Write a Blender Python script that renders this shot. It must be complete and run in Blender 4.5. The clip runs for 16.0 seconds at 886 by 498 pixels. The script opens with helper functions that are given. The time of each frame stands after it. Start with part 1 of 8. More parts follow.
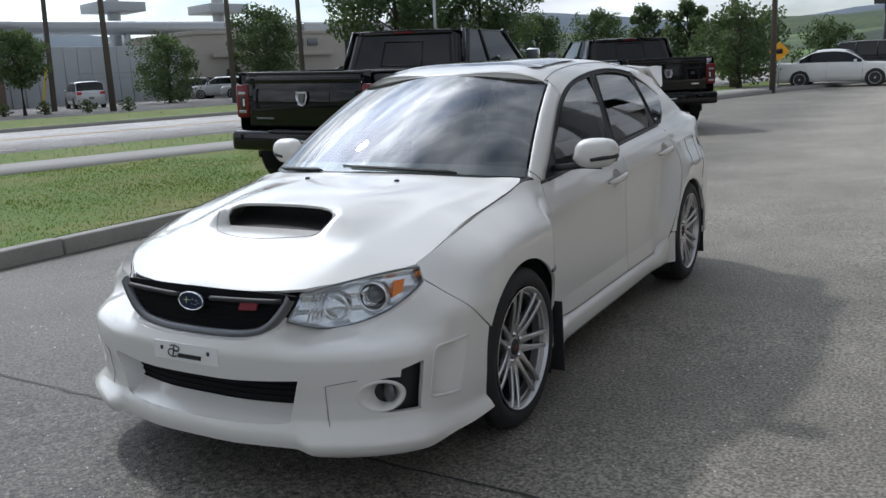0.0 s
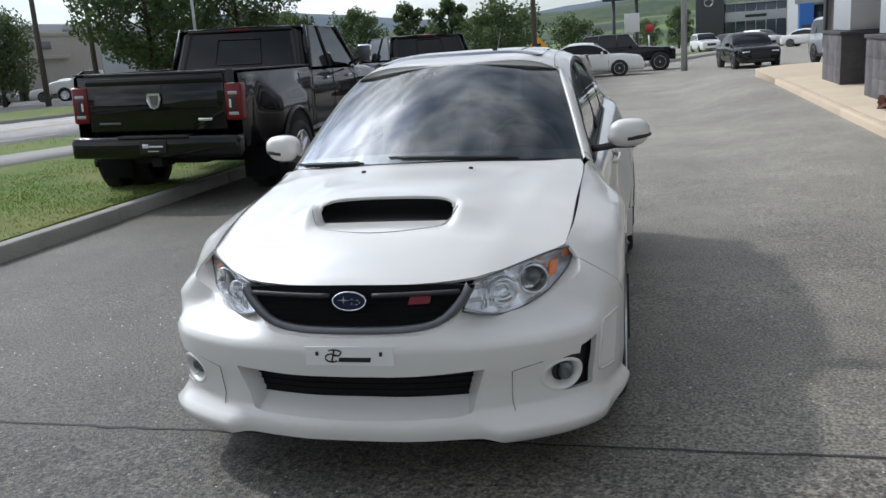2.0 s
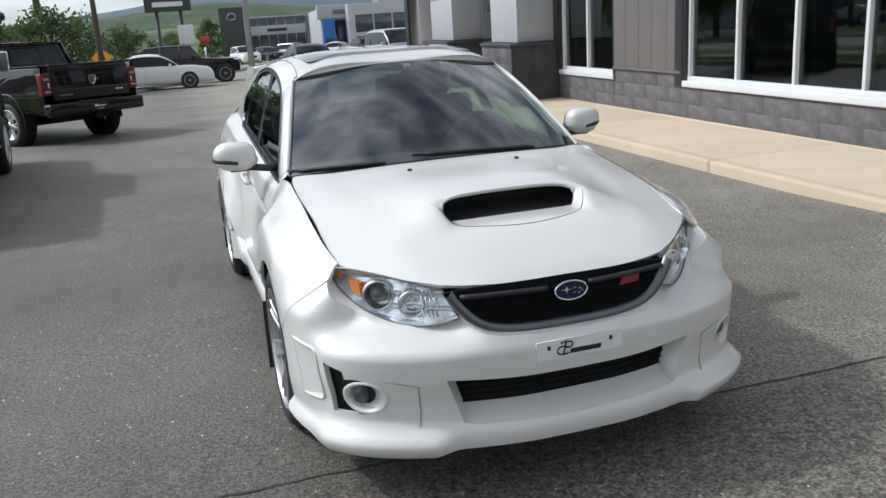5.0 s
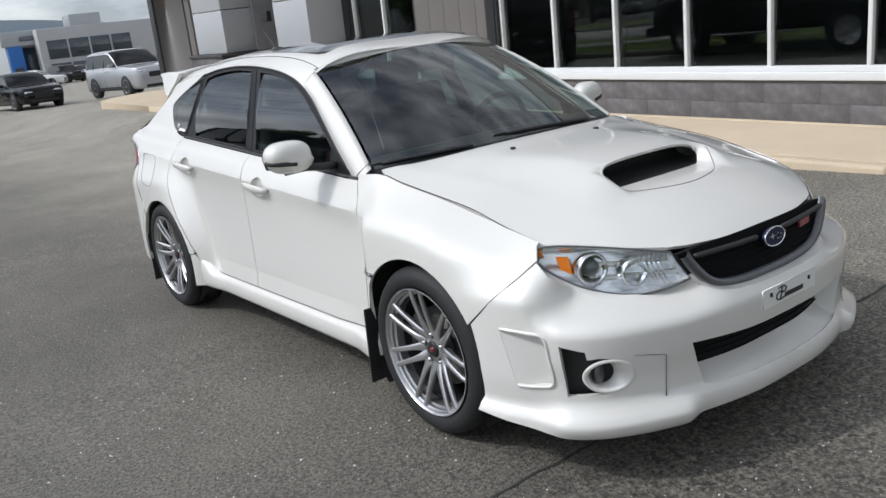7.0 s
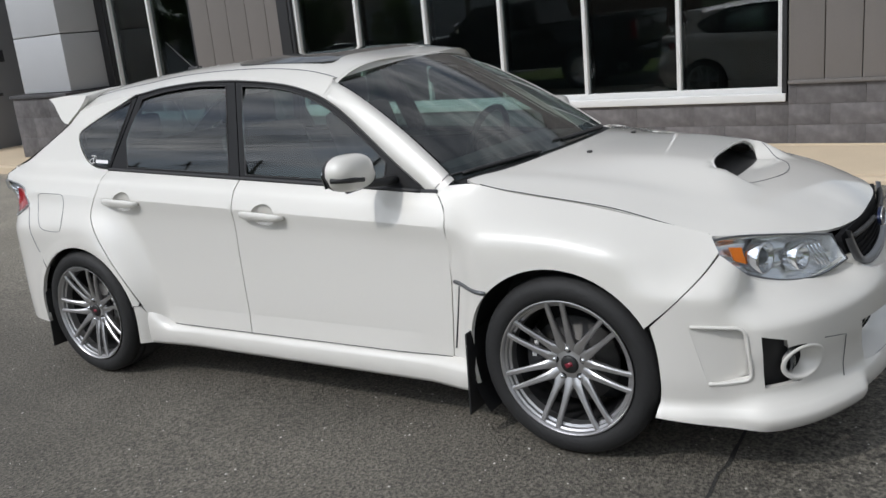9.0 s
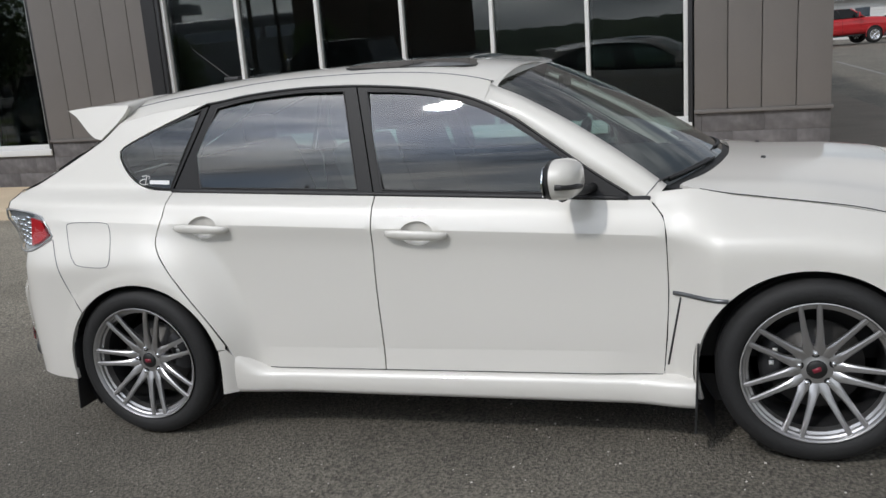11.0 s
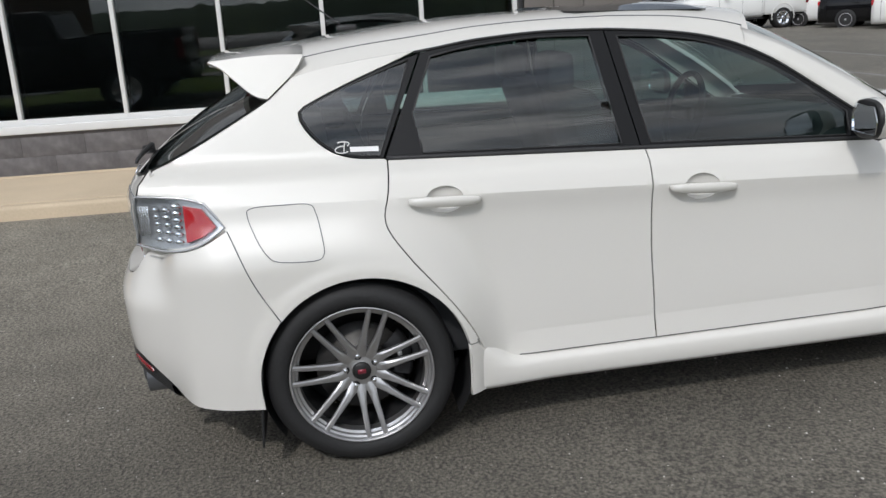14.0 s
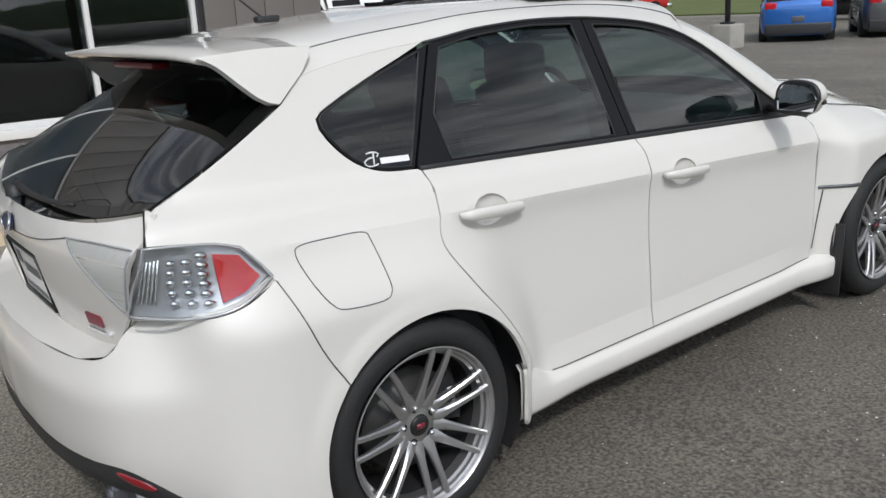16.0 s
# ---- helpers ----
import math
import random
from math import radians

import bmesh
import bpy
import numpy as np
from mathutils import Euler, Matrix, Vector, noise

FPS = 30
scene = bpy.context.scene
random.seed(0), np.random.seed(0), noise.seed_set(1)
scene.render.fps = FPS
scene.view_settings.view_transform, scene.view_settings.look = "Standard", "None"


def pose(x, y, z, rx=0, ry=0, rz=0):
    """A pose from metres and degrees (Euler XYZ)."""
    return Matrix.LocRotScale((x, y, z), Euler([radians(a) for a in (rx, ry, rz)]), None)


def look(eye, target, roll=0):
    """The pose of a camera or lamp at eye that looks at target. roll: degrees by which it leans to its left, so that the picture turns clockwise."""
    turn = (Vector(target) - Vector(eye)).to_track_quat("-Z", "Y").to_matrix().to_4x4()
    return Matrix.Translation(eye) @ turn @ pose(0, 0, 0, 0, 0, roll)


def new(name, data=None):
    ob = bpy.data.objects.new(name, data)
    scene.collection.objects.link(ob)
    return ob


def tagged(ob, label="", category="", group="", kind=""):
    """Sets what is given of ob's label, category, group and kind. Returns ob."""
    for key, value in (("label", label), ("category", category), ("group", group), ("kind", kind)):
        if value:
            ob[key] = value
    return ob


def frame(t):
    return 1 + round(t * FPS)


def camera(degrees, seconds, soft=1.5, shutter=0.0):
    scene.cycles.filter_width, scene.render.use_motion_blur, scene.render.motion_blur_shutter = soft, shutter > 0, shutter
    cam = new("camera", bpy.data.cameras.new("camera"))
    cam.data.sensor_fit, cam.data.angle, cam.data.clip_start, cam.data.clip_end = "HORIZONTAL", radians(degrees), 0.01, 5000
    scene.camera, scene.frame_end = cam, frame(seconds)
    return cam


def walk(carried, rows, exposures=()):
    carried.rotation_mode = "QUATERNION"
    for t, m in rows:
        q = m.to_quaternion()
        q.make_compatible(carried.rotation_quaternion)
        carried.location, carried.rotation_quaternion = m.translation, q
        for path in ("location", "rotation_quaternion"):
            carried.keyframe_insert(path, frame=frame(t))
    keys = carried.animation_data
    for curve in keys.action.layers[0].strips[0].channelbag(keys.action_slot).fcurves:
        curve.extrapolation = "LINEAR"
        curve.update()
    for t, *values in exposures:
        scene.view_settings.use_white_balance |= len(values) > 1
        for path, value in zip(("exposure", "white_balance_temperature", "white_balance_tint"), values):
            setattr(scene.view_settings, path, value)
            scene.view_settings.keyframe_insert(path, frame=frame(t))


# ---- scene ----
cam = camera(54.7, 16.0)
PATH = [
    (0, (2.249, -2.957, 1.422), (1.266, -1.264, 1.012), -2.7),
    (0.5, (1.963, -3.156, 1.439), (1.09, -1.408, 1.015), -3.7),
    (1, (1.642, -3.242, 1.42), (0.887, -1.445, 0.97), -4.3),
    (1.5, (1.296, -3.348, 1.442), (0.695, -1.493, 0.996), -3.9),
    (2, (0.967, -3.485, 1.449), (0.509, -1.589, 1.006), -4.0),
    (2.5, (0.616, -3.494, 1.439), (0.282, -1.574, 0.988), -4.1),
    (3, (0.229, -3.56, 1.46), (0.122, -1.618, 0.994), -3.5),
    (3.5, (-0.105, -3.506, 1.445), (-0.033, -1.56, 0.988), -2.8),
    (3.7, (-0.213, -3.48, 1.455), (-0.09, -1.534, 1.007), -2.8),
    (5.8, (-1.787, -3.042, 1.512), (-0.98, -1.287, 0.992), -5.5),
    (6, (-1.906, -2.932, 1.487), (-1.058, -1.197, 0.964), -6.0),
    (6.5, (-2.202, -2.693, 1.488), (-1.215, -1.033, 0.968), -6.8),
    (7, (-2.515, -2.458, 1.491), (-1.384, -0.89, 0.978), -7.0),
    (7.5, (-2.707, -2.143, 1.487), (-1.462, -0.66, 0.988), -7.4),
    (8, (-3.017, -1.837, 1.488), (-1.618, -0.494, 1.0), -7.1),
    (8.2, (-3.092, -1.714, 1.473), (-1.644, -0.425, 0.985), -6.9),
    (10.3, (-3.695, -0.272, 1.47), (-1.89, 0.461, 1.017), -6.8),
    (10.5, (-3.735, -0.105, 1.473), (-1.908, 0.575, 1.028), -6.6),
    (11, (-3.75, 0.313, 1.463), (-1.896, 0.919, 1.021), -5.5),
    (11.5, (-3.785, 0.741, 1.469), (-1.907, 1.256, 1.013), -5.1),
    (12, (-3.753, 1.122, 1.459), (-1.854, 1.533, 0.984), -5.6),
    (12.5, (-3.708, 1.528, 1.468), (-1.782, 1.784, 0.993), -6.0),
    (13, (-3.724, 1.879, 1.501), (-1.787, 1.942, 1.007), -5.4),
    (13.5, (-3.634, 2.278, 1.484), (-1.701, 2.212, 0.974), -4.8),
    (14, (-3.583, 2.668, 1.494), (-1.675, 2.418, 0.95), -4.5),
    (14.5, (-3.383, 3.02, 1.466), (-1.52, 2.58, 0.889), -4.5),
    (15, (-3.146, 3.39, 1.481), (-1.356, 2.716, 0.897), -3.9),
    (15.5, (-2.932, 3.626, 1.482), (-1.222, 2.759, 0.913), -4.0),
    (16, (-2.656, 3.861, 1.494), (-1.126, 2.709, 0.916), -4.0),
]
EXPOSURE = [(0, -0.20, 6030, 10), (3.7, -0.01, 6100, 10), (8.2, -0.28, 6280, 10), (10.3, -0.57, 6430, 10), (13, -0.51, 6400, 10), (16, -0.30, 6380, 10)]
walk(cam, [(t, look(eye, target, roll)) for t, eye, target, roll in PATH], EXPOSURE)

# ---------------------------------------------------------------- world, sun, exposure
from mathutils import geometry
SUN_DIR = Vector((-0.65, 0.295, 0.70)).normalized()      # towards the sun


def link(nt, a, b):
    nt.links.new(a, b)


def build_world():
    w = bpy.data.worlds.new("sky_world")
    scene.world = w
    w.use_nodes = True
    nt = w.node_tree
    n = nt.nodes
    n.clear()
    out, bg, sky = n.new("ShaderNodeOutputWorld"), n.new("ShaderNodeBackground"), n.new("ShaderNodeTexSky")
    sky.sky_type, sky.sun_disc = "NISHITA", False
    sky.sun_elevation = math.asin(SUN_DIR.z)
    sky.sun_rotation = math.atan2(SUN_DIR.x, SUN_DIR.y)
    sky.air_density, sky.dust_density = 1.0, 0.3
    bg.inputs["Strength"].default_value = SKY_STRENGTH
    co, mp = n.new("ShaderNodeTexCoord"), n.new("ShaderNodeMapping")
    mp.inputs["Scale"].default_value = (1.0, 1.0, 3.2)
    noi, ramp = n.new("ShaderNodeTexNoise"), n.new("ShaderNodeValToRGB")
    noi.inputs["Scale"].default_value, noi.inputs["Detail"].default_value, noi.inputs["Roughness"].default_value = 2.3, 9, 0.56
    ramp.color_ramp.elements[0].position, ramp.color_ramp.elements[1].position = 0.36, 0.58
    ramp.color_ramp.elements[0].color = (0.30, 0.30, 0.30, 1)
    noi2, ramp2 = n.new("ShaderNodeTexNoise"), n.new("ShaderNodeValToRGB")
    noi2.inputs["Scale"].default_value, noi2.inputs["Detail"].default_value = 6.0, 8
    ramp2.color_ramp.elements[0].position, ramp2.color_ramp.elements[1].position = 0.33, 0.66
    ramp2.color_ramp.elements[0].color = (5.0, 5.4, 5.9, 1)
    ramp2.color_ramp.elements[1].color = (14.5, 14.6, 14.8, 1)
    mix = n.new("ShaderNodeMix")
    mix.data_type = "RGBA"
    link(nt, co.outputs["Generated"], mp.inputs[0])
    link(nt, mp.outputs[0], noi.inputs["Vector"])
    link(nt, mp.outputs[0], noi2.inputs["Vector"])
    link(nt, noi.outputs["Fac"], ramp.inputs[0])
    link(nt, noi2.outputs["Fac"], ramp2.inputs[0])
    link(nt, ramp.outputs[0], mix.inputs[0])
    link(nt, sky.outputs[0], mix.inputs[6])
    link(nt, ramp2.outputs[0], mix.inputs[7])
    # thin cloud glows round the sun
    dot, rr, one, gl = n.new("ShaderNodeVectorMath"), n.new("ShaderNodeValToRGB"), n.new("ShaderNodeMath"), n.new("ShaderNodeVectorMath")
    dot.operation, one.operation, gl.operation = "DOT_PRODUCT", "MULTIPLY_ADD", "SCALE"
    dot.inputs[1].default_value = SUN_DIR
    link(nt, co.outputs["Generated"], dot.inputs[0])
    link(nt, dot.outputs["Value"], rr.inputs[0])
    rr.color_ramp.interpolation = "EASE"
    rr.color_ramp.elements[0].position, rr.color_ramp.elements[1].position = 0.55, 1.0
    e = rr.color_ramp.elements.new(0.90)
    e.color = (0.15, 0.15, 0.15, 1)
    one.inputs[1].default_value, one.inputs[2].default_value = 6.5, 1.0
    link(nt, rr.outputs[0], one.inputs[0])
    link(nt, mix.outputs[2], gl.inputs[0])
    link(nt, one.outputs[0], gl.inputs["Scale"])
    sep, low, band = n.new("ShaderNodeSeparateXYZ"), n.new("ShaderNodeMapRange"), n.new("ShaderNodeVectorMath")
    band.operation = "SCALE"
    low.inputs["From Min"].default_value, low.inputs["From Max"].default_value = 0.0, 0.45
    low.inputs["To Min"].default_value, low.inputs["To Max"].default_value = 1.45, 1.0
    link(nt, co.outputs["Generated"], sep.inputs[0])
    link(nt, sep.outputs["Z"], low.inputs["Value"])
    link(nt, gl.outputs[0], band.inputs[0])
    link(nt, low.outputs[0], band.inputs["Scale"])
    link(nt, band.outputs[0], bg.inputs[0])
    link(nt, bg.outputs[0], out.inputs[0])


SKY_STRENGTH = 0.067
build_world()
sun = new("sun", bpy.data.lights.new("sun", "SUN"))
sun.data.energy, sun.data.angle, sun.data.color = 2.1, radians(2.4), (1.0, 0.965, 0.91)
sun.matrix_world = look(SUN_DIR * 50, (0, 0, 0))


# ---------------------------------------------------------------- materials
def mat(name, color, rough=0.5, metal=0.0, coat=0.0, grain=0.0, size=20.0, bump=0.0, stain=0.0, stain_size=1.2, spread=0.0, spec=0.5, coat_rough=0.03, tint=None):
    """A surface with fine grain, broad stains, relief, and a spread of tone from piece to piece."""
    m = bpy.data.materials.new(name)
    m.use_nodes = True
    nt = m.node_tree
    n, b = nt.nodes, nt.nodes["Principled BSDF"]
    b.inputs["Roughness"].default_value, b.inputs["Metallic"].default_value = rough, metal
    b.inputs["Coat Weight"].default_value, b.inputs["Coat Roughness"].default_value = coat, coat_rough
    b.inputs["Specular IOR Level"].default_value = spec
    b.inputs["Base Color"].default_value = (*color, 1)
    if not (grain or stain or bump or spread):
        return m
    co = n.new("ShaderNodeTexCoord")
    a = n.new("ShaderNodeTexNoise")
    a.inputs["Scale"].default_value, a.inputs["Detail"].default_value = size, 6
    link(nt, co.outputs["Object"], a.inputs["Vector"])
    s = n.new("ShaderNodeTexNoise")
    s.inputs["Scale"].default_value, s.inputs["Detail"].default_value, s.inputs["Roughness"].default_value = stain_size, 5, 0.62
    link(nt, co.outputs["Object"], s.inputs["Vector"])

    def scaled(sock, k):
        q = n.new("ShaderNodeMath")
        q.operation = "MULTIPLY_ADD"
        q.inputs[1].default_value, q.inputs[2].default_value = k, 1 - k / 2
        link(nt, sock, q.inputs[0])
        return q.outputs[0]

    f = n.new("ShaderNodeMath")
    f.operation = "MULTIPLY"
    link(nt, scaled(a.outputs["Fac"], grain * 2), f.inputs[0])
    link(nt, scaled(s.outputs["Fac"], stain * 2), f.inputs[1])
    top = f.outputs[0]
    if spread:
        oi, g = n.new("ShaderNodeObjectInfo"), n.new("ShaderNodeMath")
        g.operation = "MULTIPLY"
        link(nt, scaled(oi.outputs["Random"], spread * 2), g.inputs[0])
        link(nt, top, g.inputs[1])
        top = g.outputs[0]
    v = n.new("ShaderNodeVectorMath")
    v.operation = "SCALE"
    v.inputs[0].default_value = color
    if tint:
        mx = n.new("ShaderNodeMix")
        mx.data_type = "RGBA"
        mx.inputs[6].default_value, mx.inputs[7].default_value = (*color, 1), (*tint, 1)
        rr = n.new("ShaderNodeValToRGB")
        rr.color_ramp.elements[0].position, rr.color_ramp.elements[1].position = 0.42, 0.62
        link(nt, s.outputs["Fac"], rr.inputs[0])
        link(nt, rr.outputs[0], mx.inputs[0])
        link(nt, mx.outputs[2], v.inputs[0])
    link(nt, top, v.inputs["Scale"])
    link(nt, v.outputs[0], b.inputs["Base Color"])
    if bump:
        bp = n.new("ShaderNodeBump")
        bp.inputs["Strength"].default_value, bp.inputs["Distance"].default_value = min(1, bump), 0.01
        link(nt, a.outputs["Fac"], bp.inputs["Height"])
        link(nt, bp.outputs[0], b.inputs["Normal"])
    return m


def glass(name, tint, base=0.08, gloss=1.0, haze=0.0):
    """A thin pane: it lets tinted light through and reflects more at a glance."""
    m = bpy.data.materials.new(name)
    m.use_nodes = True
    nt = m.node_tree
    n = nt.nodes
    n.remove(n["Principled BSDF"])
    tr, gl, lw, pw, ma, mx = n.new("ShaderNodeBsdfTransparent"), n.new("ShaderNodeBsdfGlossy"), n.new("ShaderNodeLayerWeight"), n.new("ShaderNodeMath"), n.new("ShaderNodeMath"), n.new("ShaderNodeMixShader")
    tr.inputs[0].default_value = (*tint, 1)
    gl.inputs["Color"].default_value, gl.inputs["Roughness"].default_value = (gloss, gloss, gloss, 1), haze
    lw.inputs["Blend"].default_value = 0.5
    pw.operation, ma.operation = "POWER", "MULTIPLY_ADD"
    pw.inputs[1].default_value = 4.0
    ma.inputs[1].default_value, ma.inputs[2].default_value = 1 - base, base
    link(nt, lw.outputs["Facing"], pw.inputs[0])
    link(nt, pw.outputs[0], ma.inputs[0])
    link(nt, ma.outputs[0], mx.inputs[0])
    link(nt, tr.outputs[0], mx.inputs[1])
    link(nt, gl.outputs[0], mx.inputs[2])
    link(nt, mx.outputs[0], n["Material Output"].inputs[0])
    return m


PEARL = mat("pearl_white_paint", (0.69, 0.672, 0.632), 0.42, 0.07, 1.0, 0.012, 900, 0.0, 0.015, 1.3, spec=0.3, coat_rough=0.025)
BLACK_PLASTIC = mat("black_plastic", (0.020, 0.020, 0.021), 0.5, grain=0.2, size=300, bump=0.15)
SASH = mat("matte_black_sash", (0.008, 0.008, 0.009), 0.42, grain=0.1, size=200, spec=0.25)
RUBBER = mat("tyre_rubber", (0.013, 0.013, 0.0135), 0.7, grain=0.25, size=60, bump=0.2, stain=0.2, stain_size=6)
ALLOY = mat("alloy_silver", (0.52, 0.515, 0.52), 0.33, 0.9, 0.3, grain=0.06, size=400)
CALIPER = mat("dark_caliper", (0.03, 0.03, 0.032), 0.4, 0.3)
CHROME = mat("chrome", (0.82, 0.83, 0.85), 0.07, 1.0)
LAMP_RIM = mat("grey_lamp_rim", (0.42, 0.43, 0.44), 0.25, 0.3, 0.6)
GUN = mat("satin_grey_trim", (0.16, 0.165, 0.175), 0.34, 0.7)
MESH = mat("matte_grille_mesh", (0.006, 0.006, 0.007), 0.8, spec=0.15)
DISC = mat("brake_iron", (0.07, 0.068, 0.066), 0.5, 0.6, grain=0.1, size=200)
DARK = mat("dark_void", (0.004, 0.004, 0.004), 0.9)
CAR_GLASS = glass("car_glass", (0.40, 0.54, 0.51), 0.095, haze=0.018)
SCREEN_GLASS = glass("windscreen_glass", (0.54, 0.66, 0.62), 0.135)
PRIVACY = glass("privacy_glass", (0.24, 0.30, 0.30), 0.08, haze=0.018)
REAR_TINT = glass("rear_privacy_glass", (0.17, 0.21, 0.22), 0.10)
CLEAR = glass("clear_lens", (0.93, 0.95, 0.96), 0.06)
RED_LENS = mat("red_lens", (0.46, 0.004, 0.010), 0.3, 0, 0.1, grain=0.08, size=200)
TRUCK_RED = mat("deep_red_lens", (0.15, 0.004, 0.009), 0.3, 0, 0.3, spec=0.3)
ORANGE = mat("orange_lens", (0.95, 0.24, 0.02), 0.15, 0, 0.8)
LAMP_SILVER = mat("lamp_reflector", (0.94, 0.95, 0.97), 0.24, 0.75, 0.5)
SEAT = mat("dark_seat_cloth", (0.022, 0.023, 0.026), 0.85, grain=0.2, size=40, bump=0.0)
TRIM_IN = mat("dark_cabin_trim", (0.028, 0.029, 0.032), 0.7, grain=0.1, size=200)
PLATE_W = mat("white_plate", (0.78, 0.78, 0.76), 0.35, coat=0.3)
INK = mat("black_print", (0.01, 0.01, 0.01), 0.5)
PINK = mat("red_badge", (0.22, 0.018, 0.035), 0.4, 0.1, 0.2)
BADGE_BLUE = mat("dark_blue_enamel", (0.010, 0.016, 0.05), 0.35, 0, 0.2, spec=0.2)
STICKER = mat("white_sticker", (0.8, 0.8, 0.8), 0.5)
HEADLINER = mat("grey_headliner", (0.30, 0.30, 0.29), 0.9)


# ---------------------------------------------------------------- mesh helpers
def part(name, bm, material, parent=None, label="", smooth=True, crisp=0.0):
    me = bpy.data.meshes.new(name)
    if smooth:
        for f in bm.faces:
            f.smooth = True
    bm.to_mesh(me)
    bm.free()
    if crisp:
        me.set_sharp_from_angle(angle=crisp)
    me.materials.append(material)
    ob = new(name, me)
    if parent is not None:
        ob.parent = parent
    return tagged(ob, label)


def thing(name, label, category, m=None, group="", kind=""):
    ob = new(name)
    if m is not None:
        ob.matrix_world = m
    return tagged(ob, label, category, group, kind)


def box(bm, x0, x1, y0, y1, z0, z1, bev=0.0, m=None):
    """A box with bevelled edges, added to bm."""
    r = bmesh.ops.create_cube(bm, size=1.0)
    vs = r["verts"]
    for v in vs:
        v.co = Vector(((x0 + x1) / 2 + v.co.x * (x1 - x0), (y0 + y1) / 2 + v.co.y * (y1 - y0), (z0 + z1) / 2 + v.co.z * (z1 - z0)))
    if m is not None:
        bmesh.ops.transform(bm, matrix=m, verts=vs)
    if bev:
        es = list({e for v in vs for e in v.link_edges})
        bmesh.ops.bevel(bm, geom=es, offset=bev, segments=2, profile=0.6, affect="EDGES")
    return bm


def boxed(x0, x1, y0, y1, z0, z1, bev=0.0, m=None):
    return box(bmesh.new(), x0, x1, y0, y1, z0, z1, bev, m)


def grid(rows, flip=False, closed=False, bm=None):
    """A sheet from rows of points of one length."""
    bm = bm or bmesh.new()
    vs = [[bm.verts.new(p) for p in r] for r in rows]
    for i in range(len(vs) - 1):
        n = len(vs[i])
        for j in range(n if closed else n - 1):
            a, b, c, d = vs[i][j], vs[i][(j + 1) % n], vs[i + 1][(j + 1) % n], vs[i + 1][j]
            bm.faces.new((d, c, b, a) if flip else (a, b, c, d))
    return bm


def tube(pts, r, sides=6, closed=False, bm=None, taper=None):
    bm = bm or bmesh.new()
    pts = [Vector(p) for p in pts]
    rings, n = [], len(pts)
    up = Vector((0, 0, 1))
    for i, p in enumerate(pts):
        a = pts[(i - 1) % n] if closed or i else p
        b = pts[(i + 1) % n] if closed or i < n - 1 else p
        d = (b - a).normalized()
        s = d.cross(up)
        if s.length < 1e-3:
            s = d.cross(Vector((1, 0, 0)))
        s.normalize()
        u = s.cross(d)
        rr = r if taper is None else r + (taper - r) * i / max(1, n - 1)
        rings.append([bm.verts.new(p + (s * math.cos(q) + u * math.sin(q)) * rr) for q in (2 * math.pi * k / sides for k in range(sides))])
    for i in range(n if closed else n - 1):
        a, b = rings[i], rings[(i + 1) % n]
        for k in range(sides):
            bm.faces.new((a[k], a[(k + 1) % sides], b[(k + 1) % sides], b[k]))
    if not closed:
        bm.faces.new(rings[0][::-1])
        bm.faces.new(rings[-1])
    return bm


def lathe(profile, steps=48, axis="x", bm=None):
    """Turns (along, radius) pairs about an axis through the origin."""
    rows = []
    for k in range(steps):
        q = 2 * math.pi * k / steps
        c, s = math.cos(q), math.sin(q)
        rows.append([(a, r * c, r * s) if axis == "x" else (r * c, r * s, a) for a, r in profile])
    rows.append(rows[0])
    bm = grid(rows, bm=bm)
    bmesh.ops.remove_doubles(bm, verts=bm.verts, dist=1e-5)
    return bm


def keyed(*keys):
    """A smooth curve through (t, value) keys; straight past its ends."""
    ts = np.array([k[0] for k in keys], float)
    vs = np.array([k[1] for k in keys], float)
    h = np.diff(ts)
    d = np.diff(vs) / h
    m = np.zeros(len(ts))
    m[0], m[-1] = d[0], d[-1]
    for i in range(1, len(ts) - 1):
        m[i] = 0 if d[i - 1] * d[i] <= 0 else (h[i - 1] + h[i]) / (h[i - 1] / d[i] + h[i] / d[i - 1])

    def f(t):
        if t <= ts[0]:
            return float(vs[0])
        if t >= ts[-1]:
            return float(vs[-1])
        i = int(np.searchsorted(ts, t) - 1)
        u = (t - ts[i]) / h[i]
        return float(vs[i] * (1 + 2 * u) * (1 - u) ** 2 + m[i] * h[i] * u * (1 - u) ** 2 + vs[i + 1] * u * u * (3 - 2 * u) + m[i + 1] * h[i] * u * u * (u - 1))
    return f


def smooth(a, b, t):
    u = min(1.0, max(0.0, (t - a) / (b - a)))
    return u * u * (3 - 2 * u)


def spline(pts, step=0.02, closed=False):
    """Points along a Catmull-Rom curve."""
    P = [np.array(p, float) for p in pts]
    n = len(P)
    out = []
    for i in range(n if closed else n - 1):
        p1, p2 = P[i], P[(i + 1) % n]
        p0 = P[(i - 1) % n] if closed or i else 2 * p1 - p2
        p3 = P[(i + 2) % n] if closed or i < n - 2 else 2 * p2 - p1
        k = max(1, int(np.linalg.norm(p2 - p1) / step))
        for j in range(k):
            u = j / k
            out.append(tuple(0.5 * (2 * p1 + (p2 - p0) * u + (2 * p0 - 5 * p1 + 4 * p2 - p3) * u * u + (3 * p1 - p0 - 3 * p2 + p3) * u ** 3)))
    if not closed:
        out.append(tuple(P[-1]))
    return out


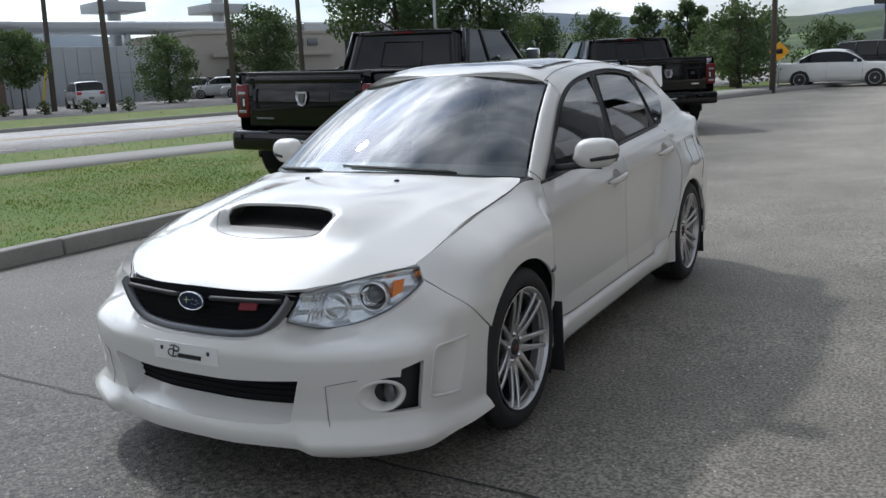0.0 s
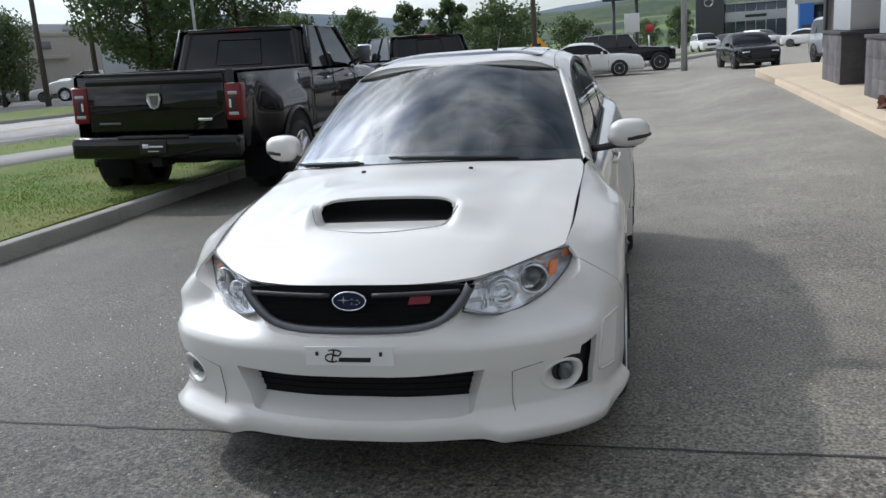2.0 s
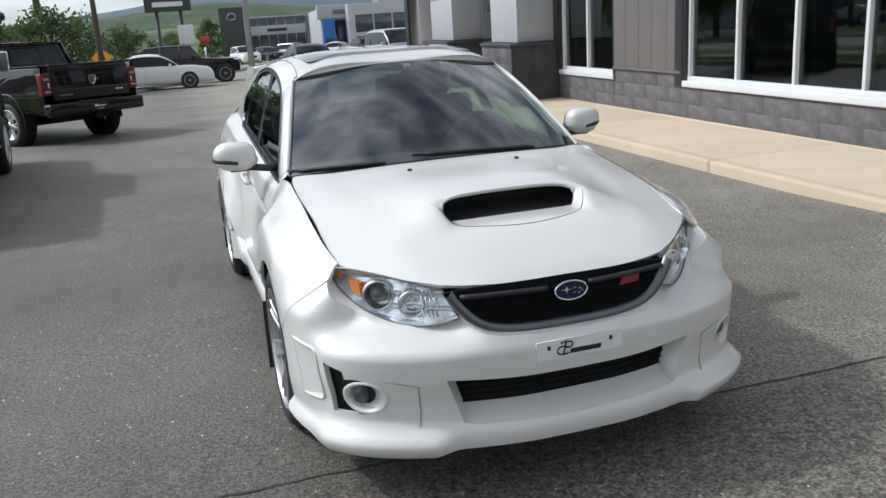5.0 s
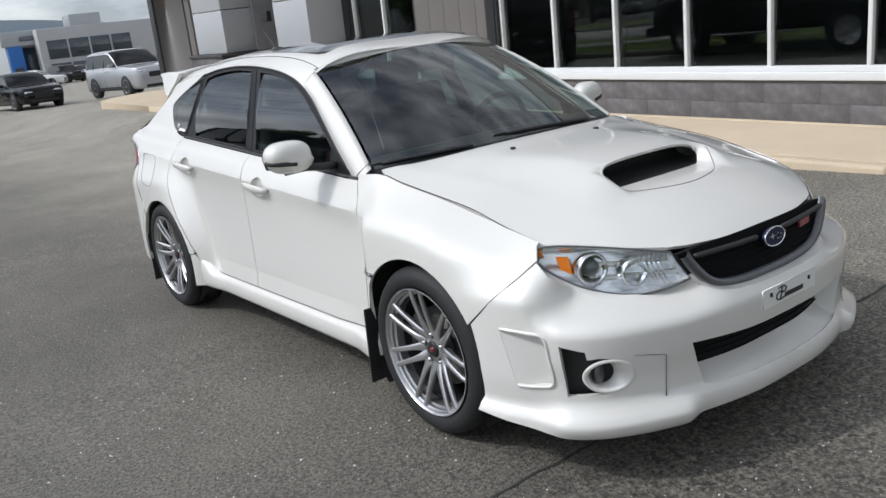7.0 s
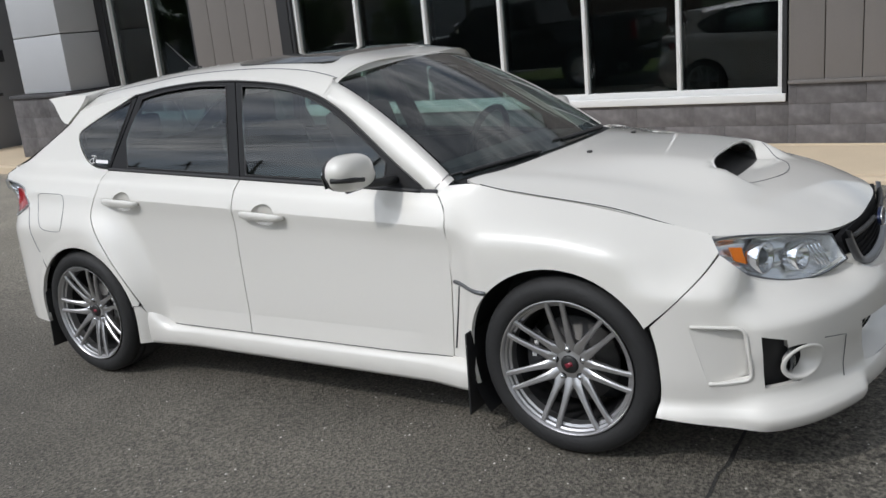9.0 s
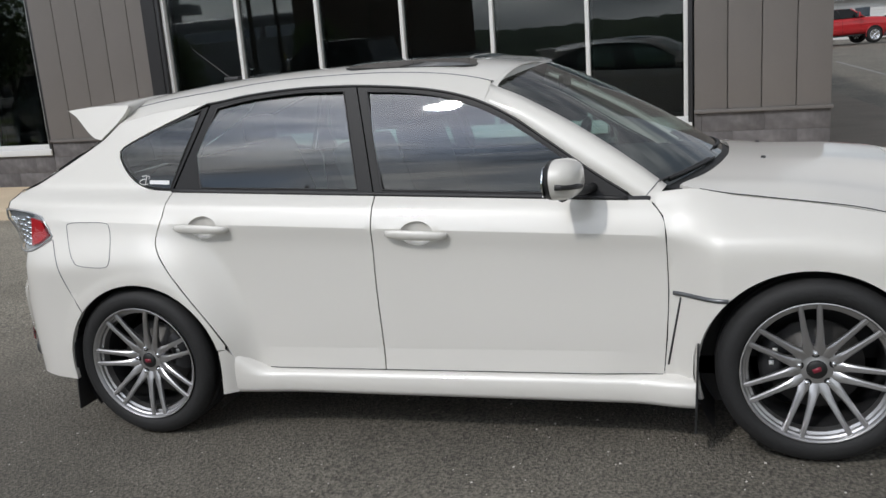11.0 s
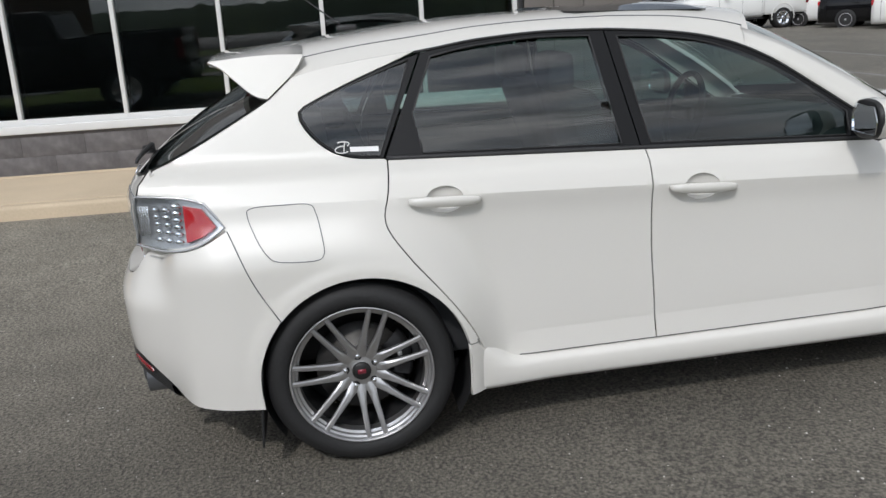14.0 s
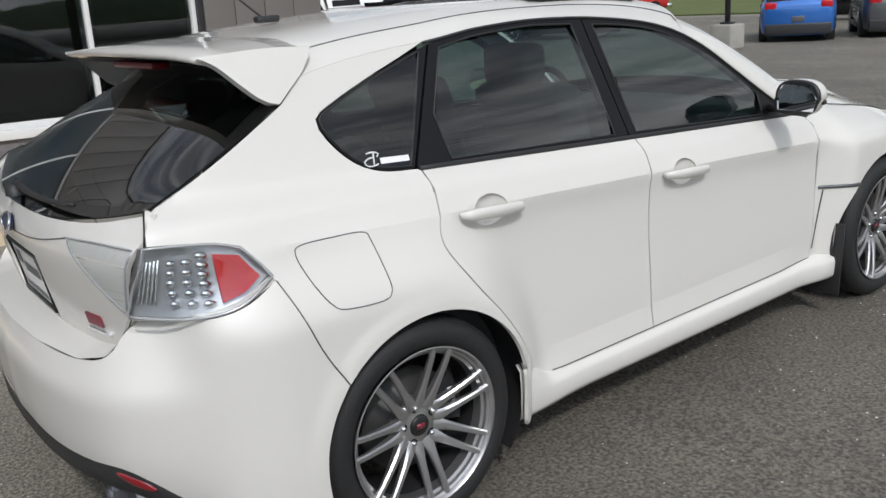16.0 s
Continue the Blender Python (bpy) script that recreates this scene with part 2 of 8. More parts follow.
def outline(*segs, step=0.02):
    """A closed outline of curved pieces that meet in sharp corners."""
    out = []
    for s in segs:
        q = spline(s, step)
        if out and math.dist(out[-1], q[0]) < 1e-4:
            q = q[1:]
        out += q
    if math.dist(out[-1], out[0]) < 1e-4:
        out.pop()
    return out


def arc(cy, cz, a, b, q0, q1, n=24):
    return [(cy + a * math.cos(radians(q0 + (q1 - q0) * i / n)), cz + b * math.sin(radians(q0 + (q1 - q0) * i / n))) for i in range(n + 1)]


def inside(poly, x, y):
    hit, n = False, len(poly)
    for i in range(n):
        (x0, y0), (x1, y1) = poly[i], poly[i - 1]
        if (y0 > y) != (y1 > y) and x < (x1 - x0) * (y - y0) / (y1 - y0) + x0:
            hit = not hit
    return hit


def clear_of(poly, x, y, d):
    p = np.array(poly)
    return np.min((p[:, 0] - x) ** 2 + (p[:, 1] - y) ** 2) > d * d


def panel(outer, surf, holes=(), step=0.025, lip=0.012, inward=None, flip=False, creases=()):
    """A sheet cut to an outline in the plane (u, v), laid on surf(u, v), with its edges turned inward."""
    loops = [outer, *holes]
    pts, edges = [], []
    for lp in loops:
        k = len(pts)
        pts += [Vector(p) for p in lp]
        edges += [(k + i, k + (i + 1) % len(lp)) for i in range(len(lp))]
    first = len(edges)
    for line in creases:
        line = [p for p in line if inside(outer, *p) and clear_of(outer, *p, 0.006)]
        k = len(pts)
        pts += [Vector(p) for p in line]
        edges += [(k + i, k + i + 1) for i in range(len(line) - 1)]
    us, vs = [p[0] for p in outer], [p[1] for p in outer]
    nu, nv = int((max(us) - min(us)) / step), int((max(vs) - min(vs)) / step)
    for i in range(1, nu + 1):
        for j in range(1, nv + 1):
            u, v = min(us) + i * step, min(vs) + j * step
            if inside(outer, u, v) and not any(inside(h, u, v) for h in holes) and all(clear_of(lp, u, v, step * 0.55) for lp in (*loops, *creases)):
                pts.append(Vector((u, v)))
    v2, e2, f2, _, old, _ = geometry.delaunay_2d_cdt(pts, edges, [], 0, 1e-6)
    bm = bmesh.new()
    vv = [bm.verts.new(surf(p[0], p[1])) for p in v2]
    for f in f2:
        c = sum((v2[i] for i in f), Vector((0, 0))) / len(f)
        p, q, r = (v2[i] for i in f[:3])
        area = abs((q - p).cross(r - p))
        if area < 0.004 * max((q - p).length_squared, (r - q).length_squared, (p - r).length_squared):
            continue                                           # slivers on straight edges
        if inside(outer, c[0], c[1]) and not any(inside(h, c[0], c[1]) for h in holes):
            bm.faces.new([vv[i] for i in (reversed(f) if flip else f)])
    for (i, j), src in zip(e2, old):
        if any(k >= first for k in src if k < len(edges)):
            e = bm.edges.get((vv[i], vv[j]))
            if e is not None:
                e.smooth = False
    bmesh.ops.delete(bm, geom=[v for v in bm.verts if not v.link_faces], context="VERTS")
    if lip:
        bm.normal_update()
        es = [e for e in bm.edges if e.is_boundary]
        nrm = {v: v.normal.copy() for e in es for v in e.verts}
        r = bmesh.ops.extrude_edge_only(bm, edges=es)
        for v in [g for g in r["geom"] if isinstance(g, bmesh.types.BMVert)]:
            near = min((o for e in v.link_edges for o in e.verts if o in nrm), key=lambda o: (o.co - v.co).length, default=None)
            if near is not None:
                v.co = v.co - (nrm[near] if inward is None else -Vector(inward)) * lip
        for e in es:
            e.smooth = False
    return bm


def mirrored(bm):
    """The same sheet on the other side of the plane x = 0."""
    c = bm.copy()
    for v in c.verts:
        v.co.x = -v.co.x
    bmesh.ops.reverse_faces(c, faces=c.faces)
    return c


def both(name, bm, material, parent, label=""):
    m = mirrored(bm)
    return part(name, bm, material, parent, label), part(name, m, material, parent, label)


# ---------------------------------------------------------------- the white hatchback: its surfaces
# The car points to -y: front axle at y = 0, rear axle at y = 2.625.
low_x = keyed((0.14, 0.801), (0.40, 0.806), (0.50, 0.804), (0.62, 0.800), (0.74, 0.7985), (0.79, 0.8015), (0.839, 0.8085), (0.90, 0.805), (0.955, 0.799), (1.02, 0.799))
hood_gap_z = keyed((-0.52, 0.765), (-0.45, 0.778), (-0.316, 0.806), (-0.05, 0.863), (0.228, 0.905), (0.38, 0.94), (0.55, 0.95))
flare_z = keyed((-0.6, 0.68), (-0.3, 0.725), (-0.11, 0.762), (0.03, 0.784), (0.12, 0.788), (0.24, 0.786), (0.38, 0.776), (0.55, 0.79))
fender_w = keyed((-0.62, 0.79), (-0.5, 0.845), (-0.40, 0.875), (-0.30, 0.89), (0.0, 0.894), (0.5, 0.894))
CREASE, SWAGE = 0.839, 0.368                            # the shoulder line, and the line along the foot of the doors
ARCHES = ((0.022, 0.318, 0.362, 0.362), (2.598, 0.315, 0.358, 0.345))
HANDLES = ((1.375, 0.822), (2.285, 0.872))
CUPS = [[(hy + 0.066 * math.cos(q), hz + 0.046 * math.sin(q)) for q in np.linspace(0, 2 * math.pi, 33)[:-1]] for hy, hz in HANDLES]


def soft(d, e):
    """max(0, d) with a rounded corner."""
    return 0.5 * (d + math.sqrt(d * d + e * e))


def plane_x(z):
    return 0.735 - 0.36 * (z - 0.93)


def side_x(y, z):
    zs = z - 0.054 * (y - 1.4) * smooth(0.45, 0.8, z)
    x = low_x(zs) - 0.36 * soft(zs - CREASE, 0.003) + 0.13 * soft(SWAGE - z, 0.003) * smooth(0.55, 0.75, y) * smooth(2.12, 2.0, y)
    w = smooth(0.905, 0.972, zs)
    x = x * (1 - w) + plane_x(z) * w
    # the rear flare: a blister round the wheel that dies out in the door and under the shoulder
    x += 0.093 * (1 - smooth(0.395, 0.645, math.hypot(1.25 * max(0.0, 2.60 - y), max(0.0, z - 0.315))))
    for cy, cz, a, b in ARCHES:                                # a flat lip along each wheel arch
        if abs(y - cy) < 0.5:
            x += 0.007 * (1 - smooth(1.06, 1.17, math.hypot((y - cy) / a, (z - cz) / b)))
    q = max(0.0, (y - 3.0) / 0.3) ** 2
    x -= q * (0.155 - 0.125 * smooth(0.80, 1.0, z))
    if y < 0.95:
        b = 1 - smooth(0.29, 0.475, y)
        if b:
            u = min(1.0, max(0.0, (z - 0.60) / (hood_gap_z(y) - 0.60)))
            ridge = (flare_z(y) - 0.60) / (hood_gap_z(y) - 0.60)
            g, w = (soft(u - ridge, 0.10) - 0.003) / (1 - ridge), smooth(-0.16, -0.46, y)      # a shoulder along the flare, lost in the lamp
            xf = fender_w(y) - 0.185 * (g * (1 - w) + u ** 1.2 * w) - 0.014 * smooth(0.35, 0.2, z)
            x = x * (1 - b) + xf * b
    return x


def side(y, z, off=0.0):
    return (side_x(y, z) + off, y, z)


class Plan:
    """A plan curve, followed by its length from the middle, the same on both sides."""

    def __init__(self, pts, out):
        half = spline(pts, 0.01)
        full = [(-x, y) for x, y in half[:0:-1]] + half
        self.p = np.array(full)
        d = np.r_[0, np.cumsum(np.linalg.norm(np.diff(self.p, axis=0), axis=1))]
        self.u = d - d[len(half) - 1]
        self.out = out

    def at(self, u):
        x, y = np.interp(u, self.u, self.p[:, 0]), np.interp(u, self.u, self.p[:, 1])
        e = 0.02
        dx = np.interp(u + e, self.u, self.p[:, 0]) - np.interp(u - e, self.u, self.p[:, 0])
        dy = np.interp(u + e, self.u, self.p[:, 1]) - np.interp(u - e, self.u, self.p[:, 1])
        k = math.hypot(dx, dy)
        return x, y, self.out * -dy / k, self.out * dx / k


nose = Plan([(0, -0.922), (0.2, -0.915), (0.42, -0.868), (0.58, -0.805), (0.70, -0.735), (0.78, -0.655), (0.832, -0.555), (0.864, -0.43), (0.886, -0.31), (0.892, -0.25)], -1)
tail = Plan([(0, 3.487), (0.25, 3.478), (0.45, 3.449), (0.62, 3.397), (0.72, 3.32), (0.80, 3.208), (0.85, 3.092), (0.883, 2.96), (0.894, 2.86), (0.896, 2.80)], 1)
nose_d = keyed((0.15, -0.03), (0.17, -0.004), (0.215, 0.010), (0.245, 0.006), (0.275, -0.013), (0.33, -0.013), (0.42, 0.0), (0.485, 0.003), (0.507, 0.003), (0.525, -0.005), (0.57, -0.024), (0.62, -0.035), (0.70, -0.06))
lip_d = keyed((0.145, 0.026), (0.175, 0.031), (0.222, 0.028), (0.234, 0.010), (0.248, 0.0), (0.30, 0.0))
shelf_d = keyed((0.495, 0.0), (0.51, -0.003), (0.535, -0.025), (0.56, -0.075), (0.60, -0.115), (0.70, -0.135))
tail_d = keyed((0.18, -0.09), (0.25, -0.05), (0.36, -0.012), (0.45, 0.0), (0.57, 0.002), (0.60, -0.002), (0.65, -0.025), (0.70, -0.05), (0.755, -0.08), (0.80, -0.115))


def front(u, z, off=0.0):
    x, y, nx, ny = nose.at(u)
    a = abs(u)
    c = smooth(0.26, 0.50, a) * (1 - 0.75 * smooth(0.78, 1.1, a))
    d = nose_d(z) + c * shelf_d(z) + lip_d(z) * smooth(0.42, 0.50, a) + off
    w = smooth(-0.66, -0.50, y)                                # past the corner it runs into the fender's side
    e = d if w < 1 else 0
    sx = math.copysign(side_x(max(y, -0.60), z) + off + lip_d(z), x)
    return ((x + nx * e) * (1 - w) + sx * w, (y + ny * e) * (1 - w) + y * w, z)


def rear(u, z, off=0.0):
    x, y, nx, ny = tail.at(u)
    d = tail_d(z) + off
    w = smooth(3.32, 3.16, y)
    return ((x + nx * d) * (1 - w) + math.copysign(side_x(y, z) + off, x) * w, (y + ny * d) * (1 - w) + y * w, z)


def at_y(plan, y):
    """How far along its half the plan curve reaches y."""
    k = len(plan.p) // 2
    p, q = plan.p[k:, 1] * plan.out, plan.u[k:]
    return float(np.interp(-y * plan.out, -p, q))


def bridge(a, b, n=40, bow=(0, 0, 0)):
    """A strip between two curves."""
    def even(c):
        c = np.array(c, float)
        d = np.r_[0, np.cumsum(np.linalg.norm(np.diff(c, axis=0), axis=1))]
        return np.array([[np.interp(k, d / d[-1], c[:, j]) for j in range(3)] for k in np.linspace(0, 1, n)])
    p, q, w = even(a), even(b), np.array(bow)
    return grid([[tuple(r) for r in p + (q - p) * k + w * 4 * k * (1 - k)] for k in (0, 0.2, 0.5, 0.8, 1.0)])


hood_mid = keyed((-0.86, 0.68), (-0.825, 0.707), (-0.80, 0.724), (-0.70, 0.773), (-0.55, 0.828), (-0.36, 0.868), (-0.1, 0.925), (0.125, 0.960), (0.22, 0.973), (0.45, 0.985))
hood_drop = keyed((-0.85, 0.14), (-0.75, 0.14), (-0.6, 0.118), (-0.45, 0.10), (-0.1, 0.075), (0.23, 0.07), (0.42, 0.045))


def dish(x, y):
    e = (abs(x) / 0.268) ** 3 + (max(0.0, -y - 0.38) / 0.165) ** 3
    return smooth(1.0, 0.80, e) * smooth(-0.55, -0.36, y) * smooth(-0.335, -0.365, y)


def hood(x, y, off=0.0, sunk=0.02, bulge=1):
    a = abs(x)
    z = hood_mid(y) - hood_drop(y) * (a / 0.71) ** 2.5
    xc = 0.43 + 0.18 * (y + 0.75)
    z += 0.004 * math.exp(-((a - xc) / 0.055) ** 2) * smooth(-0.8, -0.5, y)
    inner = max(smooth(0.252, 0.298, a), smooth(-0.387, -0.345, y))
    z += bulge * 0.056 * smooth(0.52, 0.235, a) * inner * smooth(-0.54, -0.375, y) * (1 - smooth(-0.44, 0.24, y))
    return (x, y, z - sunk * dish(x, y) + off)


def lamp(x, z, off=0.0):
    b = 0.03 * max(0.0, 1 - ((x - 0.55) / 0.17) ** 2) + 0.012
    return (x + off * 0.5, -0.702 + 1.0 * (x - 0.489) + 0.148 * (z - 0.573) - b + 0.02 - off * 0.8, z)


dlo_z = keyed((0.50, 0.86), (0.554, 0.90), (0.732, 1.018), (0.886, 1.128), (1.046, 1.236), (1.176, 1.297), (1.35, 1.342), (1.5, 1.363), (1.69, 1.380), (1.88, 1.386), (2.1, 1.378), (2.28, 1.358), (2.55, 1.335), (2.75, 1.30), (2.85, 1.268))
roof_mid = keyed((0.90, 1.36), (0.98, 1.391), (1.15, 1.423), (1.31, 1.440), (1.6, 1.452), (2.0, 1.451), (2.4, 1.432), (2.7, 1.404), (2.95, 1.372))


def roof(t, y):
    ze = dlo_z(y)
    return (plane_x(ze) * t, y, ze + (max(roof_mid(y), ze + 0.02) - ze) * (1 - abs(t) ** 5))


def pane(y, z, off=0.0):
    return (plane_x(z) + off, y, z)


def screen(t, v):
    """The windscreen: t across (-1 to 1), v from its foot to the roof."""
    a = np.array((0.705 * t, 0.275 + 0.195 * t * t, 0.978 - 0.035 * t * t))
    b = np.array((0.545 * t, 0.985 + 0.125 * t * t, 1.390 - 0.052 * t * t))
    p = a + (b - a) * v
    return (p[0], p[1] - 0.03 * 4 * v * (1 - v) * 0.5, p[2] + 0.03 * 4 * v * (1 - v) * 0.6)


hatch_y = keyed((0.60, 3.34), (0.66, 3.36), (0.80, 3.388), (0.93, 3.402), (0.97, 3.388), (1.0, 3.365))


def hatch(x, z, off=0.0):
    return (x, hatch_y(z) - (0.083 + 0.034 * smooth(0.97, 1.04, z)) * (abs(x) / 0.68) ** 2.4 + off, z)


def sym(half):
    """An outline from its right half, which runs from the middle and back to it."""
    return half + [(-x, y) for x, y in reversed(half) if abs(x) > 1e-6]


# ---------------------------------------------------------------- wheels
def wheel_meshes(rim_r=0.243, tyre_r=0.325, wide=0.235):
    """Tyre, rim, spoke pair, hub, centre cap, nut and brake disc, for a wheel whose outer face looks to +x."""
    h = wide / 2
    ms = {}
    ms["tyre"] = lathe([(h - 0.022, rim_r - 0.004), (h - 0.004, rim_r + 0.012), (h, rim_r + 0.04), (h - 0.008, tyre_r - 0.022), (h - 0.03, tyre_r - 0.004), (h - 0.06, tyre_r),
                        (h - 0.062, tyre_r - 0.007), (h - 0.07, tyre_r - 0.007), (h - 0.072, tyre_r), (0.004, tyre_r), (0.003, tyre_r - 0.007), (-0.003, tyre_r - 0.007), (-0.004, tyre_r),
                        (-h + 0.06, tyre_r), (-h + 0.03, tyre_r - 0.004), (-h + 0.008, tyre_r - 0.02), (-h, rim_r + 0.04), (-h + 0.02, rim_r - 0.004)], 64)
    ms["rim"] = lathe([(h - 0.012, rim_r - 0.002), (h - 0.003, rim_r + 0.003), (h - 0.002, rim_r - 0.001), (h - 0.006, rim_r - 0.005), (h - 0.016, rim_r - 0.008), (h - 0.020, rim_r - 0.015), (h - 0.030, rim_r - 0.017), (h - 0.034, rim_r - 0.026), (h - 0.065, rim_r - 0.029)], 64)
    ms["barrel"] = lathe([(h - 0.065, rim_r - 0.029), (h - 0.09, rim_r - 0.032), (-h + 0.03, rim_r - 0.035), (-h + 0.01, rim_r)], 64)
    bm = bmesh.new()
    for s in (-1, 1):
        rows = []
        for k in range(9):
            v = k / 8
            r = 0.052 + (rim_r - 0.006 - 0.052) * v
            q = s * (0.0165 + 0.013 * v ** 0.8) / r
            wq = (0.0112 - 0.0026 * v + 0.013 * (1 - v) ** 5) / r
            x = h - 0.050 + 0.044 * v ** 0.75 - 0.004 * v ** 8
            rows.append([(x - 0.028 + 0.018 * v, r * math.cos(q - wq), r * math.sin(q - wq)), (x - 0.005, r * math.cos(q - wq), r * math.sin(q - wq)), (x, r * math.cos(q - wq * 0.55), r * math.sin(q - wq * 0.55)),
                         (x, r * math.cos(q + wq * 0.55), r * math.sin(q + wq * 0.55)), (x - 0.005, r * math.cos(q + wq), r * math.sin(q + wq)), (x - 0.028 + 0.018 * v, r * math.cos(q + wq), r * math.sin(q + wq))])
        grid(rows, bm=bm)
    ms["spoke"] = bm
    ms["hub"] = lathe([(h - 0.085, 0.081), (h - 0.058, 0.080), (h - 0.051, 0.075), (h - 0.052, 0.045), (h - 0.049, 0.033)], 40)
    ms["centre_cap"] = lathe([(h - 0.053, 0.033), (h - 0.044, 0.030), (h - 0.041, 0.026), (h - 0.041, 0.0)], 32)
    ms["wheel_nut"] = lathe([(h - 0.056, 0.0095), (h - 0.042, 0.008), (h - 0.040, 0.005), (h - 0.040, 0.0)], 6)
    # flat disc, coloured black for the shade in a nut's recess
    ms["nut_well"] = lathe([(h - 0.0495, 0.0145), (h - 0.0496, 0.0)], 16)
    ms["brake_disc"] = lathe([(-0.01, 0.155), (0.012, 0.155), (0.012, 0.075), (0.03, 0.07), (0.03, 0.0)], 40)
    return ms


def add_wheel(parent, m, ms, spokes=7, nuts=5, cap=None, rim_mat=None, nut_turn=0.0):
    w = part("wheel", ms["tyre"].copy(), RUBBER, parent, "black tyre on a silver alloy rim")
    w.matrix_local = m
    rm = rim_mat or ALLOY
    part("rim", ms["rim"].copy(), rm, w, crisp=0.5)
    part("barrel", ms["barrel"].copy(), BLACK_PLASTIC, w)
    part("hub", ms["hub"].copy(), rm, w, crisp=0.5)
    part("centre_cap", ms["centre_cap"].copy(), cap or INK, w)
    if cap is None:
        part("cap_badge", boxed(0.076, 0.0775, -0.014, 0.014, -0.008, 0.008, 0.0, Matrix.Rotation(radians(-20), 4, "X")), PINK, w)
    part("brake_disc", ms["brake_disc"].copy(), DISC, w)
    one = part("spoke", ms["spoke"].copy(), rm, w, crisp=0.5)
    for k in range(1, spokes):
        o = new("spoke", one.data)
        o.parent = w
        o.matrix_local = Matrix.Rotation(2 * math.pi * k / spokes, 4, "X")
    for kind, material in (("nut_well", INK), ("wheel_nut", CHROME)):
        nm = ms[kind].copy()
        bmesh.ops.translate(nm, verts=nm.verts, vec=(0, 0, 0.056))
        nut = part(kind, nm, material, w)
        for k in range(nuts):
            o = nut if k == 0 else new(kind, nut.data)
            o.parent = w
            o.matrix_local = Matrix.Rotation(2 * math.pi * k / nuts + radians(nut_turn), 4, "X")
    return w


# ---------------------------------------------------------------- the white hatchback: its parts
def build_hatchback():
    car = thing("hatchback_car", "pearl white five-door hatchback with hood scoop, parked on asphalt", "car")
    F_ARCH, R_ARCH = ARCHES

    # hood with its scoop
    half = outline([(0, -0.828), (0.2, -0.818), (0.33, -0.79), (0.412, -0.755)], [(0.412, -0.755), (0.50, -0.685), (0.58, -0.605), (0.65, -0.52), (0.69, -0.455)],
                   [(0.69, -0.455), (0.703, -0.3), (0.707, -0.05), (0.712, 0.2), (0.708, 0.36), (0.69, 0.425)], [(0.69, 0.425), (0.55, 0.352), (0.4, 0.297), (0.2, 0.258), (0, 0.248)])
    half = half[half.index(min(half, key=lambda p: abs(p[0]) + abs(p[1] + 0.828))):]
    mouth = []                                                 # a long rounded slot whose lower edge sags
    for q in np.linspace(0, 2 * math.pi, 72, endpoint=False):
        c, k = math.cos(q), math.sin(q)
        x, k = 0.266 * math.copysign(abs(c) ** 0.62, c), math.copysign(abs(k) ** 0.8, k)
        mouth.append((x, -0.365 + 0.034 * k - (0.010 * (1 - (x / 0.266) ** 2) if k < 0 else 0.0)))
    part("hood", panel(sym(half), hood, [mouth], step=0.018), PEARL, car)
    both("hood_seam", tube([hood(x + 0.002, y, 0.003 + 0.004 * smooth(0.0, -0.2, y)) for x, y in spline([(0.69, -0.455), (0.703, -0.3), (0.707, -0.05), (0.712, 0.2), (0.708, 0.36)], 0.04)], 0.0017, 5), INK, car)
    part("scoop_lip", tube([hood(x, y, -0.003) for x, y in mouth[:37]], 0.0055, 8), PEARL, car)
    duct = [[(0.275 * t, y - 0.018 * (1 - t * t) * k, hood(0.275 * t, y, 0, 0.02, 0)[2] + h + 0.016 * abs(t) ** 14) for t in np.linspace(-1, 1, 25)] for y, h, k in ((-0.392, -0.004, 1), (-0.368, -0.006, 1), (-0.32, -0.026, 0), (-0.28, -0.024, 0), (-0.26, -0.010, 0), (-0.25, 0.018, 0))]
    part("scoop_duct", grid(duct), INK, car, "dark scoop duct")
    part("scoop_seam", tube([hood(0.292 * math.cos(q) * (1 - 0.08 * abs(math.sin(q))), -0.385 + 0.165 * math.sin(q), 0.0005) for q in np.linspace(math.pi * 1.02, math.pi * 1.98, 40)], 0.0016, 5), GUN, car)
    for s in (-1, 1):
        part("washer_nozzle", boxed(s * 0.243 - 0.009, s * 0.243 + 0.009, 0.120, 0.138, 0.950, 0.968, 0.004), BLACK_PLASTIC, car)

    # front bumper
    u = nose.u
    fy = lambda y: at_y(nose, y)
    top = [(fy(-0.309), 0.506), (fy(-0.386), 0.580), (fy(-0.461), 0.660), (fy(-0.494), 0.708)], [(fy(-0.494), 0.708), (0.92, 0.650), (0.82, 0.605), (0.70, 0.578), (0.58, 0.571), (0.46, 0.585), (0.40, 0.606)], [(0.40, 0.606), (0.345, 0.572), (0.25, 0.552), (0.1, 0.546), (0, 0.545)]
    half = outline([(0, 0.182), (0.36, 0.182), (0.47, 0.174), (0.56, 0.150), (0.80, 0.158), (1.0, 0.182), (fy(-0.318), 0.205)], [(fy(-0.318), 0.205), (fy(-0.335), 0.30), (fy(-0.328), 0.42), (fy(-0.309), 0.506)], *top)
    intake = sym(outline([(0, 0.255), (0.36, 0.262), (0.405, 0.275)], [(0.405, 0.275), (0.452, 0.424)], [(0.452, 0.424), (0.25, 0.415), (0, 0.412)]))
    slot = outline([(0.885, 0.472), (0.805, 0.452)], [(0.805, 0.452), (0.80, 0.425), (0.765, 0.428), (0.70, 0.415), (0.655, 0.375), (0.662, 0.335), (0.70, 0.308), (0.76, 0.30)], [(0.76, 0.30), (0.872, 0.296)], [(0.872, 0.296), (0.885, 0.472)])
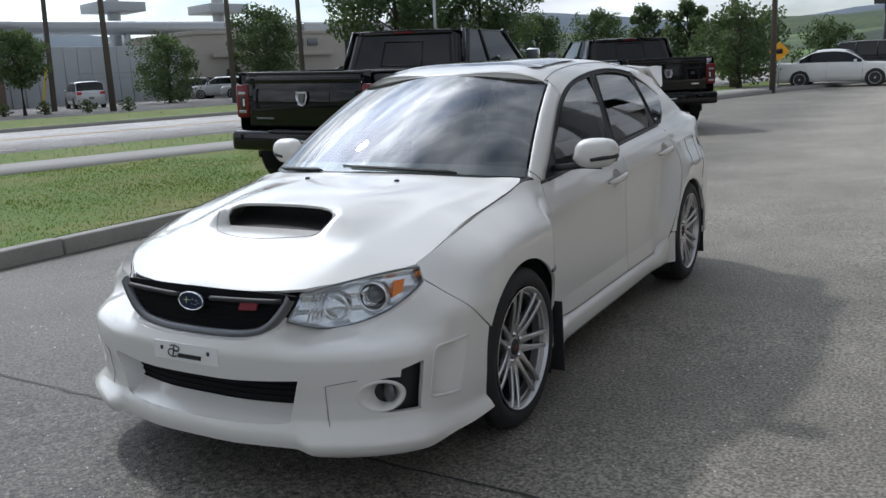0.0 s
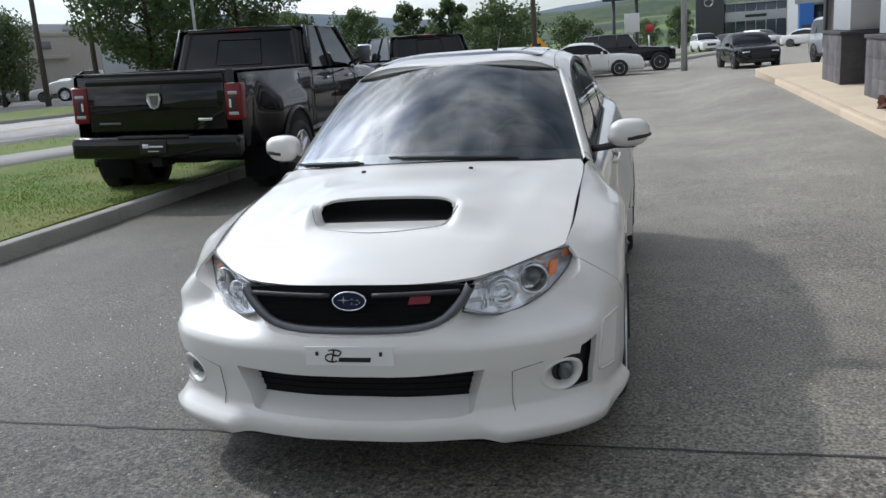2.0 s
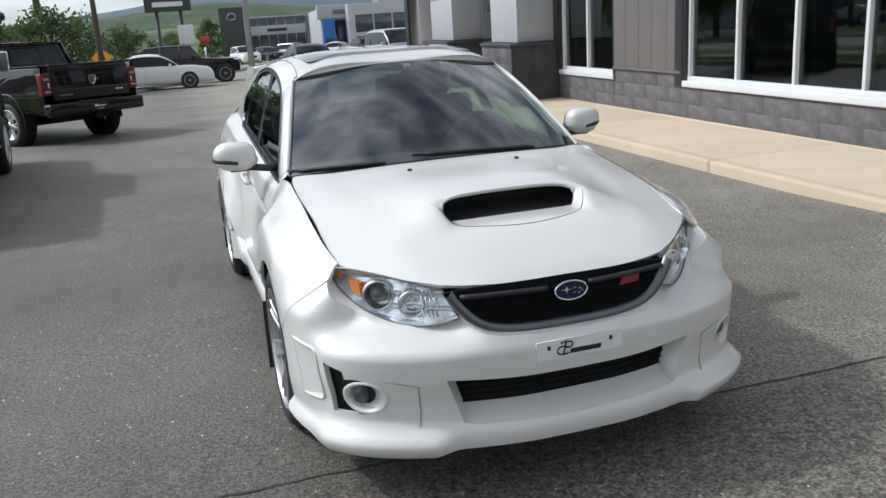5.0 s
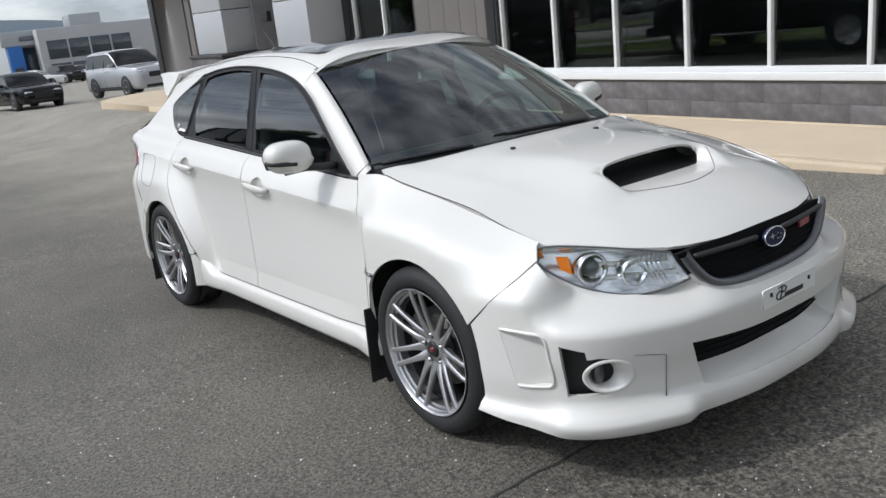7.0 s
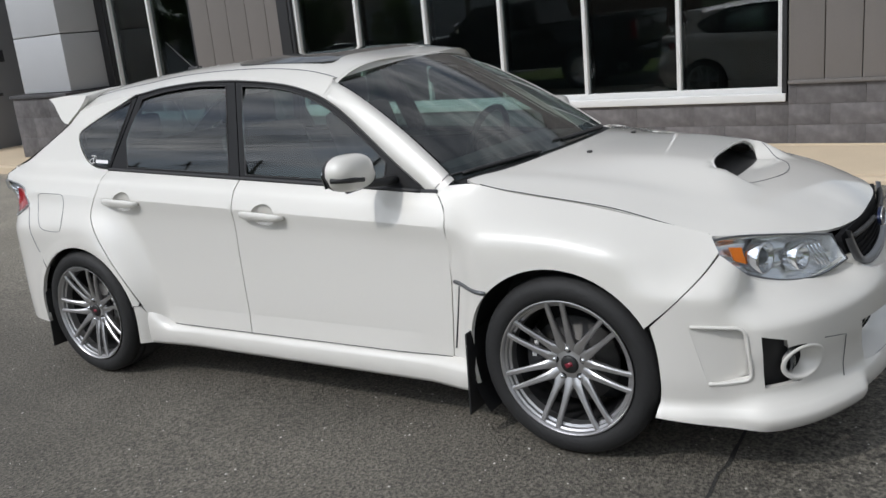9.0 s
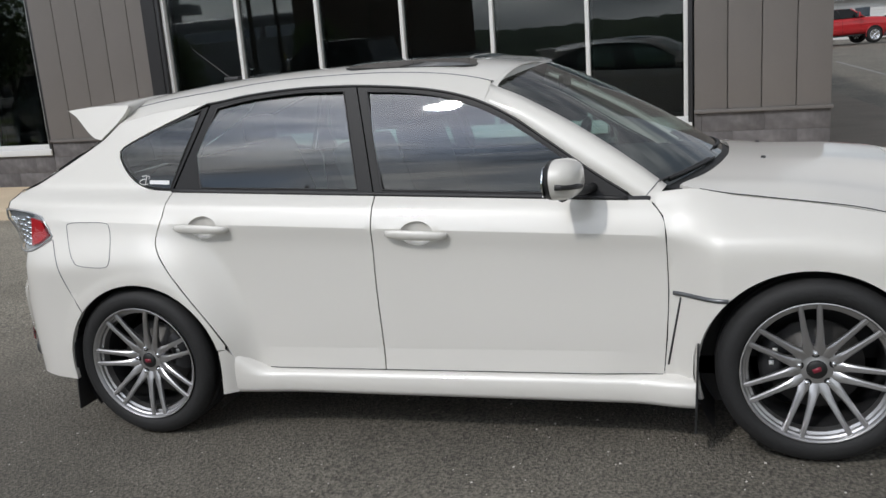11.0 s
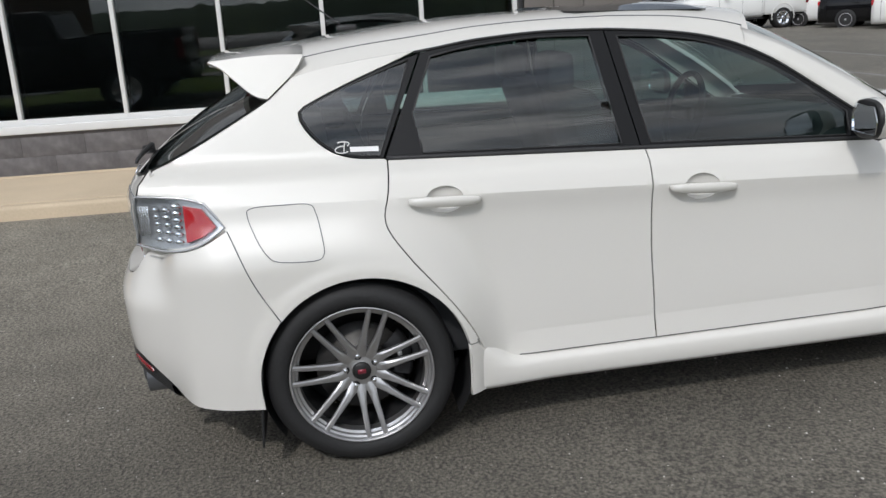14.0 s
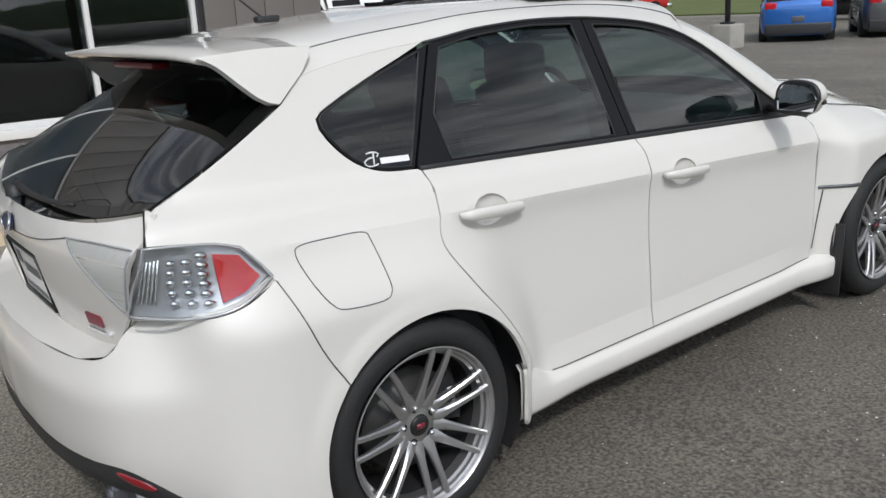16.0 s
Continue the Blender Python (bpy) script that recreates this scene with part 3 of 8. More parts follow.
    slot_l = [(-a, b) for a, b in reversed(slot)]
    vent = outline([(fy(-0.425), 0.513), (fy(-0.50), 0.508), (fy(-0.575), 0.497)], [(fy(-0.575), 0.497), (fy(-0.595), 0.335)], [(fy(-0.595), 0.335), (fy(-0.545), 0.325), (fy(-0.475), 0.321)], [(fy(-0.475), 0.321), (fy(-0.425), 0.513)])
    vent_l = [(-a, b) for a, b in reversed(vent)]
    part("front_bumper", panel(sym(half), front, [intake, slot, slot_l, vent, vent_l], step=0.017, lip=0.02), PEARL, car)
    for s in (1, -1):
        vb = panel(vent if s > 0 else vent_l, lambda a, b: front(a, b, -0.001 - 0.030 * min(1.0, max(0.0, (fy(-0.43 - 0.05 * (0.513 - b) / 0.19) - abs(a)) / 0.11))), step=0.03, lip=0)
        cv = part("corner_vent", vb, PEARL, car)
        part("vent_rim", tube([front(s * a, b, 0.001) for a, b in spline([(fy(-0.43), 0.511), (fy(-0.52), 0.505), (fy(-0.577), 0.495), (fy(-0.592), 0.42), (fy(-0.597), 0.337), (fy(-0.545), 0.323), (fy(-0.478), 0.320)], 0.012)], 0.006, 6), PEARL, cv)
    for s in (1, -1):
        edge = [front(s * a, b, -0.001) for a, b in spline([(0.40, 0.604), (0.46, 0.583), (0.58, 0.569), (0.70, 0.576), (0.82, 0.603), (0.92, 0.648), (fy(-0.494), 0.706)], 0.03)]
        low = [lamp(x, z) for x, z in spline([(0.372, 0.607), (0.42, 0.588), (0.489, 0.574), (0.56, 0.582), (0.635, 0.615), (0.695, 0.675), (0.716, 0.725)], 0.03)]
        sh = bridge(edge, [(s * x, y + 0.012, z) for x, y, z in low], 40, (0, 0, 0.004))
        bmesh.ops.recalc_face_normals(sh, faces=sh.faces)
        part("lamp_shelf", sh, PEARL, car)
    part("intake_ledge", grid([[front(q, 0.249, -0.003) for q in np.linspace(-0.43, 0.43, 40)], [front(q * 0.98, 0.285, -0.05) for q in np.linspace(-0.44, 0.44, 40)], [front(q * 0.97, 0.312, -0.075) for q in np.linspace(-0.44, 0.44, 40)]]), PEARL, car)
    for s in (-1, 1):
        part("intake_cheek", bridge([front(s * a, b, -0.004) for a, b in ((0.395, 0.262), (0.405, 0.275), (0.452, 0.424))], [front(s * a, b, -0.072) for a, b in ((0.385, 0.27), (0.392, 0.29), (0.43, 0.424))], 12), PEARL, car)
    inner = part("lower_grille", grid([[front(q, z, -0.075) for q in np.linspace(-0.46, 0.46, 30)] for z in np.linspace(0.24, 0.44, 5)]), DARK, car, "black lower intake mesh")
    for k in range(5):
        part("grille_bar", tube([front(q, 0.315 + 0.022 * k, -0.066) for q in np.linspace(-0.43, 0.43, 24)], 0.0035, 5), MESH, inner)
    for s in (-1, 1):
        part("fog_recess", grid([[front(s * q, z, -0.05) for q in np.linspace(0.62, 0.92, 10)] for z in np.linspace(0.27, 0.50, 6)], flip=s < 0), BLACK_PLASTIC, car)
        cu, cz = 0.732, 0.362
        ring = []
        for a, b, d in ((0.088, 0.060, -0.002), (0.082, 0.055, 0.004), (0.070, 0.048, 0.0), (0.048, 0.040, -0.030), (0.041, 0.038, -0.040)):
            ring.append([front(s * (cu + a * math.cos(q) + (0.018 if d < -0.02 else 0)), cz + b * math.sin(q), d) for q in (2 * math.pi * k / 32 for k in range(32))])
        part("fog_bezel", grid(ring, flip=s > 0, closed=True), PEARL, car)
        c = front(s * (cu + 0.018), cz, -0.040)
        bm = lathe([(0.0, 0.0), (-0.002, 0.02), (0.004, 0.034), (0.012, 0.038)], 32)
        part("fog_lamp", bm, GUN, car).matrix_local = Matrix.Translation(c) @ Matrix.Rotation(radians(90 - 25 * s), 4, "Z")
        bm = lathe([(-0.012, 0.0), (-0.008, 0.022), (0.0, 0.037)], 32)
        bmesh.ops.reverse_faces(bm, faces=bm.faces)
        part("fog_lens", bm, CLEAR, car).matrix_local = Matrix.Translation(c) @ Matrix.Rotation(radians(90 - 25 * s), 4, "Z")
        part("bumper_seam", tube([front(s * q, z, 0.0006) for q, z in ((0.655, 0.425), (0.58, 0.412), (0.545, 0.405), (0.545, 0.30), (0.55, 0.262))], 0.0014, 4), GUN, car)

    # upper grille, badge and number board
    gface = lambda x, z, off=0.0: (x, -0.865 + 0.22 * x * x + 0.10 * (z - 0.62) + off, z)
    gl = outline([(0, 0.548), (0.2, 0.552), (0.30, 0.572), (0.355, 0.605), (0.40, 0.66), (0.418, 0.695)], [(0.418, 0.695), (0.33, 0.703), (0.2, 0.706), (0, 0.708)])
    part("upper_grille", panel(sym(gl), lambda x, z: gface(x, z, 0.025), step=0.05, lip=0.02), MESH, car, "black mesh upper grille")
    for k in range(6):
        z = 0.57 + 0.02 * k
        w = 0.27 + 0.022 * k
        part("grille_slat", tube([gface(x, z, 0.021) for x in np.linspace(-w, w, 14)], 0.003, 5), MESH, car)
    rim = [(0.0, 0.5475), (0.18, 0.551), (0.29, 0.570), (0.35, 0.605), (0.395, 0.66), (0.412, 0.69)]
    rim = spline([(-a, b) for a, b in rim[:0:-1]] + rim, 0.03)
    rows = [[gface(a, b, 0.002 + e) for a, b in (((x + nx * k, z + nz * k)) for x, z, nx, nz in ((x, z, -0.75 * (abs(x) > 0.25) * (1 if x > 0 else -1) * min(1, (abs(x) - 0.25) * 10), 0.8) for x, z in rim))] for k, e in ((-0.006, 0.012), (0.0, -0.004), (0.022, -0.002), (0.026, 0.016))]
    for s in (1, -1):
        edge = [front(s * a, b, -0.001) for a, b in spline([(0, 0.5445), (0.1, 0.5455), (0.25, 0.5515), (0.345, 0.5715), (0.40, 0.605)], 0.03)]
        low = [gface(s * a, b, 0.008) for a, b in spline([(0.0, 0.5455), (0.18, 0.549), (0.29, 0.568), (0.35, 0.602), (0.376, 0.632)], 0.03)]
        sh = bridge(edge, low, 30)
        bmesh.ops.recalc_face_normals(sh, faces=sh.faces)
        part("grille_shelf", sh, PEARL, car)
    part("grille_surround", grid(rows, flip=True), GUN, car, "satin grey grille surround")
    part("grille_wing", tube([gface(x, 0.675 + 0.02 * abs(x), 0.006) for x in np.linspace(-0.37, -0.075, 12)], 0.009, 6), BLACK_PLASTIC, car)
    part("grille_wing", tube([gface(x, 0.675 + 0.02 * abs(x), 0.006) for x in np.linspace(0.075, 0.37, 12)], 0.009, 6), BLACK_PLASTIC, car)
    e = [(0.058 * math.cos(q), 0.664 + 0.031 * math.sin(q)) for q in (2 * math.pi * k / 40 for k in range(40))]
    badge = part("badge", panel(e, lambda x, z: gface(x, z, -0.012), step=0.02, lip=0.012), BADGE_BLUE, car, "oval badge with a chrome rim")
    part("badge_rim", tube([gface(x, z, -0.013) for x, z in e], 0.0028, 6, closed=True), CHROME, badge)
    for sx, sz, r in ((-0.018, 0.668, 0.024), (0.012, 0.672, 0.009), (0.030, 0.668, 0.009), (0.010, 0.656, 0.008), (0.026, 0.654, 0.008), (0.038, 0.660, 0.007)):
        st = [(sx + r * k * math.cos(q), sz + 0.55 * r * k * math.sin(q)) for q, k in ((math.pi / 4 * i, 1.0 if i % 2 == 0 else 0.22) for i in range(8))]
        part("badge_star", panel(st, lambda x, z: gface(x, z, -0.016), step=0.05, lip=0.003), CHROME, badge)
    part("red_badge", panel([(0.196, 0.643), (0.268, 0.646), (0.276, 0.672), (0.204, 0.669)], lambda x, z: gface(x, z, 0.008), step=0.03, lip=0.008), PINK, car, "small red grille badge")
    board = lambda x, z, off=0.0: (x, -0.9265 + 0.10 * x * x - off, z)
    nb = part("number_board", panel([(-0.155, 0.455), (0.155, 0.455), (0.155, 0.520), (-0.155, 0.520)], board, step=0.04, lip=0.005), PLATE_W, car, "white dealer board with a dark swoosh and print bar")
    part("print_bar", panel([(-0.038, 0.468), (0.074, 0.468), (0.078, 0.484), (-0.034, 0.484)], lambda x, z: board(x, z, 0.0012), step=0.03, lip=0.001), INK, nb)
    for pts in ([(-0.040, 0.490), (-0.066, 0.496), (-0.082, 0.486), (-0.078, 0.472), (-0.056, 0.468), (-0.042, 0.472)], [(-0.062, 0.466), (-0.056, 0.488), (-0.050, 0.508)], [(-0.070, 0.508), (-0.046, 0.511), (-0.026, 0.503), (-0.034, 0.491), (-0.052, 0.490)]):
        part("print_swoosh", tube([board(x, z, 0.001) for x, z in spline(pts, 0.006)], 0.0028, 4), INK, nb)
    for s in (-1, 1):
        part("screw", boxed(s * 0.112 - 0.005, s * 0.112 + 0.005, -0.930, -0.922, 0.490, 0.504, 0.002), BLACK_PLASTIC, nb)

    # headlamps
    hl = outline([(0.372, 0.607), (0.42, 0.588), (0.489, 0.574), (0.56, 0.582), (0.635, 0.615), (0.695, 0.675), (0.722, 0.742)], [(0.722, 0.742), (0.66, 0.748), (0.57, 0.735), (0.48, 0.716), (0.41, 0.698)], [(0.41, 0.698), (0.372, 0.607)])
    for s in (1, -1):
        f = lambda bm: bm if s > 0 else mirrored(bm)
        lens = part("headlamp", f(panel(hl, lambda x, z: lamp(x, z, 0.0), step=0.02, lip=0.0)), CLEAR, car, "clear headlamp lens over a silver reflector")
        back = lambda x, z: (lamp(x, z)[0] - 0.01, lamp(x, z)[1] + 0.030 + 0.010 * abs((x * 22 + z * 5) % 2 - 1) + 0.55 * (z % 0.048), z)
        part("reflector", f(panel(hl, lambda x, z: back(x, z), step=0.011, lip=0.0)), LAMP_SILVER, lens)
        part("housing", f(grid([[lamp(*p) for p in hl + hl[:1]], [back(*p) for p in hl + hl[:1]]])), LAMP_SILVER, lens)
        part("rim_seal", f(tube([lamp(*p) for p in hl], 0.0035, 6, closed=True)), GUN, lens)
        for k in range(4):
            part("reflector_fin", f(tube([lamp(0.43 + 0.012 * k, 0.60 + 0.004 * k), (lamp(0.43 + 0.012 * k, 0.70)[0], lamp(0.43 + 0.012 * k, 0.70)[1] + 0.03, 0.69)], 0.004, 5)), CHROME, lens)
        for cx, cz, r, mt in ((0.585, 0.662, 0.046, CHROME), (0.492, 0.643, 0.040, CHROME)):
            c = lamp(cx, cz)
            bm = lathe([(0.030, 0.0), (0.026, r * 0.5), (0.012, r * 0.85), (-0.012, r), (-0.016, r * 1.12), (-0.010, r * 1.2), (0.03, r * 1.2)], 32)
            bm.transform(Matrix.Translation((c[0], c[1] + 0.028, c[2])) @ Matrix.Rotation(radians(106), 4, "Z"))
            part("bowl", f(bm), mt, lens)
        c = lamp(0.585, 0.665)
        bm = lathe([(-0.020, 0.0), (-0.015, 0.016), (-0.002, 0.028), (0.016, 0.032)], 28)
        bm.transform(Matrix.Translation((c[0], c[1] + 0.028, c[2])) @ Matrix.Rotation(radians(106), 4, "Z"))
        bmesh.ops.reverse_faces(bm, faces=bm.faces)
        part("projector", f(bm), mat("projector_glass", (0.10, 0.11, 0.12), 0.05, 0.2, 1.0), lens)
        q = [(0.638, 0.652), (0.662, 0.668), (0.667, 0.712), (0.642, 0.708)]
        part("indicator", f(panel(q, lambda x, z: (lamp(x, z)[0] - 0.002, lamp(x, z)[1] + 0.006, z), step=0.02, lip=0.01)), ORANGE, lens)
        q = [(0.690, 0.712), (0.705, 0.716), (0.706, 0.733), (0.692, 0.732)]
        part("side_marker", f(panel(q, lambda x, z: (lamp(x, z)[0] - 0.004, lamp(x, z)[1] + 0.012, z), step=0.02, lip=0.01)), ORANGE, lens)

    # fenders, doors, quarters, sills: built for one side and mirrored
    fa = arc(*F_ARCH, 213, -17, 40)
    k0 = min(range(len(fa)), key=lambda i: abs(fa[i][0] + 0.303) + abs(fa[i][1] - 0.508))
    fa = [p for p in fa[k0:]]
    fender = [(-0.462, 0.752), *spline([(-0.49, 0.715), (-0.455, 0.66), (-0.38, 0.58), fa[0]], 0.03), *fa[1:], (0.40, 0.205), (0.47, 0.20), (0.493, 0.295), (0.479, 0.42), (0.4685, 0.582), (0.470, 0.79), (0.481, 0.855), (0.525, 0.910),
              *spline([(0.50, 0.930), (0.38, 0.934), (0.228, 0.900), (-0.05, 0.858), (-0.316, 0.801), (-0.462, 0.762)], 0.03)]
    both("front_fender", panel(fender, lambda y, z: side(y, z), step=0.018), PEARL, car)
    both("fender_vent", tube([side(0.455 - 0.18 * k / 8, 0.586 - 0.006 * k / 8, 0.001) for k in range(9)], 0.008, 6), GUN, car, "dark chrome fender strip")
    both("fender_slit", tube([side(0.430 + 0.05 * k / 8, 0.572 - 0.25 * k / 8, -0.001) for k in range(9)], 0.0042, 6), BLACK_PLASTIC, car)
    dbot = 0.276
    fold = lambda y0, y1: [(y, CREASE + 0.054 * (y - 1.4)) for y in np.linspace(y0, y1, int((y1 - y0) / 0.018) + 2)]      # the shoulder line
    fd = outline([(0.498, dbot), (0.484, 0.42), (0.473, 0.582), (0.475, 0.79), (0.486, 0.853), (0.53, 0.906)], [(0.53, 0.906), (1.0, 0.932), (1.550, 0.962)], [(1.550, 0.962), (1.552, 0.87), (1.558, 0.638), (1.553, 0.446), (1.549, dbot)], [(1.549, dbot), (1.0, dbot), (0.498, dbot)])
    both("front_door", panel(fd[::-1], lambda y, z: side(y, z), CUPS[:1], step=0.018, lip=0.008, creases=(fold(0.50, 1.30), fold(1.45, 1.54), [(y, SWAGE) for y in np.linspace(0.60, 1.54, 60)])), PEARL, car)
    rdr = [(2.455, 1.010), (2.468, 0.92), (2.488, 0.82), (2.425, 0.71), (2.34, 0.60), (2.285, 0.525), (2.240, 0.452), (2.212, 0.395), (2.187, 0.33), (2.160, 0.290), (2.110, dbot)]
    rd = outline([(1.554, dbot), (1.558, 0.446), (1.563, 0.638), (1.557, 0.87), (1.555, 0.963)], [(1.555, 0.963), (2.0, 0.985), (2.455, 1.010)], rdr, [(2.110, dbot), (1.8, dbot), (1.554, dbot)])
    both("rear_door", panel(rd[::-1], lambda y, z: side(y, z), CUPS[1:], step=0.018, lip=0.008, creases=(fold(1.57, 2.21), fold(2.36, 2.45), [(y, SWAGE) for y in np.linspace(1.57, 2.10, 34)])), PEARL, car)
    ra = arc(*R_ARCH, 169, 42, 40)                             # from the sill round to the bumper
    quarter = [*spline([(a + 0.005, b - 0.001) for a, b in rdr[:-3]], 0.025), (2.222, 0.380), *ra, *spline([(2.93, 0.66), (2.985, 0.80), (3.006, 0.852)], 0.03), *spline([(3.026, 0.896), (3.064, 0.945)], 0.03), *spline([(3.12, 0.964), (3.2, 0.976), (3.272, 0.984)], 0.03),
               *spline([(3.266, 1.012), (3.226, 1.046), (3.14, 1.079), (3.024, 1.133), (2.933, 1.179), (2.881, 1.206), (2.826, 1.236)], 0.03), (2.79, 1.266), *[(y, dlo_z(y) - 0.0005) for y in np.linspace(2.75, 2.325, 14)],
               *spline([(2.42, 1.318), (2.55, 1.273), (2.68, 1.222), (2.738, 1.188), (2.722, 1.13), (2.66, 1.062), (2.58, 1.026), (2.468, 1.014)], 0.025)]
    both("rear_quarter", panel(quarter[::-1], lambda y, z: side(y, z), step=0.018, creases=(fold(2.50, 2.96),)), PEARL, car)
    rows = []
    for x, z, up, out in ((-0.02, 0.290, 0.085, 0.050), (0.022, 0.279, 0.075, 0.026), (0.042, 0.268, 0.045, 0.008), (0.048, 0.252, 0.02, 0.002), (0.047, 0.20, 0, 0), (0.040, 0.184, 0, 0), (-0.04, 0.182, 0, 0)):
        rows.append([(0.79 + x + 0.022 * smooth(1.9, 2.2, y) + 0.03 * smooth(0.62, 0.40, y) + out * smooth(2.06, 2.23, y), y, z + (0.004 if z < 0.25 else 0) * (y - 1.3) + up * smooth(2.06, 2.23, y)) for y in np.linspace(0.385, 2.247, 56)])
    both("sill_seam", tube([side(y, 0.2845, 0.0012) for y in np.linspace(0.50, 2.06, 40)], 0.0018, 5), INK, car)
    sill = grid(rows)
    both("side_skirt", sill, PEARL, car)
    ends = outline([(2.114, 0.273), (2.162, 0.288), (2.190, 0.33), (2.216, 0.376)], [(2.216, 0.376), (2.245, 0.375)], [(2.245, 0.375), (2.243, 0.30), (2.250, 0.19)], [(2.250, 0.19), (2.15, 0.188)], [(2.15, 0.188), (2.114, 0.273)])
    both("skirt_end", panel(ends[::-1] if sum(ends[i - 1][0] * ends[i][1] - ends[i][0] * ends[i - 1][1] for i in range(len(ends))) < 0 else ends, lambda y, z: side(y, z, -0.004), step=0.02, lip=0.012), PEARL, car)
    both("fuel_flap", tube([side(y, z, 0.0004) for y, z in spline([(2.735, 0.908), (2.82, 0.914), (2.915, 0.914), (2.934, 0.893), (2.912, 0.82), (2.882, 0.766), (2.845, 0.743), (2.735, 0.735), (2.703, 0.752), (2.702, 0.80), (2.715, 0.88)], 0.005, True)], 0.0016, 5, True), GUN, car)
    both("bumper_gap", tube([side(y, z, 0.0004) for y, z in spline([(2.866, 0.545), (2.928, 0.66), (2.982, 0.80), (3.002, 0.85)], 0.03)], 0.002, 5), GUN, car)
    for hy, hz in HANDLES:
        cup = [[side(hy + 0.069 * f * math.cos(q), hz + 0.049 * f * math.sin(q), -0.002 - 0.024 * (1 - f ** 3)) for q in np.linspace(0, 2 * math.pi, 33)[:-1]] for f in (1.0, 0.96, 0.88, 0.7, 0.4, 0.05)]
        both("handle_cup", grid(cup, closed=True), PEARL, car)
        rows = []
        for k in range(21):
            u = -1 + k / 10
            e = max(0.0, 1 - abs(u) ** 7)
            out, hi = 0.012 + 0.024 * (1 - u * u) ** 0.35 if abs(u) < 1 else 0.012, (0.0145 + 0.004 * (1 - u * u)) * (0.55 + 0.45 * e)
            c = [(hi * a, out + b) for a, b in ((-0.75, -0.012), (-1, -0.008), (-1.0, -0.002), (-0.8, 0.003), (0, 0.0045), (0.8, 0.003), (1.0, -0.002), (1, -0.008), (0.75, -0.012))]
            rows.append([side(hy + 0.122 * u, hz + 0.008 * u + dz, o) for dz, o in c])
        bm = grid(rows, closed=True)
        for r in (0, -1):
            bm.verts.ensure_lookup_table()
            ring = bm.verts[:9] if r == 0 else bm.verts[-9:]
            bm.faces.new(ring)
        bmesh.ops.recalc_face_normals(bm, faces=bm.faces)
        both("door_handle", bm, PEARL, car)

    # dark window surrounds, glass, roof
    fdlo = outline([(0.565, 0.909), (0.732, 1.012), (0.886, 1.122), (1.046, 1.230), (1.176, 1.291), (1.35, 1.336), (1.5, 1.357), (1.640, 1.372)], [(1.640, 1.372), (1.560, 0.964)], [(1.560, 0.964), (0.565, 0.909)])
    fgl = outline([(0.775, 0.935), (1.526, 0.978)], [(1.526, 0.978), (1.597, 1.348)], [(1.597, 1.348), (1.45, 1.334), (1.3, 1.308), (1.176, 1.267), (1.046, 1.205), (0.93, 1.130), (0.775, 1.018)], [(0.775, 1.018), (0.775, 0.935)])
    rdlo = outline([(1.566, 0.965), (1.646, 1.373)], [(1.646, 1.373), (1.88, 1.381), (2.1, 1.372), (2.30, 1.346)], [(2.30, 1.346), (2.462, 1.012)], [(2.462, 1.012), (1.566, 0.965)])
    rgl = outline([(1.632, 0.984), (2.332, 1.019)], [(2.332, 1.019), (2.352, 1.15)], [(2.352, 1.15), (2.268, 1.331)], [(2.268, 1.331), (2.15, 1.350), (2.04, 1.359), (1.88, 1.365), (1.698, 1.356)], [(1.698, 1.356), (1.632, 0.984)])
    qdlo = outline([(2.47, 1.016), (2.58, 1.030), (2.655, 1.066), (2.715, 1.132), (2.733, 1.188), (2.68, 1.218), (2.55, 1.268), (2.42, 1.313), (2.31, 1.342)], [(2.31, 1.342), (2.47, 1.016)])
    qgl = outline([(2.480, 1.023), (2.578, 1.036), (2.650, 1.070), (2.708, 1.133), (2.725, 1.186), (2.68, 1.211), (2.55, 1.261), (2.42, 1.305), (2.345, 1.327)], [(2.345, 1.327), (2.480, 1.023)])
    for nm, frame_o, gl_o in (("front_window", fdlo, fgl), ("rear_window", rdlo, rgl), ("quarter_window", qdlo, qgl)):
        ccw = lambda o: o if sum(o[i - 1][0] * o[i][1] - o[i][0] * o[i - 1][1] for i in range(len(o))) > 0 else o[::-1]
        fr, gl2 = ccw(frame_o), ccw(gl_o)
        a, b = both(nm, panel(fr, lambda y, z: pane(y, z, -0.003), [gl2], step=0.03, lip=0.024), SASH, car, "matte black window frame")
        gm = panel(gl2, lambda y, z: pane(y, z, 0.005 - 0.019 * ((z - 1.16) / 0.19) ** 2), step=0.03, lip=0.0)
        gm2 = mirrored(gm)
        for o, m2 in ((a, gm), (b, gm2)):
            part("pane", m2, PRIVACY if nm == "quarter_window" else CAR_GLASS, o).visible_shadow = False
        sb = tube([pane(p[0], p[1], -0.003) for p in gl2], 0.0035, 5, True)
        sb2 = mirrored(sb)
        part("seal", sb, BLACK_PLASTIC, a)
        part("seal", sb2, BLACK_PLASTIC, b)
    both("drip_seal", tube([(plane_x(dlo_z(y)) - 0.001, y, dlo_z(y) - 0.004) for y in np.linspace(0.60, 2.32, 60)], 0.0055, 6), BLACK_PLASTIC, car)
    both("belt_trim", tube([(max(side_x(y, 0.907 + 0.0548 * (y - 0.55)), plane_x(0.907 + 0.0548 * (y - 0.55))) - 0.002, y, 0.910 + 0.0548 * (y - 0.55)) for y in np.linspace(0.60, 2.46, 40)], 0.0085, 8), BLACK_PLASTIC, car)
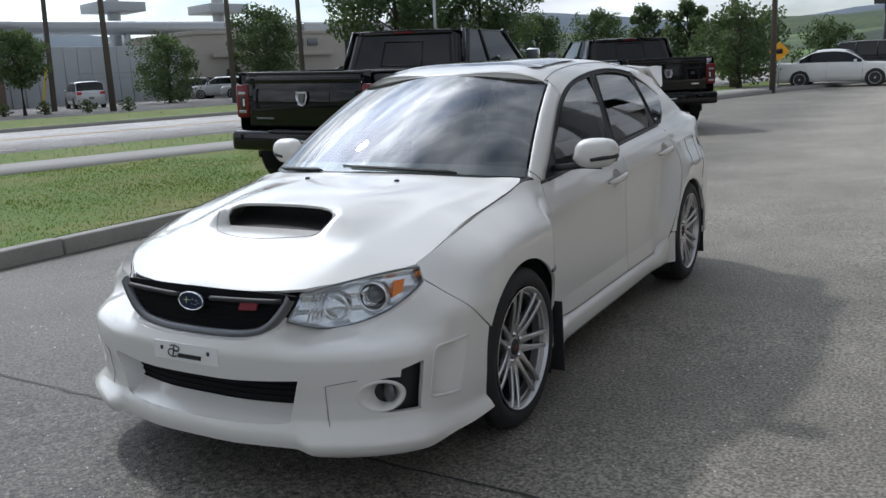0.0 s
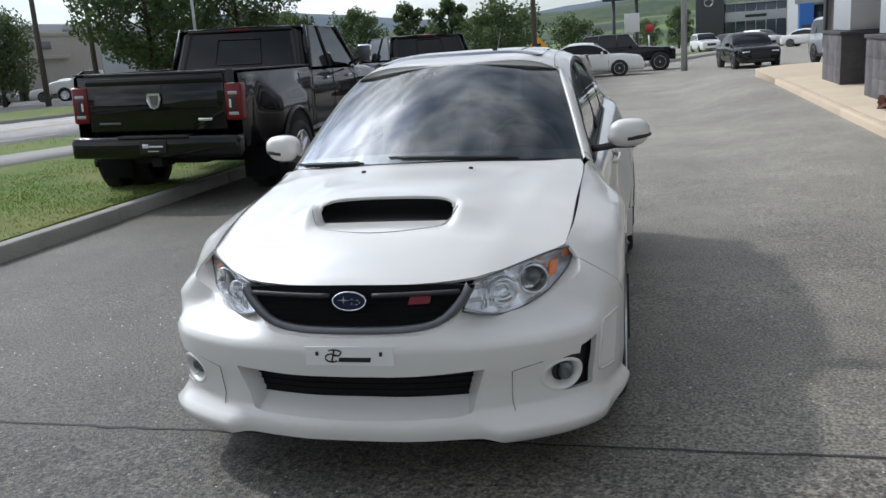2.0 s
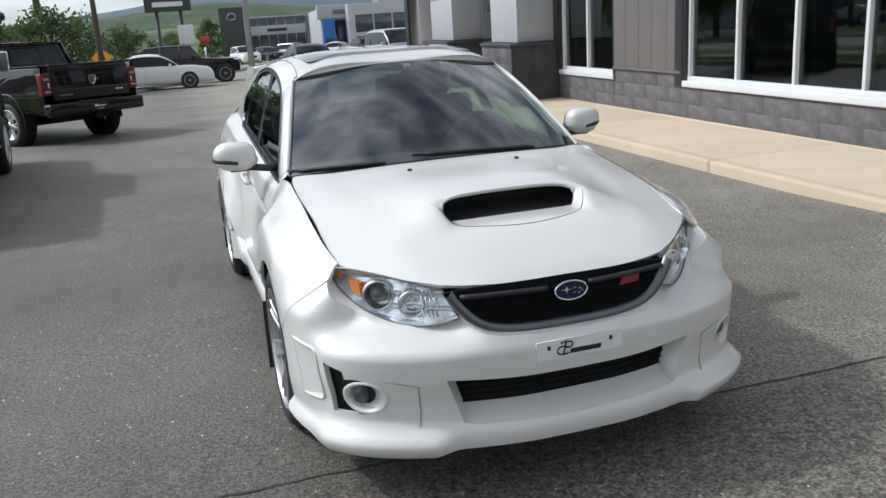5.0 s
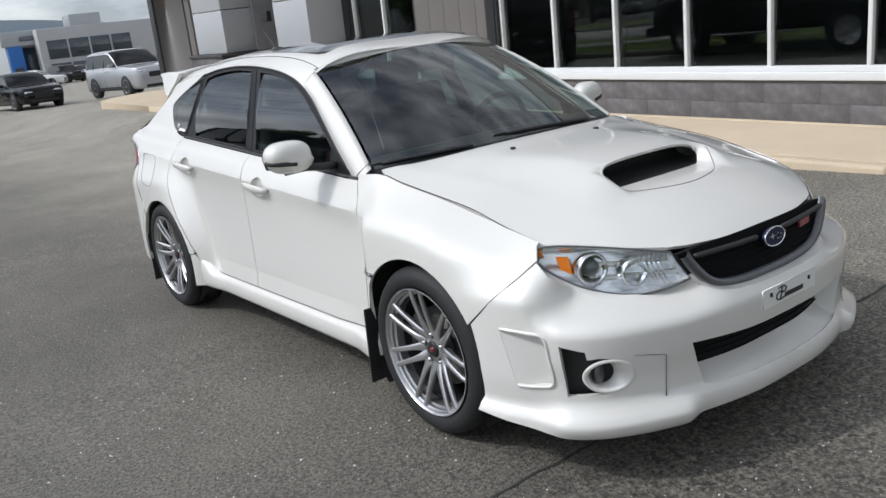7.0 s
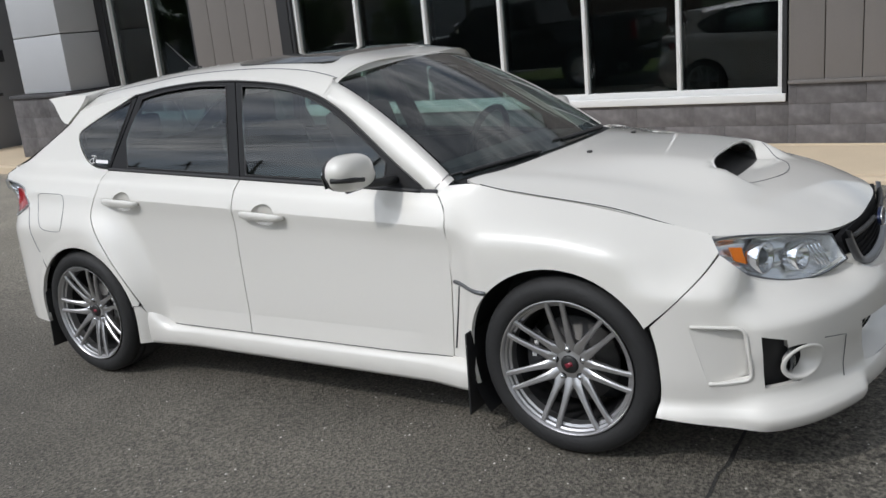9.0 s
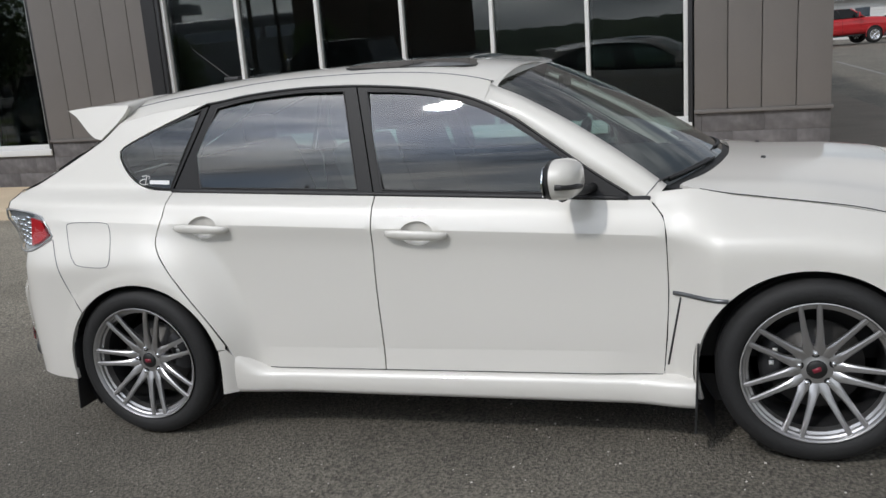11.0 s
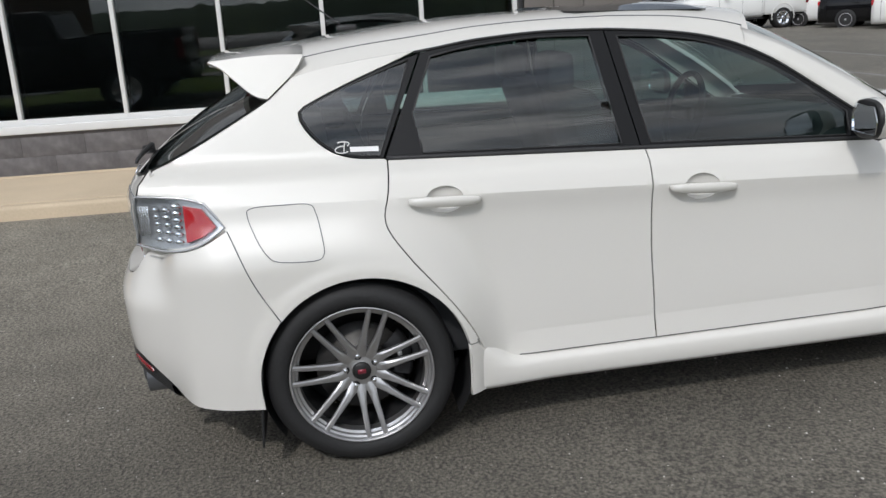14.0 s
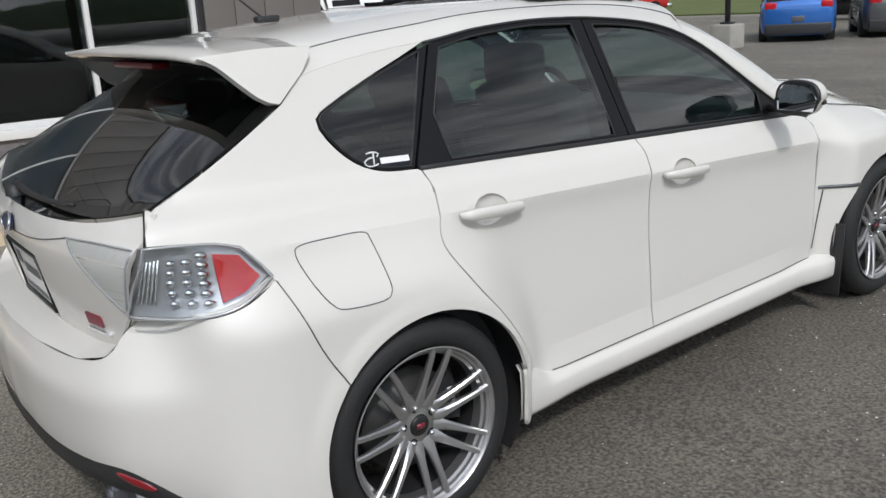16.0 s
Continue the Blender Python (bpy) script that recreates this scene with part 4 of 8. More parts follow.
    glued = lambda y, z: (-pane(y, z, 0.0022)[0], y, z)
    st = part("dealer_sticker", panel([(2.482, 1.040), (2.578, 1.046), (2.578, 1.062), (2.482, 1.056)], glued, step=0.05, lip=0.001), STICKER, car, "white sticker bar and swoosh on the quarter glass")
    for pts in ([(2.585, 1.048), (2.60, 1.044), (2.622, 1.047), (2.628, 1.058), (2.612, 1.066), (2.595, 1.066)], [(2.600, 1.046), (2.597, 1.062), (2.594, 1.078)], [(2.618, 1.079), (2.594, 1.080), (2.578, 1.074), (2.585, 1.066)]):
        part("sticker_mark", tube([glued(*p) for p in spline(pts, 0.006)], 0.0022, 4), STICKER, st)
    part("roof", grid([[roof(t, (0.985 + 0.125 * t * t) + (2.80 - 0.985 - 0.125 * t * t) * k / 40) for t in np.linspace(-1, 1, 41)] for k in range(41)]), PEARL, car)
    both("roof_seam", tube([(roof(0.86, y)[0], y, roof(0.86, y)[2] + 0.0005) for y in np.linspace(1.10, 2.70, 30)], 0.0022, 5), GUN, car)
    sr = [(-0.43, 1.19), (0.43, 1.19), (0.45, 1.23), (0.45, 1.70), (0.43, 1.74), (-0.43, 1.74), (-0.45, 1.70), (-0.45, 1.23)]
    top_at = lambda x, y: roof(x / plane_x(dlo_z(y)), y)[2]
    part("sunroof", panel(sr, lambda x, y: (x, y, top_at(x, y) + 0.009), step=0.06, lip=0.012), mat("dark_sunroof_glass", (0.01, 0.011, 0.012), 0.06, 0, 1.0), car, "black glass sunroof")
    pill = []
    for k in range(25):
        v = k / 24
        y = 0.53 + (1.11 - 0.53) * v
        d = Vector((plane_x(dlo_z(y)), y, dlo_z(y)))
        w = Vector(screen(1.0, v * 1.0))
        o = Vector((0.5, -0.35, 0.6)) * 0.014 * smooth(1.0, 0.75, v)
        pill.append([tuple(d + Vector((-0.012, 0.01, -0.004))), tuple(d), tuple(d.lerp(w, 0.3) + o), tuple(d.lerp(w, 0.65) + o * 1.15), tuple(w + Vector((0.004, -0.002, 0.006 * smooth(1.0, 0.8, v)))), tuple(w + Vector((-0.006, 0.01, -0.01)))])
    pb = grid(pill)
    pb.normal_update()
    both("windscreen_pillar", pb, PEARL, car)
    both("pillar_seam", tube([tuple(Vector(p) + Vector((0.0008, -0.001, 0.0008))) for p in pill[1][1:5]], 0.0016, 5), GUN, car)
    part("windscreen", grid([[screen(t, v) for t in np.linspace(-0.985, 0.985, 25)] for v in np.linspace(0.0, 1.0, 17)]), SCREEN_GLASS, car, "cloud-reflecting windscreen").visible_shadow = False
    part("screen_frit", grid([[tuple(Vector(screen(t, v)) + Vector((0, 0.004, -0.004))) for t in np.linspace(-0.985, 0.985, 25)] for v in (0.0, 0.04, 0.085)]), INK, car)
    part("roof_edge", grid([[screen(t, 0.992) for t in np.linspace(-1, 1, 33)], [tuple(Vector(screen(t, 1.0)) + Vector((0, 0.0, 0.006))) for t in np.linspace(-1, 1, 33)], [tuple(Vector(roof(t, 1.0 + 0.125 * t * t)) + Vector((0, 0, 0.001))) for t in np.linspace(-1, 1, 33)]]), PEARL, car)
    part("cowl", grid([[(0.69 * t, 0.215 + 0.165 * t * t, 0.948 - 0.03 * t * t) for t in np.linspace(-1, 1, 21)], [tuple(Vector(screen(t, 0.02)) + Vector((0, 0, -0.012))) for t in np.linspace(-1, 1, 21)]]), BLACK_PLASTIC, car)
    for x0, x1, v1 in ((0.42, -0.12, 0.03), (-0.30, -0.66, 0.02)):
        w = part("wiper", tube([tuple(Vector(screen(x / 0.70, 0.015 + v1 * k / 10)) + Vector((0, -0.010, 0.000))) for k, x in ((k, x0 + (x1 - x0) * k / 10) for k in range(11))], 0.0055, 6), BLACK_PLASTIC, car)
        part("blade", tube([tuple(Vector(screen(x / 0.70, 0.022 + v1 * 0.9 * k / 10)) + Vector((0, -0.006, 0.002))) for k, x in ((k, x0 - 0.03 + (x1 - x0) * 1.05 * k / 10) for k in range(11))], 0.004, 5), BLACK_PLASTIC, w)

    # mirrors
    rows = []
    for i in range(17):
        a = math.pi * i / 16
        rows.append([])
        for j in range(28):
            b = 2 * math.pi * j / 28
            sx, sz = math.cos(b), math.sin(b)
            px = 0.098 * math.copysign(abs(sx) ** 0.72, sx) * math.sin(a) ** 0.62
            pz = 0.069 * math.copysign(abs(sz) ** 0.80, sz) * math.sin(a) ** 0.62
            py = -0.062 * math.cos(a) if a < math.pi / 2 else 0.040 * min(1.0, -math.cos(a) * 3)
            rows[-1].append((0.905 + px - 0.010 * (pz < 0), 0.795 + py + 0.16 * px * 0.8, 1.016 + pz))
    shell, back_ = grid(rows[:10], closed=True), grid(rows[9:], closed=True)
    for q in (shell, back_):
        bmesh.ops.remove_doubles(q, verts=q.verts, dist=1e-4)
    m2, back2 = mirrored(shell), mirrored(back_)
    for s, bm, bk in ((1, shell, back_), (-1, m2, back2)):
        bmesh.ops.recalc_face_normals(bk, faces=bk.faces)
        mir = part("door_mirror", bm, PEARL, car, "white door mirror on a black foot")
        part("housing", bk, BLACK_PLASTIC, mir, "black mirror housing")
        part("mirror_glass", panel([(0.83, 0.97), (0.985, 0.97), (0.995, 1.02), (0.97, 1.065), (0.85, 1.068), (0.825, 1.03)], lambda x, z: (s * x, 0.841 + 0.13 * (x - 0.905), z), step=0.05, lip=0.004, flip=s < 0), mat("mirror_silver", (0.75, 0.78, 0.8), 0.02, 1.0), mir)
        part("indicator_strip", tube([(s * (0.905 + 0.095 * k), 0.742 + 0.13 * 0.1 * k + 0.055 * max(0, k) ** 4, 0.992 + 0.012 * k) for k in np.linspace(-0.1, 1.0, 12)], 0.011, 6), BLACK_PLASTIC, mir)
        part("mirror_foot", tube([(s * 0.725, 0.72, 0.955), (s * 0.77, 0.74, 0.955), (s * 0.84, 0.78, 0.962), (s * 0.93, 0.80, 0.958)], 0.017, 8), BLACK_PLASTIC, mir)

    # spoiler, hatch, tail lamps, rear bumper
    rows = []
    for j in range(33):
        t = -1 + 2 * j / 32
        x, a = 0.566 * t, abs(t)
        zt = 1.384 - 0.012 * a ** 4
        back = 3.028 - 0.014 * a ** 2
        rows.append([(x, 2.70, max(top_at(x * 0.92, 2.70), 1.374) - 0.003), (x, 2.78, zt + 0.017 * (1 - a ** 4)), (x, 2.90, zt + 0.009 * (1 - a ** 3)), (x, back, zt), (x, back - 0.001, zt - 0.014), (x, 2.93, zt - 0.034), (x, 2.82, zt - 0.046), (x, 2.72, zt - 0.056)])
    sp = grid(rows, closed=True, flip=True)
    for r in (rows[0], rows[-1]):
        sp.faces.new([sp.verts.new(p) for p in r])
    bmesh.ops.remove_doubles(sp, verts=sp.verts, dist=1e-5)
    bmesh.ops.recalc_face_normals(sp, faces=sp.faces)
    wing = part("roof_spoiler", sp, PEARL, car)
    for e in wing.data.edges:
        e.use_edge_sharp = False
    # black sheet for the brake lamp housing and the shadow beneath the spoiler
    part("spoiler_underside", grid([[(0.50 * t, y, 1.384 - dz - 0.012 * abs(t) ** 4) for t in np.linspace(-1, 1, 13)] for y, dz in ((2.99, 0.026), (2.93, 0.037), (2.86, 0.047), (2.80, 0.062), (2.78, 0.10))]), BLACK_PLASTIC, wing, "black spoiler underside with its shadow painted in")
    part("high_brake_lamp", boxed(-0.17, 0.17, 2.93, 2.985, 1.330, 1.350, 0.006), TRUCK_RED, wing)
    fin = outline([(2.698, 1.374), (2.80, 1.380), (2.90, 1.380), (3.016, 1.373)], [(3.016, 1.373), (2.975, 1.350), (2.925, 1.300), (2.885, 1.262), (2.86, 1.247), (2.832, 1.240)], [(2.832, 1.240), (2.795, 1.270), (2.75, 1.306), (2.715, 1.345), (2.698, 1.374)])
    fb = panel(fin[::-1], lambda y, z: pane(y, z, 0.010), step=0.03, lip=0.022)
    fm = mirrored(fb)
    part("spoiler_fin", fb, PEARL, wing)
    part("spoiler_fin", fm, PEARL, wing)
    rg = lambda t, v: tuple(np.array((0.618 * t, 2.80, 1.318 - 0.058 * t * t)) * (1 - v) + np.array((0.694 * t, 3.372 - 0.135 * abs(t) ** 2.2, 0.990 + 0.060 * abs(t) ** 2.6)) * v + np.array((0, 0.02, 0.022 - 0.042 * t ** 6)) * 4 * v * (1 - v))
    part("rear_glass", grid([[rg(t, v) for t in np.linspace(-1, 1, 25)] for v in np.linspace(0, 1, 15)]), REAR_TINT, car, "dark tinted rear window").visible_shadow = False
    for t0, t1 in ((-1.0, -0.80), (0.80, 1.0)):
        part("rear_glass_border", grid([[tuple(Vector(rg(t, v)) + Vector((0, -0.004, -0.004))) for t in np.linspace(t0, t1, 4)] for v in np.linspace(0, 1, 12)], flip=True), INK, car)
    part("rear_glass_border", grid([[tuple(Vector(rg(t, v)) + Vector((0, -0.004, -0.004))) for t in np.linspace(-0.80, 0.80, 20)] for v in (0.92, 1.0)], flip=True), INK, car)
    rw = part("rear_wiper", tube([tuple(Vector(rg(t, 0.93 - 0.05 * t)) + Vector((0, 0.02, 0.02))) for t in np.linspace(0.08, -0.62, 14)], 0.011, 6, taper=0.006), BLACK_PLASTIC, car)
    part("wiper_hub", lathe([(0.0, 0.0), (0.0, 0.024), (-0.03, 0.028)], 20, axis="z"), BLACK_PLASTIC, rw).matrix_local = Matrix.Translation(Vector(rg(0.05, 0.95)) + Vector((0, 0.02, 0.03)))
    hh = outline([(0, 0.680), (0.30, 0.681), (0.48, 0.685), (0.555, 0.695)], [(0.555, 0.695), (0.60, 0.735), (0.664, 0.80)], [(0.664, 0.80), (0.692, 0.88), (0.728, 0.97), (0.728, 1.005), (0.722, 1.045)], [(0.722, 1.045), (0.672, 1.034), (0.5, 1.005), (0.25, 0.992), (0, 0.99)])
    hole = [(-0.20, 0.692), (0.20, 0.692), (0.20, 0.80), (0.19, 0.878), (-0.19, 0.878), (-0.20, 0.80)]
    gate = part("tailgate", panel(sym(hh), hatch, [hole], step=0.03, flip=True), PEARL, car)
    part("plate_recess", grid([[hatch(x, z, 0.0) for x, z in hole], [hatch(x * 0.97, 0.785 + (z - 0.785) * 0.96, -0.022) for x, z in hole], [hatch(0.0, 0.785, -0.024) for x, z in hole]], closed=True), PEARL, gate)
    part("garnish_seam", tube([hatch(x, 0.922 + 0.045 * (abs(x) / 0.44) ** 2, 0.0005) for x in np.linspace(-0.44, 0.44, 24)], 0.0018, 5), GUN, gate)
    b2 = part("tailgate_badge", panel([(0.045 * math.cos(q), 0.945 + 0.026 * math.sin(q)) for q in np.linspace(0, 2 * math.pi, 28)[:-1]], lambda x, z: hatch(x, z, 0.016), step=0.03, lip=0.01, flip=True), BADGE_BLUE, car, "oval badge with a chrome rim")
    part("badge_rim", tube([hatch(0.045 * math.cos(q), 0.945 + 0.026 * math.sin(q), 0.017) for q in np.linspace(0, 2 * math.pi, 28)[:-1]], 0.004, 5, True), CHROME, b2)
    np2 = part("rear_number_board", panel([(-0.16, 0.705), (0.16, 0.705), (0.16, 0.86), (-0.16, 0.86)], lambda x, z: hatch(x, z, -0.008), step=0.06, lip=0.008, flip=True), PLATE_W, car, "white dealer board with grey print in a black frame")
    part("board_frame", tube([hatch(x, z, -0.006) for x, z in ((-0.165, 0.70), (0.165, 0.70), (0.165, 0.865), (-0.165, 0.865))], 0.008, 5, True), BLACK_PLASTIC, np2)
    for a, b, c, d in ((-0.11, 0.80, -0.05, 0.84), (-0.03, 0.785, 0.12, 0.815), (-0.11, 0.725, 0.12, 0.737)):
        part("print_bar", panel([(a, b), (c, b), (c, d), (a, d)], lambda x, z: hatch(-x, z, -0.0055), step=0.05, lip=0.001), mat("grey_print", (0.12, 0.12, 0.13), 0.5), np2)
    for x0, x1, z0, z1, mt, nm in ((-0.53, -0.455, 0.742, 0.772, PINK, "red_badge"), (-0.55, -0.44, 0.718, 0.728, CHROME, "chrome_script")):
        part(nm, panel([(x0, z0), (x1, z0), (x1, z1), (x0, z1)], lambda x, z: hatch(x, z, 0.006), step=0.04, lip=0.005, flip=True), mt, car)
    tl = outline([(3.008, 0.862), (3.03, 0.895), (3.066, 0.941)], [(3.066, 0.941), (3.12, 0.960), (3.2, 0.972), (3.283, 0.980)], [(3.283, 0.980), (3.302, 0.88), (3.316, 0.806)], [(3.316, 0.806), (3.2, 0.797), (3.1, 0.812), (3.008, 0.862)])[::-1]
    red = [(3.036, 0.868), (3.080, 0.840), (3.134, 0.824), (3.134, 0.940), (3.076, 0.926)]
    til = outline([(0.44, 0.966), (0.58, 0.972), (0.724, 0.972)], [(0.724, 0.972), (0.690, 0.88), (0.662, 0.805)], [(0.662, 0.805), (0.57, 0.865), (0.44, 0.966)])[::-1]
    for s in (1, -1):
        f = lambda bm: bm if s > 0 else mirrored(bm)
        lens = part("tail_lamp", f(panel(tl, lambda y, z: side(y, z, 0.004), step=0.03, lip=0.0)), CLEAR, car, "clear tail lamp with a red corner and round LEDs")
        part("reflector", f(panel(tl, lambda y, z: side(y, z, -0.022), step=0.04, lip=0.0)), mat("tail_reflector", (0.50, 0.51, 0.53), 0.3, 0.5), lens)
        part("rim_seal", f(tube([side(*p, 0.001) for p in tl], 0.0042, 6, True)), LAMP_RIM, lens)
        for k in range(5):
            part("rib", f(tube([side(3.262 + 0.008 * k, 0.835, -0.012), side(3.250 + 0.008 * k, 0.945, -0.012)], 0.003, 4)), LAMP_SILVER, lens)
        part("red_corner", f(panel(red, lambda y, z: side(y, z, -0.002), step=0.02, lip=0.014)), RED_LENS, lens)
        for iy in range(3):
            for iz in range(5 if iy else 6):                     # petal-shaped clear cells in rows
                y, z = 3.158 + 0.034 * iy, 0.824 + (0.0255 if iy else 0.023) * iz + 0.003 * iy
                bm = bmesh.new()
                bmesh.ops.create_uvsphere(bm, u_segments=10, v_segments=6, radius=0.0125)
                bm.transform(Matrix.Translation(side(y, z, -0.012)) @ Matrix.Rotation(0.25, 4, "X") @ Matrix.Diagonal((0.8, 1.45 - 0.2 * iy, 0.78, 1)))
                part("led", f(bm), CHROME, lens)
        il = part("inner_tail_lamp", f(panel(til, lambda x, z: hatch(x, z, 0.004), step=0.03, lip=0.0, flip=True)), CLEAR, car, "clear ribbed reversing lamp")
        part("reflector", f(panel(til, lambda x, z: hatch(x, z, -0.012), step=0.04, lip=0.0, flip=True)), LAMP_SILVER, il)
        part("rim_seal", f(tube([hatch(*p, 0.001) for p in til], 0.003, 6, True)), LAMP_RIM, il)
        for k in range(6):
            z = 0.95 - 0.022 * k
            part("rib", f(tube([hatch(0.475 + 0.029 * k, z, -0.002), hatch(0.712 - 0.008 * k, z, -0.002)], 0.0026, 4)), LAMP_RIM, il)
    for s in (1, -1):
        a = [(s * (side_x(y, z) - 0.006), y, z) for y, z in ((3.283, 0.980), (3.302, 0.88), (3.316, 0.806))]
        c = [hatch(s * x, z, -0.006) for x, z in ((0.728, 0.972), (0.692, 0.88), (0.664, 0.803))]
        part("lamp_joint", bridge(a, c, 10), GUN, car)
        a = [(s * (side_x(y, z) - 0.003), y, z) for y, z in ((3.236, 1.052), (3.266, 1.01), (3.274, 0.983))]
        c = [hatch(s * x, z, -0.003) for x, z in ((0.722, 1.045), (0.728, 1.005), (0.729, 0.975))]
        part("gate_joint", bridge(a, c, 10), PEARL, car)
        part("gate_seam", tube([(p[0] + s * 0.001, p[1] + 0.003, p[2]) for p in a], 0.0022, 5), INK, car)
    ry = lambda y: at_y(tail, y)
    half = outline([(0, 0.395), (0.35, 0.396), (0.52, 0.402), (0.645, 0.408), (0.72, 0.378), (0.80, 0.318), (0.87, 0.268), (1.0, 0.254), (ry(2.953), 0.246)], [(ry(2.953), 0.246), (ry(2.957), 0.32), (ry(2.947), 0.40), (ry(2.914), 0.48), (ry(2.868), 0.545)],
                   [(ry(2.868), 0.545), (ry(2.926), 0.66), (ry(2.980), 0.80), (ry(3.001), 0.850)], [(ry(3.001), 0.850), (ry(3.10), 0.806), (ry(3.2), 0.791), (ry(3.316), 0.799)], [(ry(3.316), 0.799), (0.675, 0.745), (0.62, 0.690), (0.50, 0.668), (0.25, 0.664), (0, 0.663)])
    part("rear_bumper", panel(sym(half), rear, step=0.022, lip=0.02, flip=True), PEARL, car)
    for s in (1, -1):
        low = [hatch(s * a, b, -0.012) for a, b in ((0, 0.682), (0.30, 0.683), (0.48, 0.687), (0.555, 0.697), (0.60, 0.737), (0.664, 0.802))]
        edge = [rear(s * a, b, -0.002) for a, b in ((0, 0.662), (0.25, 0.663), (0.50, 0.667), (0.62, 0.689), (0.675, 0.744), (ry(3.316), 0.798))]
        sh = bridge(edge, low, 40, (0, 0, 0.004))
        bmesh.ops.recalc_face_normals(sh, faces=sh.faces)
        part("bumper_shelf", sh, PEARL, car)
        low = [(s * side_x(y, z) - s * 0.02, y, z) for y, z in ((3.006, 0.858), (3.1, 0.815), (3.2, 0.80), (3.316, 0.809))]
        edge = [rear(s * ry(y), z, -0.001) for y, z in ((3.001, 0.849), (3.1, 0.805), (3.2, 0.790), (3.316, 0.798))]
        part("lamp_shelf", bridge(edge, low, 20), PEARL, car)
    part("diffuser", grid([[rear(q, z - 0.09 * smooth(0.64, 0.86, abs(q)), o) for q in np.linspace(-0.80, 0.80, 44)] for z, o in ((0.425, -0.022), (0.40, -0.006), (0.375, 0.006), (0.345, 0.010), (0.325, -0.004), (0.30, -0.05), (0.25, -0.18))]), BLACK_PLASTIC, car, "black rear diffuser")
    for s in (-1, 1):
        part("reflector_strip", grid([[rear(s * q, 0.398 - 0.42 * (q - 0.64) + dz * (1 - ((q - 0.69) / 0.052) ** 4), 0.014 if abs(dz) < 0.012 else 0.009) for q in np.linspace(0.64, 0.74, 12)] for dz in (-0.018, -0.010, 0.006, 0.012)], flip=s > 0), mat("dark_red_reflector", (0.20, 0.008, 0.012), 0.2, 0, 0.8), car)
        for x in (0.47, 0.575):
            bm = lathe([(0.0, 0.045), (0.15, 0.047), (0.152, 0.043), (0.13, 0.040), (0.0, 0.037)], 24)
            part("exhaust_pipe", bm, GUN, car).matrix_local = Matrix.Translation((s * (x + 0.05), 3.25 - 0.3 * (x - 0.47), 0.298)) @ Matrix.Rotation(radians(90), 4, "Z")

    # wheels, arch liners, flaps, floor
    ms = wheel_meshes()
    for y, turn, nut_turn, axle_z in ((0.0, 44.8, -41.1, 0.326), (2.622, 20.1, -10.3, 0.313)):
        for s in (1, -1):
            m = Matrix.Translation((s * 0.772, y, axle_z)) @ Matrix.Rotation(0 if s > 0 else math.pi, 4, "Z") @ Matrix.Rotation(radians(turn), 4, "X")
            add_wheel(car, m, ms, nut_turn=nut_turn)
            side_y = 1 if y < 1 else -1                        # the caliper bites the disc behind the front axle and ahead of the rear one
            cal = part("brake_caliper", grid([[(s * x, y + side_y * r * math.cos(q), axle_z + r * math.sin(q)) for q in np.linspace(-0.25, 0.75, 12)] for x, r in ((0.76, 0.10), (0.815, 0.105), (0.822, 0.12), (0.822, 0.165), (0.80, 0.182), (0.74, 0.182))]), CALIPER, car)
            for k in range(3):
                part("caliper_print", boxed(-0.001, 0.001, -0.008, 0.008, -0.008, 0.008, 0.0, Matrix.Translation((s * 0.824, y + side_y * 0.142 * math.cos(0.12 + 0.16 * k), axle_z + 0.142 * math.sin(0.12 + 0.16 * k)))), STICKER, cal)
            (cy, cz, a, b) = F_ARCH if y < 1 else R_ARCH
            rows = [[(s * x, p, q) for p, q in arc(cy, cz, a + 0.012, b + 0.012, 215, -35, 30)] for x in (0.60, 0.855)]
            part("arch_liner", grid(rows), BLACK_PLASTIC, car)
            part("arch_liner", panel(arc(cy, cz, a + 0.012, b + 0.012, 215, -35, 30), lambda p, q: (s * 0.60, p, q), step=0.2, lip=0), BLACK_PLASTIC, car)
            fy = cy + a * 0.98
            part("mud_flap", boxed(s * 0.78 - 0.115, s * 0.78 + 0.115, -0.004, 0.004, -0.30, 0.02, 0.003, Matrix.Translation((0, fy, 0.40)) @ Matrix.Rotation(radians(6 if y > 1 else 3), 4, "X")), BLACK_PLASTIC, car)
    part("floor_pan", boxed(-0.60, 0.60, -0.78, 3.25, 0.19, 0.30, 0.02), DARK, car)
    part("inner_body", boxed(-0.70, 0.70, 0.40, 2.20, 0.20, 0.34), DARK, car)
    part("engine_block", boxed(-0.34, 0.34, -0.66, 0.30, 0.30, 0.64, 0.03), DARK, car)
    for s in (-1, 1):
        part("door_lining", boxed(s * 0.735 - 0.012, s * 0.735 + 0.012, 0.52, 2.44, 0.30, 0.92, 0.01), TRIM_IN, car)
    # cabin
    part("dashboard", grid([[(0.68 * t, y + 0.08 * t * t, z - 0.02 * t * t) for t in np.linspace(-1, 1, 13)] for y, z in ((0.36, 0.93), (0.55, 0.955), (0.74, 0.95), (0.80, 0.90), (0.78, 0.70), (0.80, 0.45))]), TRIM_IN, car)
    for x, y in ((0.37, 1.45), (-0.37, 1.45)):
        seat = part("front_seat", boxed(x - 0.25, x + 0.25, y - 0.42, y + 0.10, 0.42, 0.60, 0.05), SEAT, car, "dark cloth front seat")
